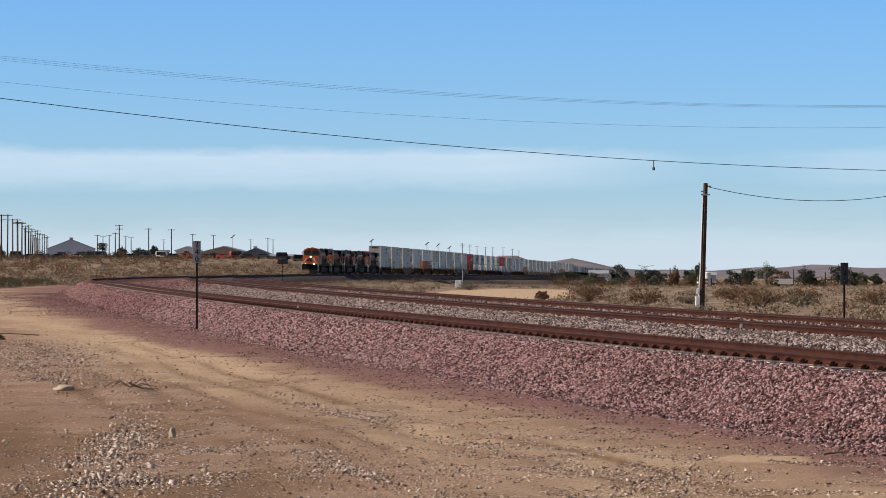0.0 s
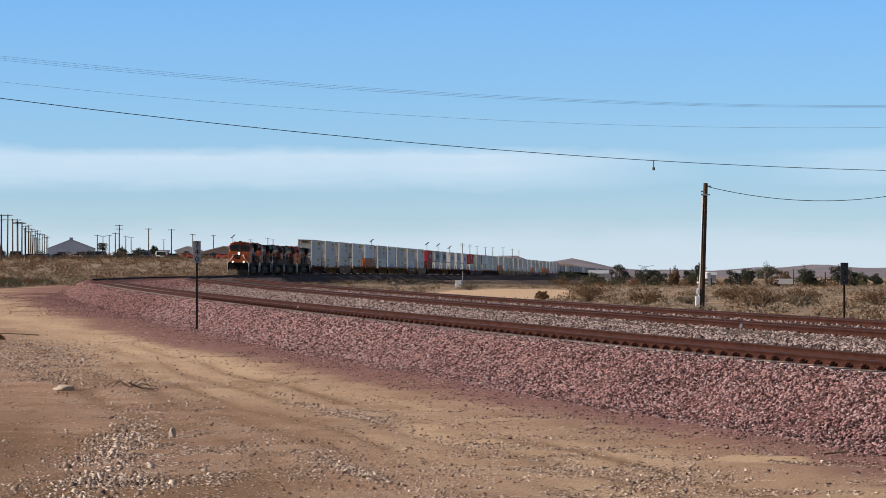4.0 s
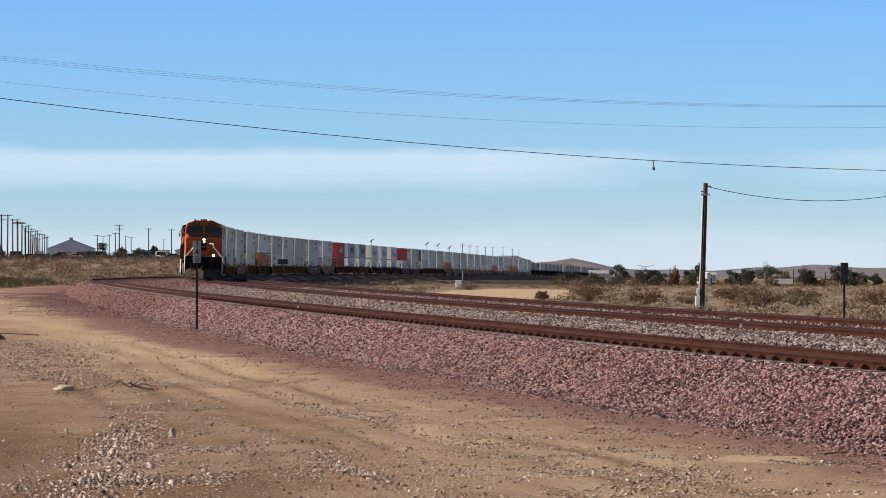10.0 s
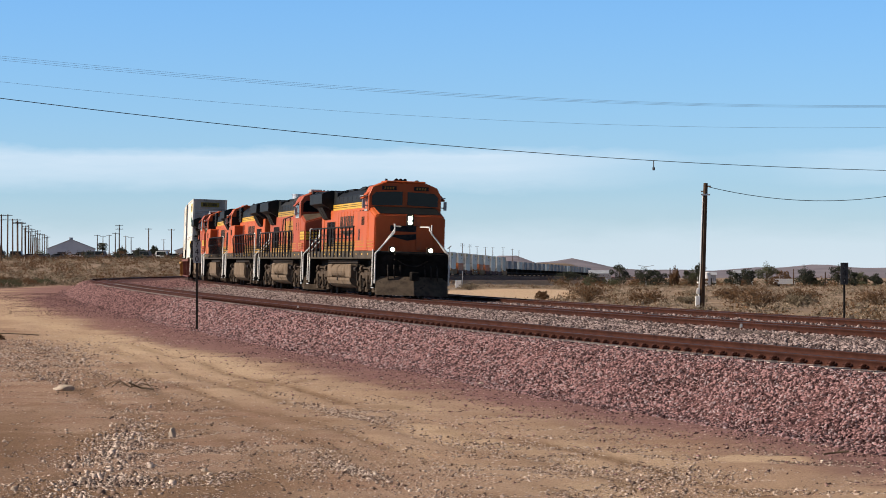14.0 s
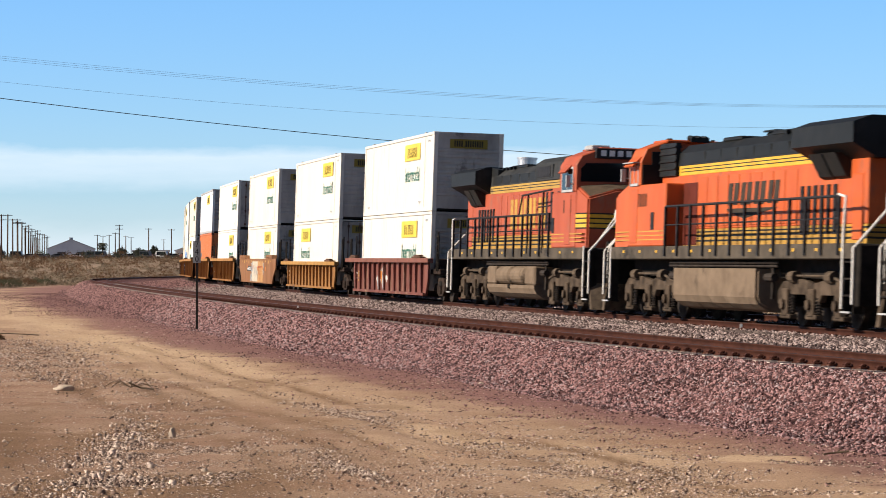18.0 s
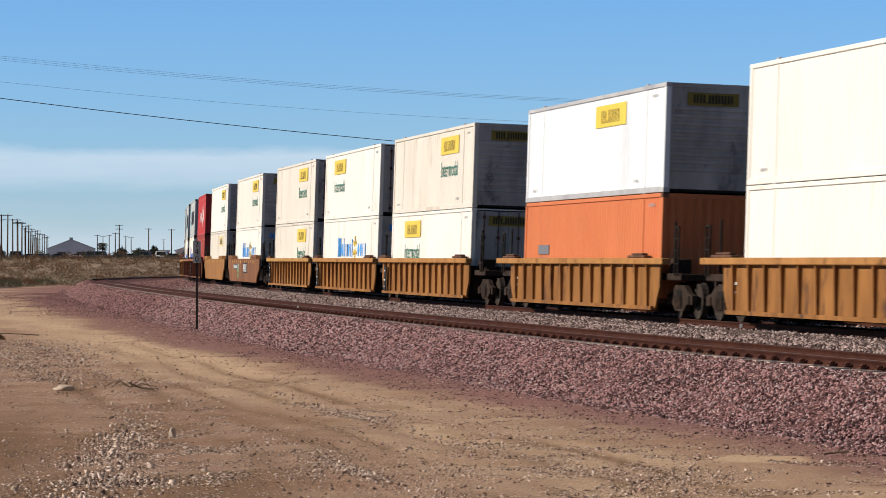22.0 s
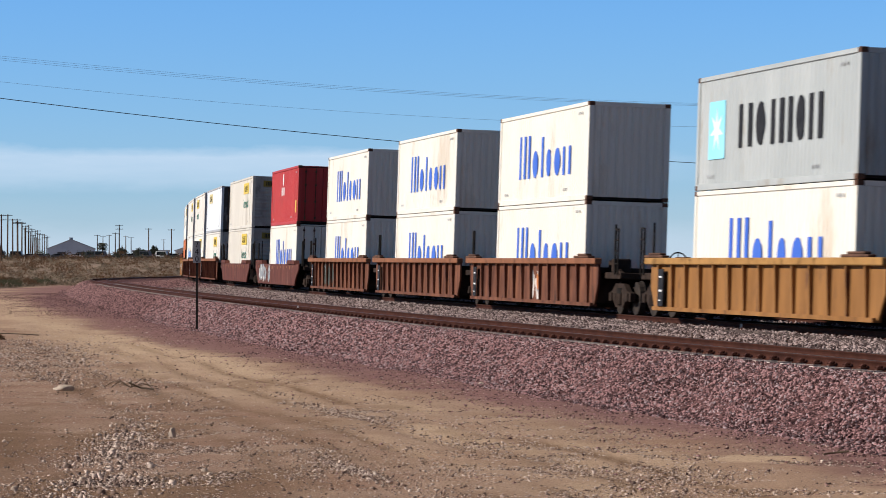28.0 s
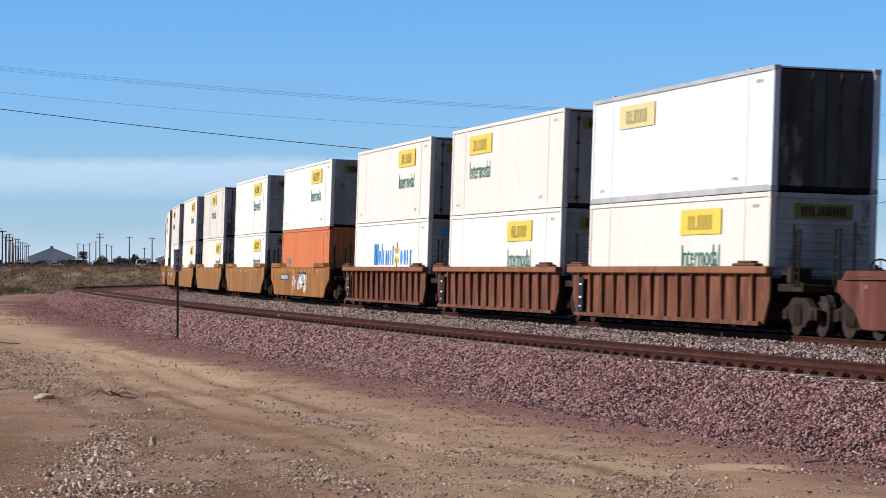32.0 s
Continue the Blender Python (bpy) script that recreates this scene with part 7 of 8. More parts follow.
# ---- buildings beyond the field ----
def shed(x, y, w, depth, eave, peak, wall, roof, label, turn=0.0, doors=2, vent=False, ridge_x=False):
    """A gabled building: walls, roof sheets, doors, windows. ridge_x: the ridge runs across the gable's face."""
    g = ground_at(x, y) - 0.3
    t = thing("warehouse", label, "building")
    t.location, t.rotation_euler = (x, y, g), (0, 0, turn)
    e, p = eave - g, peak - g
    hw = w / 2
    if ridge_x:
        part("wall", prism(bmesh.new(), [(0, 0), (depth, 0), (depth, e), (depth / 2, p), (0, e)], "x", -hw, hw), M[wall], t)
        for a, b in (((-0.4, e - 0.1), (depth / 2, p + 0.1)), ((depth + 0.4, e - 0.1), (depth / 2, p + 0.1))):
            part("roof", prism(bmesh.new(), [a, b, (b[0], b[1] + 0.15), (a[0], a[1] + 0.15)], "x", -hw - 0.4, hw + 0.4), M[roof], t)
    else:
        part("wall", prism(bmesh.new(), [(-hw, 0), (hw, 0), (hw, e), (0, p), (-hw, e)], "y", 0, depth), M[wall], t)
        for sd in (-1, 1):
            part("roof", prism(bmesh.new(), [(sd * (hw + 0.4), e - 0.12), (0, p + 0.06), (0, p + 0.26), (sd * (hw + 0.4), e + 0.1)], "y", -0.4, depth + 0.4), M[roof], t)
    for i in range(doors):
        dx = (i - (doors - 1) / 2) * w / max(doors, 1) * 0.8
        part("door", B(dx - 1.6, dx + 1.6, -0.06, 0.02, 0.3, min(4.2, e * 0.75), 0.02), M["door_dark"], t, "dark roller door")
    if vent:
        part("vent", B(-0.7, 0.7, depth * 0.1, depth * 0.1 + 1.4, p - 0.1, p + 0.9, 0.05), M["roof_grey"], t)
    return t


shed(-144.0, 1200.0, 18.5, 30.0, 8.0, 11.6, "metal_wall", "roof_grey", "pale blue-grey gabled metal warehouse", turn=0.12, vent=True)
shed(-105.5, 1120.0, 13.0, 6.0, 6.5, 7.0, "red_wall", "dark_wall", "long low dull-red shed behind the palms", turn=0.09, doors=0, ridge_x=True)
shed(-100.0, 1210.0, 9.0, 18.0, 7.4, 8.9, "white_wall", "roof_grey", "small white gabled storage building", doors=1)
shed(-83.5, 1180.0, 18.0, 26.0, 6.6, 8.8, "tan_wall", "roof_grey", "tan gabled metal warehouse with roller doors")
shed(-71.0, 1170.0, 10.0, 22.0, 6.0, 8.0, "dark_wall", "dark_wall", "slate grey gabled workshop", vent=True, doors=1)
shed(-61.0, 1160.0, 11.5, 9.0, 5.2, 5.6, "tan_wall", "roof_grey", "low beige flat-roofed building", ridge_x=True)
shed(103.0, 1060.0, 6.0, 8.0, -1.0, -0.2, "white_wall", "roof_grey", "low white house beyond the trees", doors=1, ridge_x=True)
shed(89.5, 1050.0, 6.0, 6.0, -1.6, -0.9, "white_wall", "roof_grey", "small white outbuilding beyond the trees", doors=1, ridge_x=True)
shed(59.0, 1160.0, 8.0, 6.0, -1.4, -0.4, "white_wall", "roof_grey", "small pale house by the road", doors=1, ridge_x=True)

tank = thing("water_tank", "white upright water tank beyond the field", "tank")
tank.location = (87.0, 1020.0, ground_at(87.0, 1020.0))
part("tank_shell", rod(bmesh.new(), (0, 0, -0.2), (0, 0, 4.6), 1.1, 20), M["white_paint"], tank)
part("tank_roof", rod(bmesh.new(), (0, 0, 4.6), (0, 0, 5.0), 1.15, 20, 0.2), M["white_paint"], tank)

semi = thing("trailer", "white box trailer parked by the far road", "trailer")
semi.location = (110.0, 1000.0, ground_at(110.0, 1000.0))
part("trailer_body", B(-3.4, 3.4, -1.2, 1.2, 0.9, 2.6, 0.04), M["white_paint"], semi, "white trailer body")
for x in (-2.6, -1.7, 2.6):
    part("wheel", rod(bmesh.new(), (x, -1.2, 0.45), (x, 1.2, 0.45), 0.45, 12), M["under"], semi)


def parked_car(x, y, paint, label, van=False, turn=0.0):
    t = thing("parked_van" if van else "parked_car", label, "van" if van else "car", "vehicles parked by the yard")
    t.location, t.rotation_euler = (x, y, ground_at(x, y)), (0, 0, turn)
    h = 2.2 if van else 1.45
    prof = [(-2.2, 0.35), (2.2, 0.35), (2.25, 0.85), (1.6, 1.0 if van else 0.92), (1.1, h), (-1.9 if van else -1.2, h), (-2.2, 1.0)]
    part("body", prism(bmesh.new(), prof, "y", -0.85, 0.85), M[paint], t)
    part("window", prism(bmesh.new(), [(-1.7 if van else -1.3, 1.02), (1.35, 1.02), (1.0, h - 0.12), (-1.6 if van else -1.1, h - 0.12)], "y", -0.87, 0.87), M["glass"], t)
    for wx in (-1.4, 1.4):
        part("wheel", rod(bmesh.new(), (wx, -0.86, 0.33), (wx, 0.86, 0.33), 0.33, 12), M["under"], t)
    return t


car_rng = random.Random(11)
for i in range(23):
    x = -140.0 + i * 4.4 + car_rng.uniform(-1.2, 1.2)
    paint = car_rng.choice(["car_dark", "car_dark", "car_dark", "car_white", "car_red"])
    y = 912.0 + car_rng.uniform(-10, 14)
    parked_car(x, y, paint, {"car_dark": "dark car parked beyond the field", "car_white": "white car parked beyond the field", "car_red": "red car parked beyond the field"}[paint], car_rng.random() < 0.4, car_rng.uniform(-0.4, 0.4))

cab = thing("signal_cabinet", "small white signal cabinet beside the far track", "cabinet")
cab.location = (2.6, 520.0, ground_at(2.6, 520.0))
part("cabinet_body", B(-0.5, 0.5, -0.4, 0.4, 0.0, 1.3, 0.03), M["white_paint"], cab)
part("cabinet_door", B(-0.42, 0.42, -0.43, -0.39, 0.1, 1.2, 0.01), M["white_paint"], cab)
part("mast", rod(bmesh.new(), (0.7, 0, -0.3), (0.7, 0, 2.9), 0.05, 8), M["galv"], cab)

lampst = thing("street_lamp", "double-armed grey street lamp by the far road", "street lamp")
lampst.location = (65.5, 1000.0, ground_at(65.5, 1000.0))
part("pole", rod(bmesh.new(), (0, 0, -0.3), (0, 0, 6.6), 0.13, 8, 0.09), M["galv"], lampst)
for sd in (-1, 1):
    part("arm", rod(bmesh.new(), (0, 0, 6.5), (sd * 1.9, 0, 6.8), 0.06, 6), M["galv"], lampst)
    part("lamp_head", B(sd * 2.1 - 0.45, sd * 2.1 + 0.45, -0.2, 0.2, 6.75, 6.92, 0.04), M["galv"], lampst)
for x, y, h in ((74.0, 1010.0, 6.2), (76.5, 1010.0, 6.0), (112.0, 990.0, 5.8), (121.5, 985.0, 4.8)):
    wood_pole(x, y, h, "wooden pole by the far road", "poles by the far road", 0)


# ---- plants ----
def leaf_cloud(rng, centre, radii, n, size, flat=0.0):
    """Small leaf triangles strewn through an uneven ball; more of them towards its skin."""
    d = rng.normal(size=(n, 3))
    d /= np.linalg.norm(d, axis=1)[:, None]
    rr = rng.uniform(0.45, 1.0, n) ** 0.6
    bump = 1 + 0.28 * np.sin(d[:, 0] * 5 + rng.uniform(0, 6)) * np.sin(d[:, 1] * 4 + d[:, 2] * 6 + rng.uniform(0, 6))
    c = np.asarray(centre) + d * (rr * bump)[:, None] * np.asarray(radii)
    a, b = rng.normal(size=(n, 3)), rng.normal(size=(n, 3))
    s = size * rng.uniform(0.5, 1.4, n)[:, None]
    return np.stack([c + a * s, c + b * s, c - (a + b) * s * 0.5], 1).reshape(-1, 3)


def tri_mesh(name, verts, material):
    return mesh_np(name, verts, np.arange(len(verts)).reshape(-1, 3), material)


def tree(x, y, h, w, leaf, label, seed, name="tree", trunk_share=0.12, n=4600, limbs=8):
    rng = np.random.default_rng(seed)
    t = thing(name, label, "tree")
    t.location = (x, y, ground_at(x, y))
    bm = bmesh.new()
    rod(bm, (0, 0, -0.3), (0, 0, h * 0.62), 0.035 * h, 8, 0.016 * h)
    part("trunk", bm, M["bark"], t)
    tips = []
    for i in range(limbs):
        a = i * 2.4 + rng.uniform(0, 1)
        z = h * rng.uniform(trunk_share, 0.6)
        tip = Vector((math.cos(a) * w * rng.uniform(0.25, 0.42), math.sin(a) * w * rng.uniform(0.25, 0.42), z + h * rng.uniform(0.08, 0.25)))
        part("limb", rod(bmesh.new(), (0, 0, z * 0.8), tip, 0.012 * h, 5, 0.005 * h), M["bark"], t)
        tips.append(tip)
    vs = [leaf_cloud(rng, (0, 0, h * 0.5), (w * 0.26, w * 0.24, h * 0.42), n // 3, 0.1)]
    for p in tips:
        vs.append(leaf_cloud(rng, p, (w * rng.uniform(0.13, 0.25), w * rng.uniform(0.13, 0.25), h * rng.uniform(0.07, 0.16)), n // 9, 0.1))
    part("crown", tri_mesh("crown", np.concatenate(vs), M[leaf]), M[leaf], t)
    return t


tree_rng = random.Random(3)
for i, (x, y, h, w, leaf) in enumerate([
    (57.0, 1000, 6.4, 5.6, "leaf_dark"), (64.0, 985, 5.6, 6.0, "leaf_dark"), (69.8, 1010, 5.0, 5.5, "leaf_dark"), (74.8, 1000, 6.0, 3.0, "twig_brown"),
    (80.4, 1000, 5.4, 5.2, "leaf_olive"), (85.9, 1035, 7.6, 3.2, "leaf_dark"), (93.5, 1000, 4.6, 5.0, "leaf_dark"), (97.6, 990, 5.2, 4.6, "leaf_dark"),
    (105.0, 1005, 7.2, 6.8, "leaf_olive"), (111.0, 1020, 5.0, 5.6, "twig_brown"), (116.0, 995, 6.0, 5.4, "leaf_dark"), (119.6, 1010, 5.0, 3.8, "leaf_dark"),
    (126.2, 990, 6.4, 4.6, "leaf_dark"), (131.0, 1000, 5.4, 5.2, "leaf_dark"), (136.5, 1010, 4.4, 5.0, "leaf_olive"), (140.5, 1005, 4.0, 4.2, "leaf_dark"), (146.0, 1000, 5.2, 5.0, "leaf_dark"),
    (51.5, 1080, 4.6, 5.6, "leaf_dark"), (46.5, 1150, 4.4, 8.0, "leaf_dark"),
]):
    tree(x, y, h * 1.22, w * 1.15, leaf, {"leaf_dark": "dark green dense desert pine", "leaf_olive": "olive green loose-crowned tree", "twig_brown": "bare brown leafless tree"}[leaf], 100 + i)
for i, (x, y, h, w) in enumerate([(-114.0, 1100, 5.0, 4.0), (-108.0, 1100, 4.8, 4.6), (-102.0, 1100, 5.4, 3.6), (-143.0, 1000, 5.0, 3.5)]):
    tree(x, y, h, w, "leaf_dark", "dark green tree among the yard buildings", 200 + i)

shrub_rng = random.Random(17)
for i in range(14):
    x = 48.0 + i * 7.1 + shrub_rng.uniform(-2.5, 2.5)
    tree(x, 985 + shrub_rng.uniform(-10, 60), shrub_rng.uniform(2.2, 3.8), shrub_rng.uniform(3.5, 6.0), shrub_rng.choice(["leaf_dark", "leaf_dark", "leaf_olive", "twig_brown"]),
         "low dark shrub in the far tree line", 400 + i, "shrub", 0.05, 1500, 4)

for i in range(14):
    tree(44.0 + i * 7.5 + shrub_rng.uniform(-2, 2), 1060 + shrub_rng.uniform(-20, 60), shrub_rng.uniform(1.8, 3.4), shrub_rng.uniform(4.0, 7.5), shrub_rng.choice(["twig_brown", "twig_brown", "leaf_olive"]),
         "bare grey-brown brush along the far road", 440 + i, "shrub", 0.05, 1100, 3)
for i in range(13):
    tree(-134.0 + i * 5.5 + shrub_rng.uniform(-1.5, 1.5), 930 + shrub_rng.uniform(-30, 40), shrub_rng.uniform(1.4, 2.7), shrub_rng.uniform(2.5, 6.0), shrub_rng.choice(["leaf_dark", "twig_brown", "leaf_dark", "leaf_olive"]),
         "low dark shrub along the yard's edge", 480 + i, "shrub", 0.05, 1100, 3)
for i, (x, y, h, w) in enumerate([(-139.5, 960, 5.5, 5.0)]):
    tree(x, y, h, w, "twig_brown", "bare brown tree by the pole row", 520 + i)

palm = thing("palm_tree", "dark fan palm standing by the warehouse", "palm tree")
palm.location = (-120.0, 1092.0, ground_at(-120.0, 1092.0))
part("trunk", rod(bmesh.new(), (0, 0, -0.3), (0, 0, 4.7), 0.3, 8, 0.22), M["bark"], palm)
for i in range(34):
    a, up = i * 2.4, 1.5 - 0.085 * i
    bm = bmesh.new()
    d = Vector((math.cos(a), math.sin(a), 0))
    sd = Vector((-math.sin(a), math.cos(a), 0))
    p0 = Vector((0, 0, 4.6))
    p1, p2 = p0 + d * 1.2 + Vector((0, 0, up)), p0 + d * 2.1 + Vector((0, 0, up * 0.7 - 0.5))
    for k in range(5):
        w = (k - 2) * 0.26
        q = p1 + sd * w
        vs = [bm.verts.new(p0), bm.verts.new(q + sd * 0.12 + Vector((0, 0, 0.05))), bm.verts.new(p2 + sd * w * 1.6 - Vector((0, 0, abs(w) * 0.5))), bm.verts.new(q - sd * 0.12)]
        bm.faces.new(vs)
    part("frond", bm, M["leaf_dark"], palm)


def bush(x, y, h, w, leaf, label, seed, n=1400):
    """A desert bush: many stems fanning from the root, fine leaves towards their ends."""
    rng = np.random.default_rng(seed)
    t = thing("desert_bush", label, "bush")
    t.location = (x, y, ground_at(x, y) - 0.05)
    bm = bmesh.new()
    vs = []
    for i in range(46):
        a = rng.uniform(0, 6.283)
        out = rng.uniform(0.1, 0.5) ** 0.8 * w
        tip = Vector((math.cos(a) * out, math.sin(a) * out, h * rng.uniform(0.5, 1.0) * (1 - 0.45 * (out / (0.5 * w)) ** 2)))
        midp = tip * 0.5 + Vector((0, 0, h * 0.12))
        rod(bm, (0, 0, 0), midp, 0.014 * h, 3, 0.01 * h)
        rod(bm, midp, tip, 0.01 * h, 3, 0.004 * h)
        vs.append(leaf_cloud(rng, tip * 0.9, (w * 0.075, w * 0.075, h * 0.12), n // 46, 0.035))
        vs.append(leaf_cloud(rng, midp, (w * 0.06, w * 0.06, h * 0.14), n // 80, 0.035))
    vs.append(leaf_cloud(rng, (0, 0, h * 0.36), (w * 0.42, w * 0.42, h * 0.36), n, 0.03))
    tagged(part("stem_base", bm, M["bark"], t), kind="stuff")
    part("foliage", tri_mesh("foliage", np.concatenate(vs), M[leaf]), M[leaf], t)
    return t


for i, (x, y, h, w, leaf) in enumerate([(11.2, 240.0, 2.0, 4.4, "twig_brown"), (14.6, 226.0, 1.6, 3.6, "twig_brown"), (21.8, 214.0, 1.9, 3.8, "twig_brown"), (8.6, 268.0, 1.0, 1.2, "twig_brown"),
                                        (32.5, 232.0, 1.5, 4.0, "twig_brown"), (26.0, 226.0, 1.2, 3.0, "scrub_green"), (18.9, 236.0, 1.0, 2.4, "scrub_green"), (29.0, 250.0, 1.4, 3.4, "twig_brown"),
                                        (3.5, 420.0, 1.3, 3.2, "scrub_green"), (24.5, 262.0, 1.5, 3.6, "twig_brown"), (14.0, 300.0, 1.2, 3.0, "scrub_green")]):
    bush(x, y, h, w, leaf, "brown dry creosote bush" if leaf == "twig_brown" else "grey-green low desert bush", 300 + i)


edge_rng = random.Random(71)
for i in range(11):
    y = 362.0 + 8.0 * i + edge_rng.uniform(-4, 4)
    s = float(np.interp(y, TY, SG))
    x = float(np.interp(s, SG, TX) - near_lat(s)) - 12.5 - edge_rng.uniform(0, 9)
    leaf = edge_rng.choice(["twig_brown", "scrub_green", "leaf_olive"])
    bush(x, y, edge_rng.uniform(1.0, 1.7), edge_rng.uniform(3.2, 5.6), leaf, "dark spreading desert bush at the field's edge", 340 + i, 2600)


def scrub(name, label, n, seed, area, leaf, h, w, blades):
    """Low desert scrub, too many plants to count: one mesh."""
    rng = np.random.default_rng(seed)
    x, y = area(rng, n)
    z = ground_z(x, y)
    k = blades
    size = rng.uniform(0.4, 1.3, n) ** 1.3
    d = rng.normal(size=(n, k, 3))
    d /= np.linalg.norm(d, axis=2)[:, :, None]
    d[:, :, 2] = np.abs(d[:, :, 2])
    r = rng.uniform(0.3, 1.0, (n, k)) ** 0.5 * (0.8 + 0.4 * np.sin(d[:, :, 0] * 4 + rng.uniform(0, 6, (n, 1))))
    c = np.stack([x, y, z], -1)[:, None, :] + d * (r * size[:, None])[:, :, None] * np.array([w * 0.5, w * 0.5, h])
    a, b = rng.normal(size=(n, k, 3)), rng.normal(size=(n, k, 3))
    q = (0.026 * w * size[:, None] * rng.uniform(0.6, 1.4, (n, k)) * math.sqrt(84 / k))[:, :, None]
    vs = np.stack([c + a * q, c + b * q, c - (a + b) * q * 0.5], 2).reshape(-1, 3)
    ob = new(name, tri_mesh(name, vs, M[leaf]))
    return tagged(ob, label, "scrub", kind="stuff")


def left_front(rng, n):
    y = rng.uniform(345.0, 560.0, n)
    s = np.interp(y, TY, SG)
    x = np.interp(s, SG, TX) - near_lat(s) - 11.5 - rng.uniform(0, 1, n) ** 1.2 * 50.0
    return x, y


def left_area(rng, n):
    y = 540.0 * (1.67 ** rng.uniform(0, 1, n))
    s = np.interp(y, TY, SG)
    edge = np.interp(s, SG, TX) - near_lat(s) - 15.0
    x = edge - rng.uniform(0, 1, n) ** 1.3 * 95.0
    return x, y


def gap_area(rng, n):
    y = rng.uniform(430.0, 900.0, n)
    s = np.interp(y, TY, SG)
    x = np.interp(s, SG, TX) - near_lat(s) - 5.0 - rng.uniform(0, 1, n) * 30.0
    return x, y


def right_area(rng, n):
    y = 105.0 * (9.0 ** rng.uniform(0, 1, n))
    s = np.interp(y, TY, SG)
    edge = np.interp(s, SG, TX) + 12.0
    x = edge + rng.uniform(0, 1, n) * (y * 0.155 + 5.0 - edge)
    keep = ((x - 8.0 - (y - 360) * 0.03) / 10.0) ** 2 + ((y - 365.0) / 130.0) ** 2 > 0.95
    return x[keep], y[keep]


def edge_area(rng, n):
    """Along the foot of the far bed, where the train's shadow ends."""
    s = rng.uniform(200.0, 640.0, n)
    x, y, _ = line_at(s, -9.5 - rng.exponential(2.2, n), 0.0)
    return x, y


def scrub_set(area, n, seed, labels, small=1.0, shares=(0.5, 0.3, 0.2), fine=1):
    for i, (leaf, h, w, share, blades) in enumerate((("scrub", 0.6, 2.0, 0.5, 66), ("scrub_green", 0.62, 2.3, 0.3, 72), ("twig_brown", 0.8, 2.4, 0.2, 80))):
        rng = np.random.default_rng(seed + i)
        x, y = area(rng, int(n * shares[i]))
        scrub("desert_scrub", labels[i], len(x), seed + 10 + i, lambda r, m: (x, y), leaf, h * small, w * small, int(blades * fine))


def yard_edge(rng, n):
    """Brush before the yard's parked cars."""
    return rng.uniform(-150.0, -58.0, n), rng.uniform(880.0, 925.0, n)


def road_edge(rng, n):
    """Bare brush among the far tree line."""
    return rng.uniform(38.0, 165.0, n), rng.uniform(1030.0, 1130.0, n)


scrub("far_brush", "dark brown brush along the yard's edge", 120, 801, yard_edge, "twig_brown", 1.5, 5.0, 130)
scrub("far_brush", "dark green brush along the yard's edge", 45, 802, yard_edge, "leaf_dark", 1.7, 5.0, 130)
scrub("far_brush", "bare grey-brown brush among the far trees", 150, 803, road_edge, "twig_brown", 3.0, 7.0, 150)
scrub("far_brush", "olive brush among the far trees", 60, 804, road_edge, "leaf_olive", 2.6, 6.0, 150)
SCRUB_LABELS = ("low dry tan desert scrub across the field", "grey-green desert scrub across the field", "brown dry brush across the field")
scrub_set(left_area, 2400, 500, SCRUB_LABELS, shares=(0.06, 0.3, 0.64))
scrub_set(left_front, 1200, 660, SCRUB_LABELS, shares=(0.55, 0.33, 0.12))
scrub_set(gap_area, 900, 540, SCRUB_LABELS, shares=(0.25, 0.42, 0.33))
scrub_set(right_area, 3200, 580, SCRUB_LABELS, 0.72, (0.5, 0.28, 0.22), 2.1)
scrub_set(edge_area, 700, 620, SCRUB_LABELS, 0.8, (0.6, 0.3, 0.1), 1.2)


# ---- distant hills ----
def hills():
    x = np.arange(-1200.0, 1500.0, 25.0)
    rows = []
    base = -12.0
    prof = -7.0 + 1.2 * vnoise(x / 60, x * 0 + 3.0, 21)
    for c, h, w in ((86, 22, 34), (173, 15.5, 36), (125, 4, 50), (225, 6, 40), (330, 3.5, 60), (426, 6.5, 34), (510, 10.0, 46), (600, 4, 60), (760, 8, 120), (-300, 6, 200)):
        prof = prof + h * np.exp(-((x - c) / w) ** 2)
    for k, (y, f) in enumerate(((3500, -0.2), (3750, 0.45), (4000, 0.8), (4200, 1.0), (4600, 0.7))):
        z = base + (prof - base) * f + (0.9 * vnoise(x / 30 + 9 * k, x * 0 + k, 23) if 0 < k < 3 else 0)
        rows.append(np.stack([x, np.full_like(x, y), z], -1))
    v = np.concatenate(rows)
    n = len(x)
    idx = np.arange(len(rows) * n).reshape(len(rows), n)
    f = np.stack([idx[:-1, :-1], idx[:-1, 1:], idx[1:, 1:], idx[1:, :-1]], -1).reshape(-1, 4)
    tagged(new("backdrop_hills", mesh_np("hills", v, f, M["hill"], True)), "low hazy brown hills on the horizon", "hills", kind="structure")


hills()


# ---- stones ----
OCT_V = np.array([(1, 0, 0), (-1, 0, 0), (0, 1, 0), (0, -1, 0), (0, 0, 1), (0, 0, -1)], float)
OCT_F = np.array([(0, 2, 4), (2, 1, 4), (1, 3, 4), (3, 0, 4), (2, 0, 5), (1, 2, 5), (3, 1, 5), (0, 3, 5)])


TET_V = np.array([(0.95, 0, -0.35), (-0.5, 0.85, -0.35), (-0.5, -0.85, -0.35), (0, 0, 1.0)], float)
TET_F = np.array([(0, 1, 3), (1, 2, 3), (2, 0, 3), (0, 2, 1)])


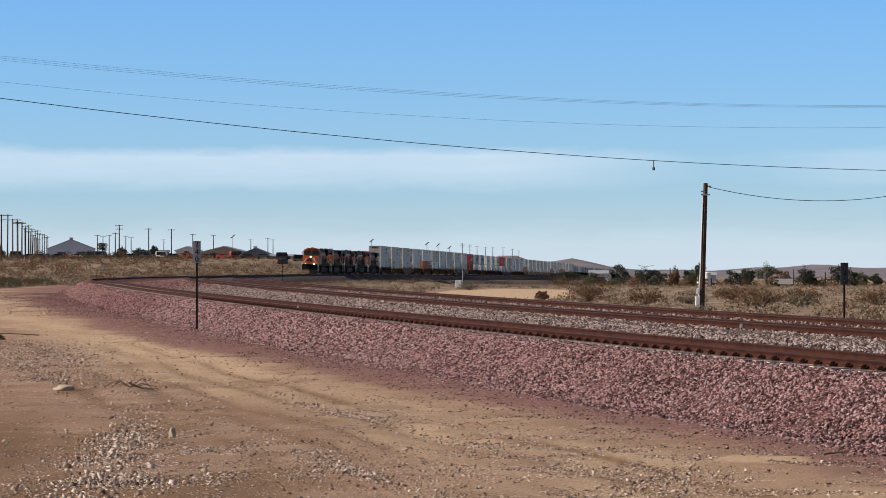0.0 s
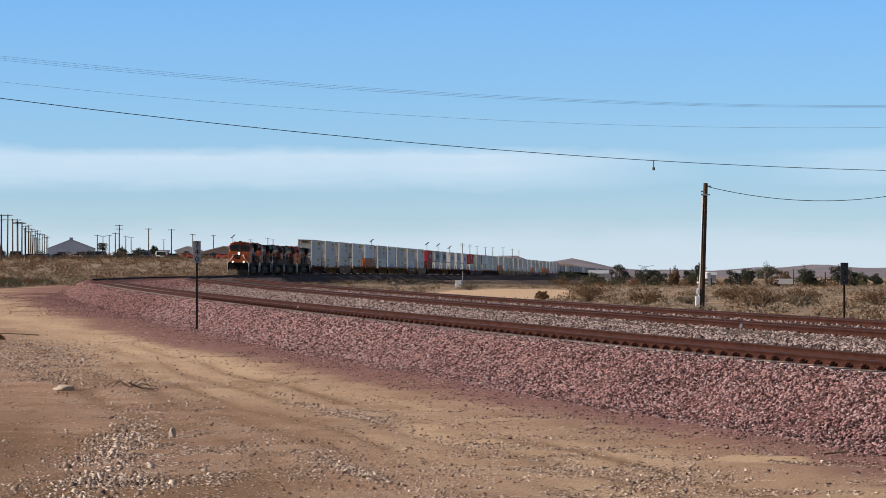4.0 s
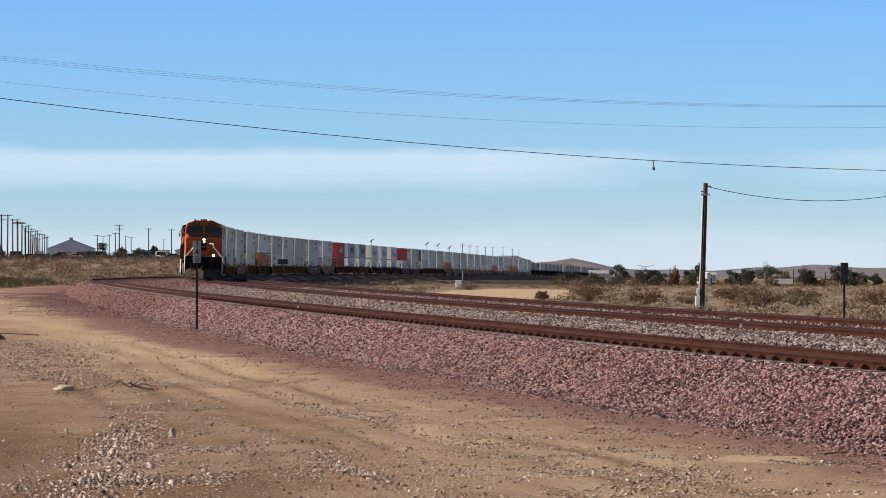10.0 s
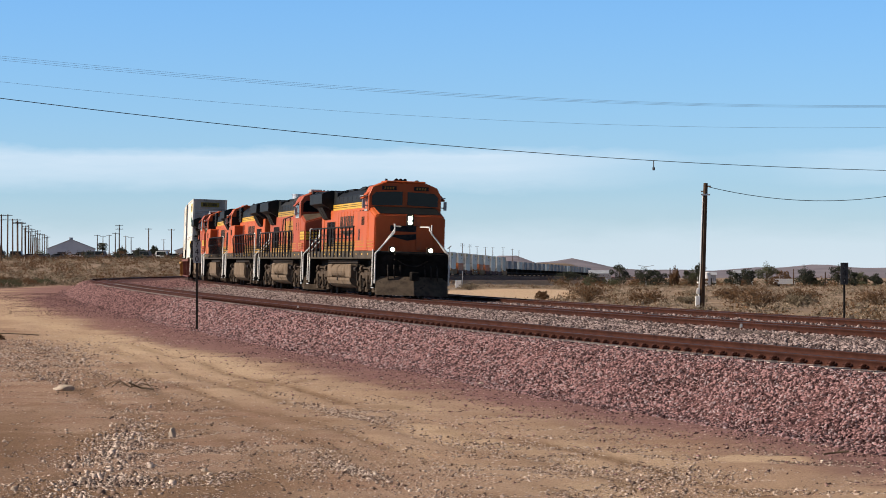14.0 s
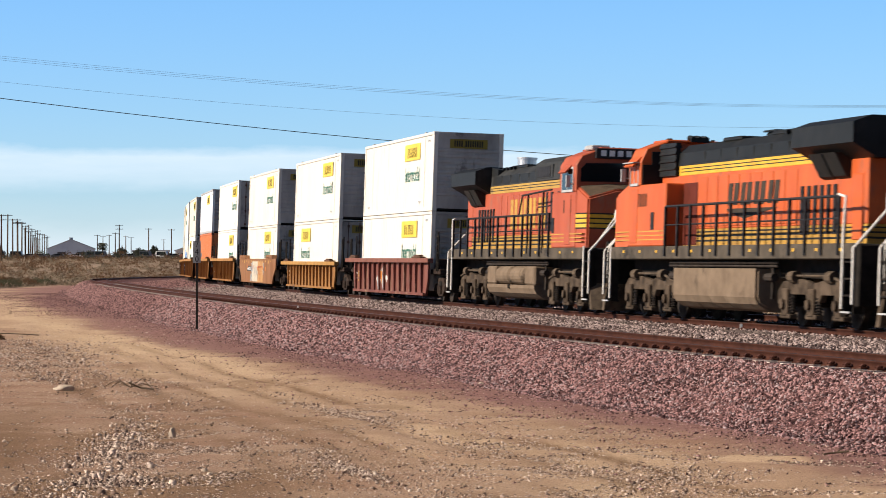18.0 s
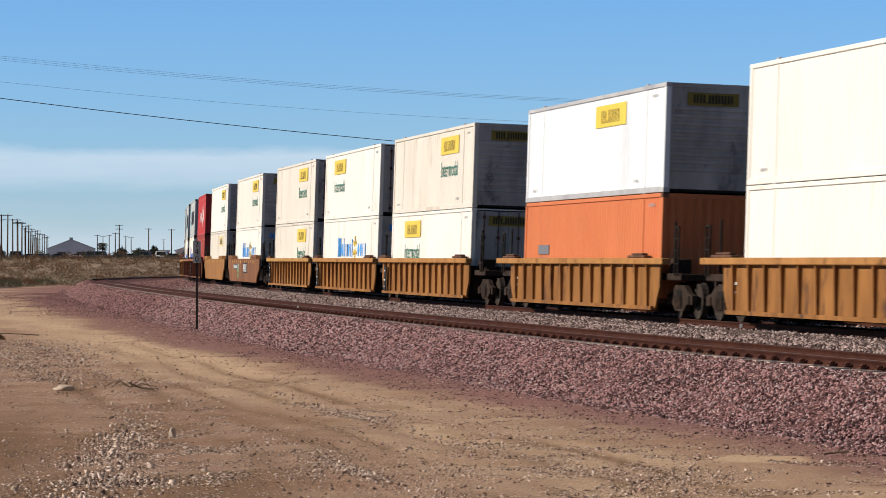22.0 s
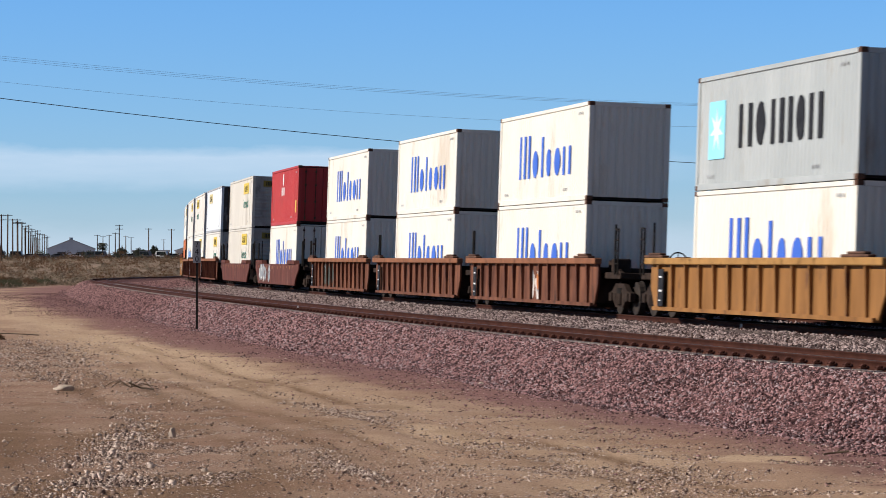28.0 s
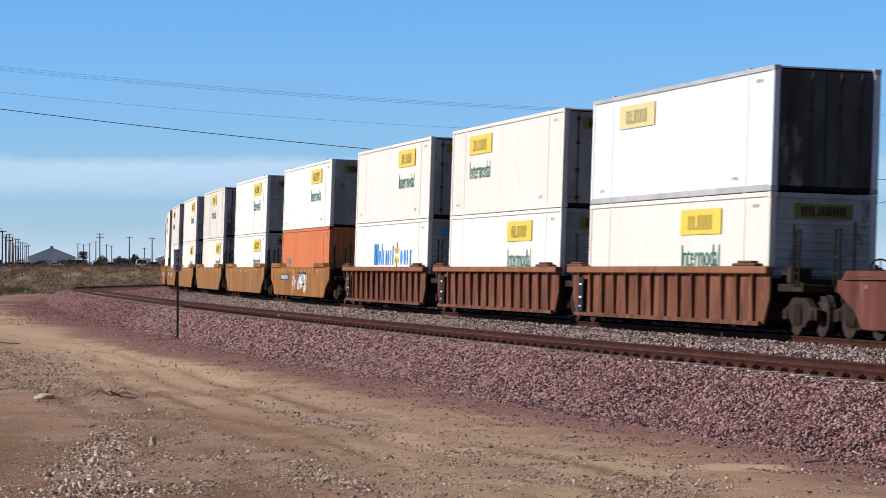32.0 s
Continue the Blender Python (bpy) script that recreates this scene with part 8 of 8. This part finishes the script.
def stones(name, label, pos, size, material, seed, category="ballast", flat=0.75, small=False):
    """Crushed stones: each an uneven turned block of eight faces, all in one mesh."""
    rng = np.random.default_rng(seed)
    n = len(pos)
    base_v, base_f = (TET_V * 1.15, TET_F) if small else (OCT_V, OCT_F)
    k = len(base_v)
    v = base_v[None] * rng.uniform(0.55, 1.25, (n, k, 1)) * rng.uniform(0.5, 1.45, (n, 1, 3))
    v[:, :, :] += rng.normal(scale=0.16, size=(n, k, 3))
    q = rng.normal(size=(n, 4))
    q /= np.linalg.norm(q, axis=1)[:, None]
    w, x, y, z = q.T
    R = np.stack([1 - 2 * (y * y + z * z), 2 * (x * y - z * w), 2 * (x * z + y * w), 2 * (x * y + z * w), 1 - 2 * (x * x + z * z), 2 * (y * z - x * w),
                  2 * (x * z - y * w), 2 * (y * z + x * w), 1 - 2 * (x * x + y * y)], -1).reshape(n, 3, 3)
    v = np.einsum("nij,nkj->nki", R, v) * np.asarray(size)[:, None, None]
    v[:, :, 2] *= flat
    v += pos[:, None, :]
    f = (base_f[None] + (np.arange(n) * k)[:, None, None]).reshape(-1, 3)
    return tagged(new(name, mesh_np(name, v.reshape(-1, 3), f, material)), label, category, kind="stuff")


def slope_stones(s0, s1, n, size, seed):
    rng = np.random.default_rng(seed)
    s = rng.uniform(s0, s1, n) + rng.normal(0, 5.0, n)
    lat, z = near_bed_profile(s)
    u = rng.uniform(3.75, 8.75, n)
    i = np.minimum(u.astype(int), 8)
    fr = u - i
    r = np.arange(n)
    la = lat[r, i] * (1 - fr) + lat[r, i + 1] * fr
    zz = z[r, i] * (1 - fr) + z[r, i + 1] * fr
    x, y, h = line_at(s, la, zz)
    gz = ground_z(x, y)
    h = np.maximum(h, gz)
    sz = size * rng.uniform(0.55, 1.3, n)
    return np.stack([x, y, h + sz * np.where(u < 4.2, -0.3, 0.15)], -1), sz


def top_stones(s0, s1, n, size, seed, a, b, dz):
    rng = np.random.default_rng(seed)
    s = rng.uniform(s0, s1, n)
    f = rng.uniform(0, 1, n)
    la = a(s) * (1 - f) + b(s) * f
    x, y, h = line_at(s, la, dz(s, f))
    sz = size * rng.uniform(0.55, 1.3, n)
    return np.stack([x, y, h + sz * 0.1], -1), sz


def mid_height(s, f):
    nl, dz = near_lat(s), near_dz(s)
    far = np.interp(f, [0.0, 0.4, 0.75, 1.0], [0.0, 0.0, 0.0, 1.0])
    w = smooth(4.5, 9, nl)
    z0, z1, z2, z3 = -0.13, -0.24 - 0.25 * w, -0.32 - 0.4 * w, dz - 0.33
    return np.where(f < 0.4, z0 + (z1 - z0) * f / 0.4, np.where(f < 0.75, z1 + (z2 - z1) * (f - 0.4) / 0.35, z2 + (z3 - z2) * (f - 0.75) / 0.25))


for s0, s1, n, size, tone, seed in ((-22, 40, 56000, 0.038, "ballast_red", 701), (-22, 40, 14000, 0.039, "ballast_plum", 751), (40, 100, 25000, 0.052, "ballast_red", 702), (40, 100, 7000, 0.052, "ballast_plum", 752)):
    p, z = slope_stones(s0, s1, n, size, seed)
    stones("ballast_stones", "pinkish red crushed stones on the ballast slope" if tone == "ballast_red" else "greyish plum crushed stones on the ballast slope", p, z, M[tone], seed)
p, z = slope_stones(99, 285, 46000, 0.05, 703)
stones("ballast_stones", "pinkish red crushed stones on the ballast slope", p, z, M["ballast_red"], 3, small=True)
p, z = top_stones(135, 300, 16000, 0.05, 707, lambda s: np.full_like(s, 1.2), lambda s: near_lat(s) - 0.9, mid_height)
stones("ballast_stones", "pinkish red crushed stones between the curving tracks", p, z, M["ballast_red"], 11, small=True)
ONE = lambda s: np.full_like(s, 0.9)
p, z = top_stones(-16, 60, 28000, 0.045, 704, ONE, lambda s: near_lat(s) - 0.9, mid_height)
stones("ballast_stones", "mixed grey crushed stones between the tracks", p, z, M["ballast_grey"], 4)
p, z = top_stones(60, 150, 28000, 0.055, 705, ONE, lambda s: near_lat(s) - 0.9, mid_height)
stones("ballast_stones", "mixed grey crushed stones between the tracks", p, z, M["ballast_grey"], 5, small=True)
p, z = top_stones(-16, 130, 22000, 0.055, 706, lambda s: np.full_like(s, -6.2), lambda s: np.full_like(s, 0.6), lambda s, f: np.full_like(s, -0.17))
stones("ballast_stones", "mixed grey crushed stones within the far track", p, z, M["ballast_grey"], 6, small=True)


def dirt_spots(n, seed, y0, y1):
    """Places on the dirt before the ballast, thicker in some patches."""
    rng = np.random.default_rng(seed)
    y = y0 * (y1 / y0) ** rng.uniform(0, 1, n)
    x = rng.uniform(-0.17, 0.17, n) * y
    s, d = side_of(x, y)
    e = d - near_lat(s)
    dens = 0.07 + 0.5 * smooth(0.1, 0.8, vnoise(x / 2.3, y / 9.0, 31)) * smooth(-0.2, 0.6, vnoise(x / 0.6, y / 2.5, 32))
    dens = dens + 1.0 * np.exp(-((x + 4.3) / 1.1) ** 2 - ((y - 46) / 7.0) ** 2) + 0.9 * np.exp(-((x + 12.3) / 1.6) ** 2 - ((y - 96) / 18.0) ** 2) + 0.7 * np.exp(-((x + 1.6 - (y - 60) * 0.02) / 0.6) ** 2 - ((y - 60) / 6.0) ** 2)
    dens = dens + 0.3 * smooth(-1.5, 1.5, x) * smooth(60, 50, y) * smooth(5.5, 7.0, e)
    keep = (e > 3.9) & (rng.uniform(0, 1, n) < dens)
    x, y = x[keep], y[keep]
    return x, y, ground_z(x, y), rng


x, y, g, rng = dirt_spots(300000, 711, 36.0, 75.0)
sz = 0.006 + 0.013 * rng.uniform(0, 1, len(x)) ** 2 + 0.03 * rng.uniform(0, 1, len(x)) ** 10
stones("pebbles", "scattered tan pebbles on the dirt", np.stack([x, y, g + sz * 0.08], -1), sz, M["pebble"], 7, "pebbles", 0.55, small=True)
x, y, g, rng = dirt_spots(80000, 712, 75.0, 170.0)
sz = 0.012 + 0.02 * rng.uniform(0, 1, len(x)) ** 2 + 0.035 * rng.uniform(0, 1, len(x)) ** 12
stones("pebbles", "scattered tan pebbles on the dirt", np.stack([x, y, g + sz * 0.08], -1), sz, M["pebble"], 8, "pebbles", 0.55, small=True)
# denser gravel where it was spilt on the dirt
for i, (cx, cy, sx, sy, n, size, *lean) in enumerate(((-12.2, 94.0, 1.1, 12.0, 9000, 0.024, -0.185), (-11.0, 80.0, 0.9, 6.0, 900, 0.028), (-5.1, 49.5, 0.3, 5.0, 2600, 0.026, -0.075), (-4.45, 41.0, 0.38, 2.2, 1500, 0.027, -0.08),
                                               (-5.9, 60.0, 0.5, 3.0, 900, 0.02), (-4.4, 59.5, 0.2, 3.4, 900, 0.014, -0.145), (-1.2, 43.0, 0.12, 1.4, 1500, 0.017, -0.2), (2.5, 52.0, 1.5, 4.0, 900, 0.011), (-0.1, 59.0, 0.5, 1.6, 900, 0.013, -0.4), (-2.2, 48.0, 0.25, 1.4, 500, 0.014, -0.2), (0.6, 49.4, 0.4, 0.8, 400, 0.013, -0.3),
                                               (-2.0, 60.5, 0.2, 4.2, 2600, 0.016, -0.21), (-4.1, 58.7, 0.2, 3.4, 900, 0.015, -0.18), (-4.9, 45.0, 0.2, 1.6, 500, 0.024, -0.08),
                                               (0.8, 44.5, 2.2, 2.4, 2400, 0.01), (3.6, 42.5, 1.6, 2.0, 2600, 0.01))):
    rng = np.random.default_rng(730 + i)
    n = int(n * 0.72)
    y = rng.normal(cy, sy, n)
    x = rng.normal(cx, sx, n) + (y - cy) * (lean[0] if lean else cx / cy)
    ok = (y > 34) & (side_of(x, y)[1] - near_lat(side_of(x, y)[0]) > 4.2)
    x, y = x[ok], y[ok]
    sz = size * (0.35 + 0.6 * rng.uniform(0, 1, len(x)) + 1.7 * rng.uniform(0, 1, len(x)) ** 9)
    stones("gravel_patch", "patch of grey and tan gravel on the dirt", np.stack([x, y, ground_z(x, y) + sz * 0.12], -1), sz, M["pebble"], 20 + i, "gravel", 0.75)
# reddish fines that rolled to the toe
rng = np.random.default_rng(713)
s = rng.uniform(-20, 110, 26000)
la = near_lat(s) + 3.6 + rng.exponential(0.85, len(s)) * (1 + 0.8 * smooth(70, 35, s))
x, y, _ = line_at(s, la, 0.0)
sz = 0.011 + 0.028 * rng.uniform(0, 1, len(s)) ** 2
stones("spilt_stones", "small reddish stones spilt at the slope's foot", np.stack([x, y, ground_z(x, y) + sz * 0.1], -1), sz, M["ballast_red"], 9, "stones", 0.6, small=True)


rng = np.random.default_rng(714)
s = rng.uniform(105, 230, 12000)
la = near_lat(s) + 4.0 + rng.exponential(2.6, len(s))
x, y, _ = line_at(s, la, 0.0)
sz = 0.02 + 0.035 * rng.uniform(0, 1, len(s)) ** 2
stones("spilt_stones", "reddish stones spread out beyond the slope", np.stack([x, y, ground_z(x, y) + sz * 0.2], -1), sz, M["ballast_red"], 10, "stones", small=True)


def rock(x, y, size, label, seed, squash=0.7):
    rng = random.Random(seed)
    bm = bmesh.new()
    bmesh.ops.create_icosphere(bm, subdivisions=2, radius=1.0)
    for v in bm.verts:
        v.co *= 0.8 + 0.35 * noise.noise(v.co * 1.3 + Vector((seed, 0, 0))) + rng.uniform(-0.06, 0.06)
        v.co.x, v.co.y, v.co.z = v.co.x * size[0], v.co.y * size[1], v.co.z * size[2]
    ob = part("rock", bm, M["rock"])
    ob.location = (x, y, ground_at(x, y) + size[2] * 0.45)
    return tagged(ob, label, "rock")


rock(-4.55, 52.1, (0.075, 0.07, 0.13), "upright grey rock standing on the dirt", 5)
rock(-8.5, 69.5, (0.28, 0.2, 0.1), "flat pale slab of rock on the dirt", 8)
rock(-3.33, 43.3, (0.06, 0.06, 0.05), "small pale rock on the dirt", 12)
rock(-5.05, 47.5, (0.055, 0.05, 0.04), "small tan rock on the dirt", 14)
rock(-4.8, 41.3, (0.06, 0.05, 0.045), "small tan rock on the dirt", 15)
rock(-5.5, 39.8, (0.06, 0.05, 0.045), "small pale rock on the dirt", 17)
rock(0.9, 74.0, (0.09, 0.07, 0.06), "lone grey rock by the ballast foot", 19)

weed = thing("dead_branch", "dead dark branch lying on the dirt", "branch")
weed.location = (-6.85, 69.0, ground_at(-6.85, 69.0) + 0.03)
part("stick", pipe(bmesh.new(), [(-0.15, 0, 0.16), (0.1, 0.1, 0.04), (0.42, 0, 0.01)], 0.02), M["bark"], weed)
for i in range(8):
    a = i * 0.8
    part("twig", pipe(bmesh.new(), [(-0.1, 0, 0.05), (-0.1 + 0.35 * math.cos(a), 0.25 * math.sin(a), 0.12 + 0.02 * i), (-0.1 + 0.6 * math.cos(a), 0.4 * math.sin(a), 0.06)], 0.008, 4), M["bark"], weed)
stick = thing("stick", "short dark stick lying in the dirt", "stick")
stick.location = (5.95, 47.0, ground_at(5.95, 47.0) + 0.02)
part("stick_body", pipe(bmesh.new(), [(-0.18, 0, 0.01), (0.02, 0.05, 0.03), (0.2, 0, 0.05)], 0.016), M["bark"], stick)
part("stick_fork", pipe(bmesh.new(), [(0.02, 0.05, 0.03), (0.1, 0.12, 0.08)], 0.01), M["bark"], stick)
log = thing("branch", "thin dark branch lying on the gravel", "branch")
log.location = (-16.6, 117.5, ground_at(-16.6, 117.5) + 0.05)
part("branch_body", pipe(bmesh.new(), [(-1.0, 0, 0.1), (0.1, 0.1, 0.12), (1.3, 0, 0.06)], 0.02), M["bark"], log)
bush(-16.6, 114.0, 0.35, 0.9, "twig_brown", "small dark dead weed on the gravel", 390, 500)


# ---- ties and clips, one by one ----
def tie_mesh():
    return prism(bmesh.new(), [(-0.14, -0.2), (0.14, -0.2), (0.11, 0.0), (-0.11, 0.0)], "y", -1.27, 1.27)


def clip_mesh():
    bm = B(-0.085, 0.085, -0.06, 0.09, 0.0, 0.035, 0.01)
    box(bm, -0.06, 0.06, -0.05, 0.05, 0.035, 0.085, 0.02)
    rod(bm, (-0.06, 0.04, 0.05), (0.06, 0.04, 0.05), 0.022, 6)
    rod(bm, (-0.05, 0.0, 0.06), (-0.05, 0.08, 0.03), 0.018, 5)
    rod(bm, (0.05, 0.0, 0.06), (0.05, 0.08, 0.03), 0.018, 5)
    return bm


def lay_ties(track, s0, s1, lat_of, dz_of, bank, clips_to, side):
    me = shared("tie", tie_mesh, M["concrete"])
    cm = shared("rail_clip", clip_mesh, M["clip"])
    s = s0
    while s < s1:
        la, dz = float(lat_of(np.array(s))), float(dz_of(np.array(s)))
        x, y, z = line_at(s, la, dz - 0.186)
        p = float(np.interp(s, SG, PSI))
        turn = -p + math.pi
        o = part("tie", me, M["concrete"], track)
        o.matrix_local = Matrix.Translation((float(x), float(y), float(z))) @ pose(0, 0, 0, 0, 0, math.degrees(turn) + 90) @ pose(0, 0, 0, math.degrees(bank), 0, 0)
        if s < clips_to:
            x, y, z = line_at(s, la + 0.755 + 0.1, dz - 0.178)
            q = part("rail_clip", cm, M["clip"], track)
            q.matrix_local = Matrix.Translation((float(x), float(y), float(z))) @ pose(0, 0, 0, 0, 0, math.degrees(turn) + 90 + 180)
        s += 0.84


lay_ties(track_near, -16.0, 200.0, near_lat, near_dz, 0.0, 95.0, 1)
lay_ties(track_far, -16.0, 90.0, lambda s: 0.0 * s, lambda s: 0.0 * s, 0.0, 60.0, 1)
for track, s, la, dz in ((track_near, 62.4, None, None), (track_far, 16.2, 0.755, 0.0)):
    if la is None:
        la, dz = float(near_lat(np.array(s))) + 0.755, float(near_dz(np.array(s)))
    x, y, z = line_at(s, la + 0.055, dz - 0.14)
    o = part("paint_mark", B(-0.03, 0.03, -0.03, 0.03, 0, 0.13), M["white_paint"], track, "white paint mark on the rail")
    o.matrix_local = Matrix.Translation((float(x), float(y), float(z)))


motions()
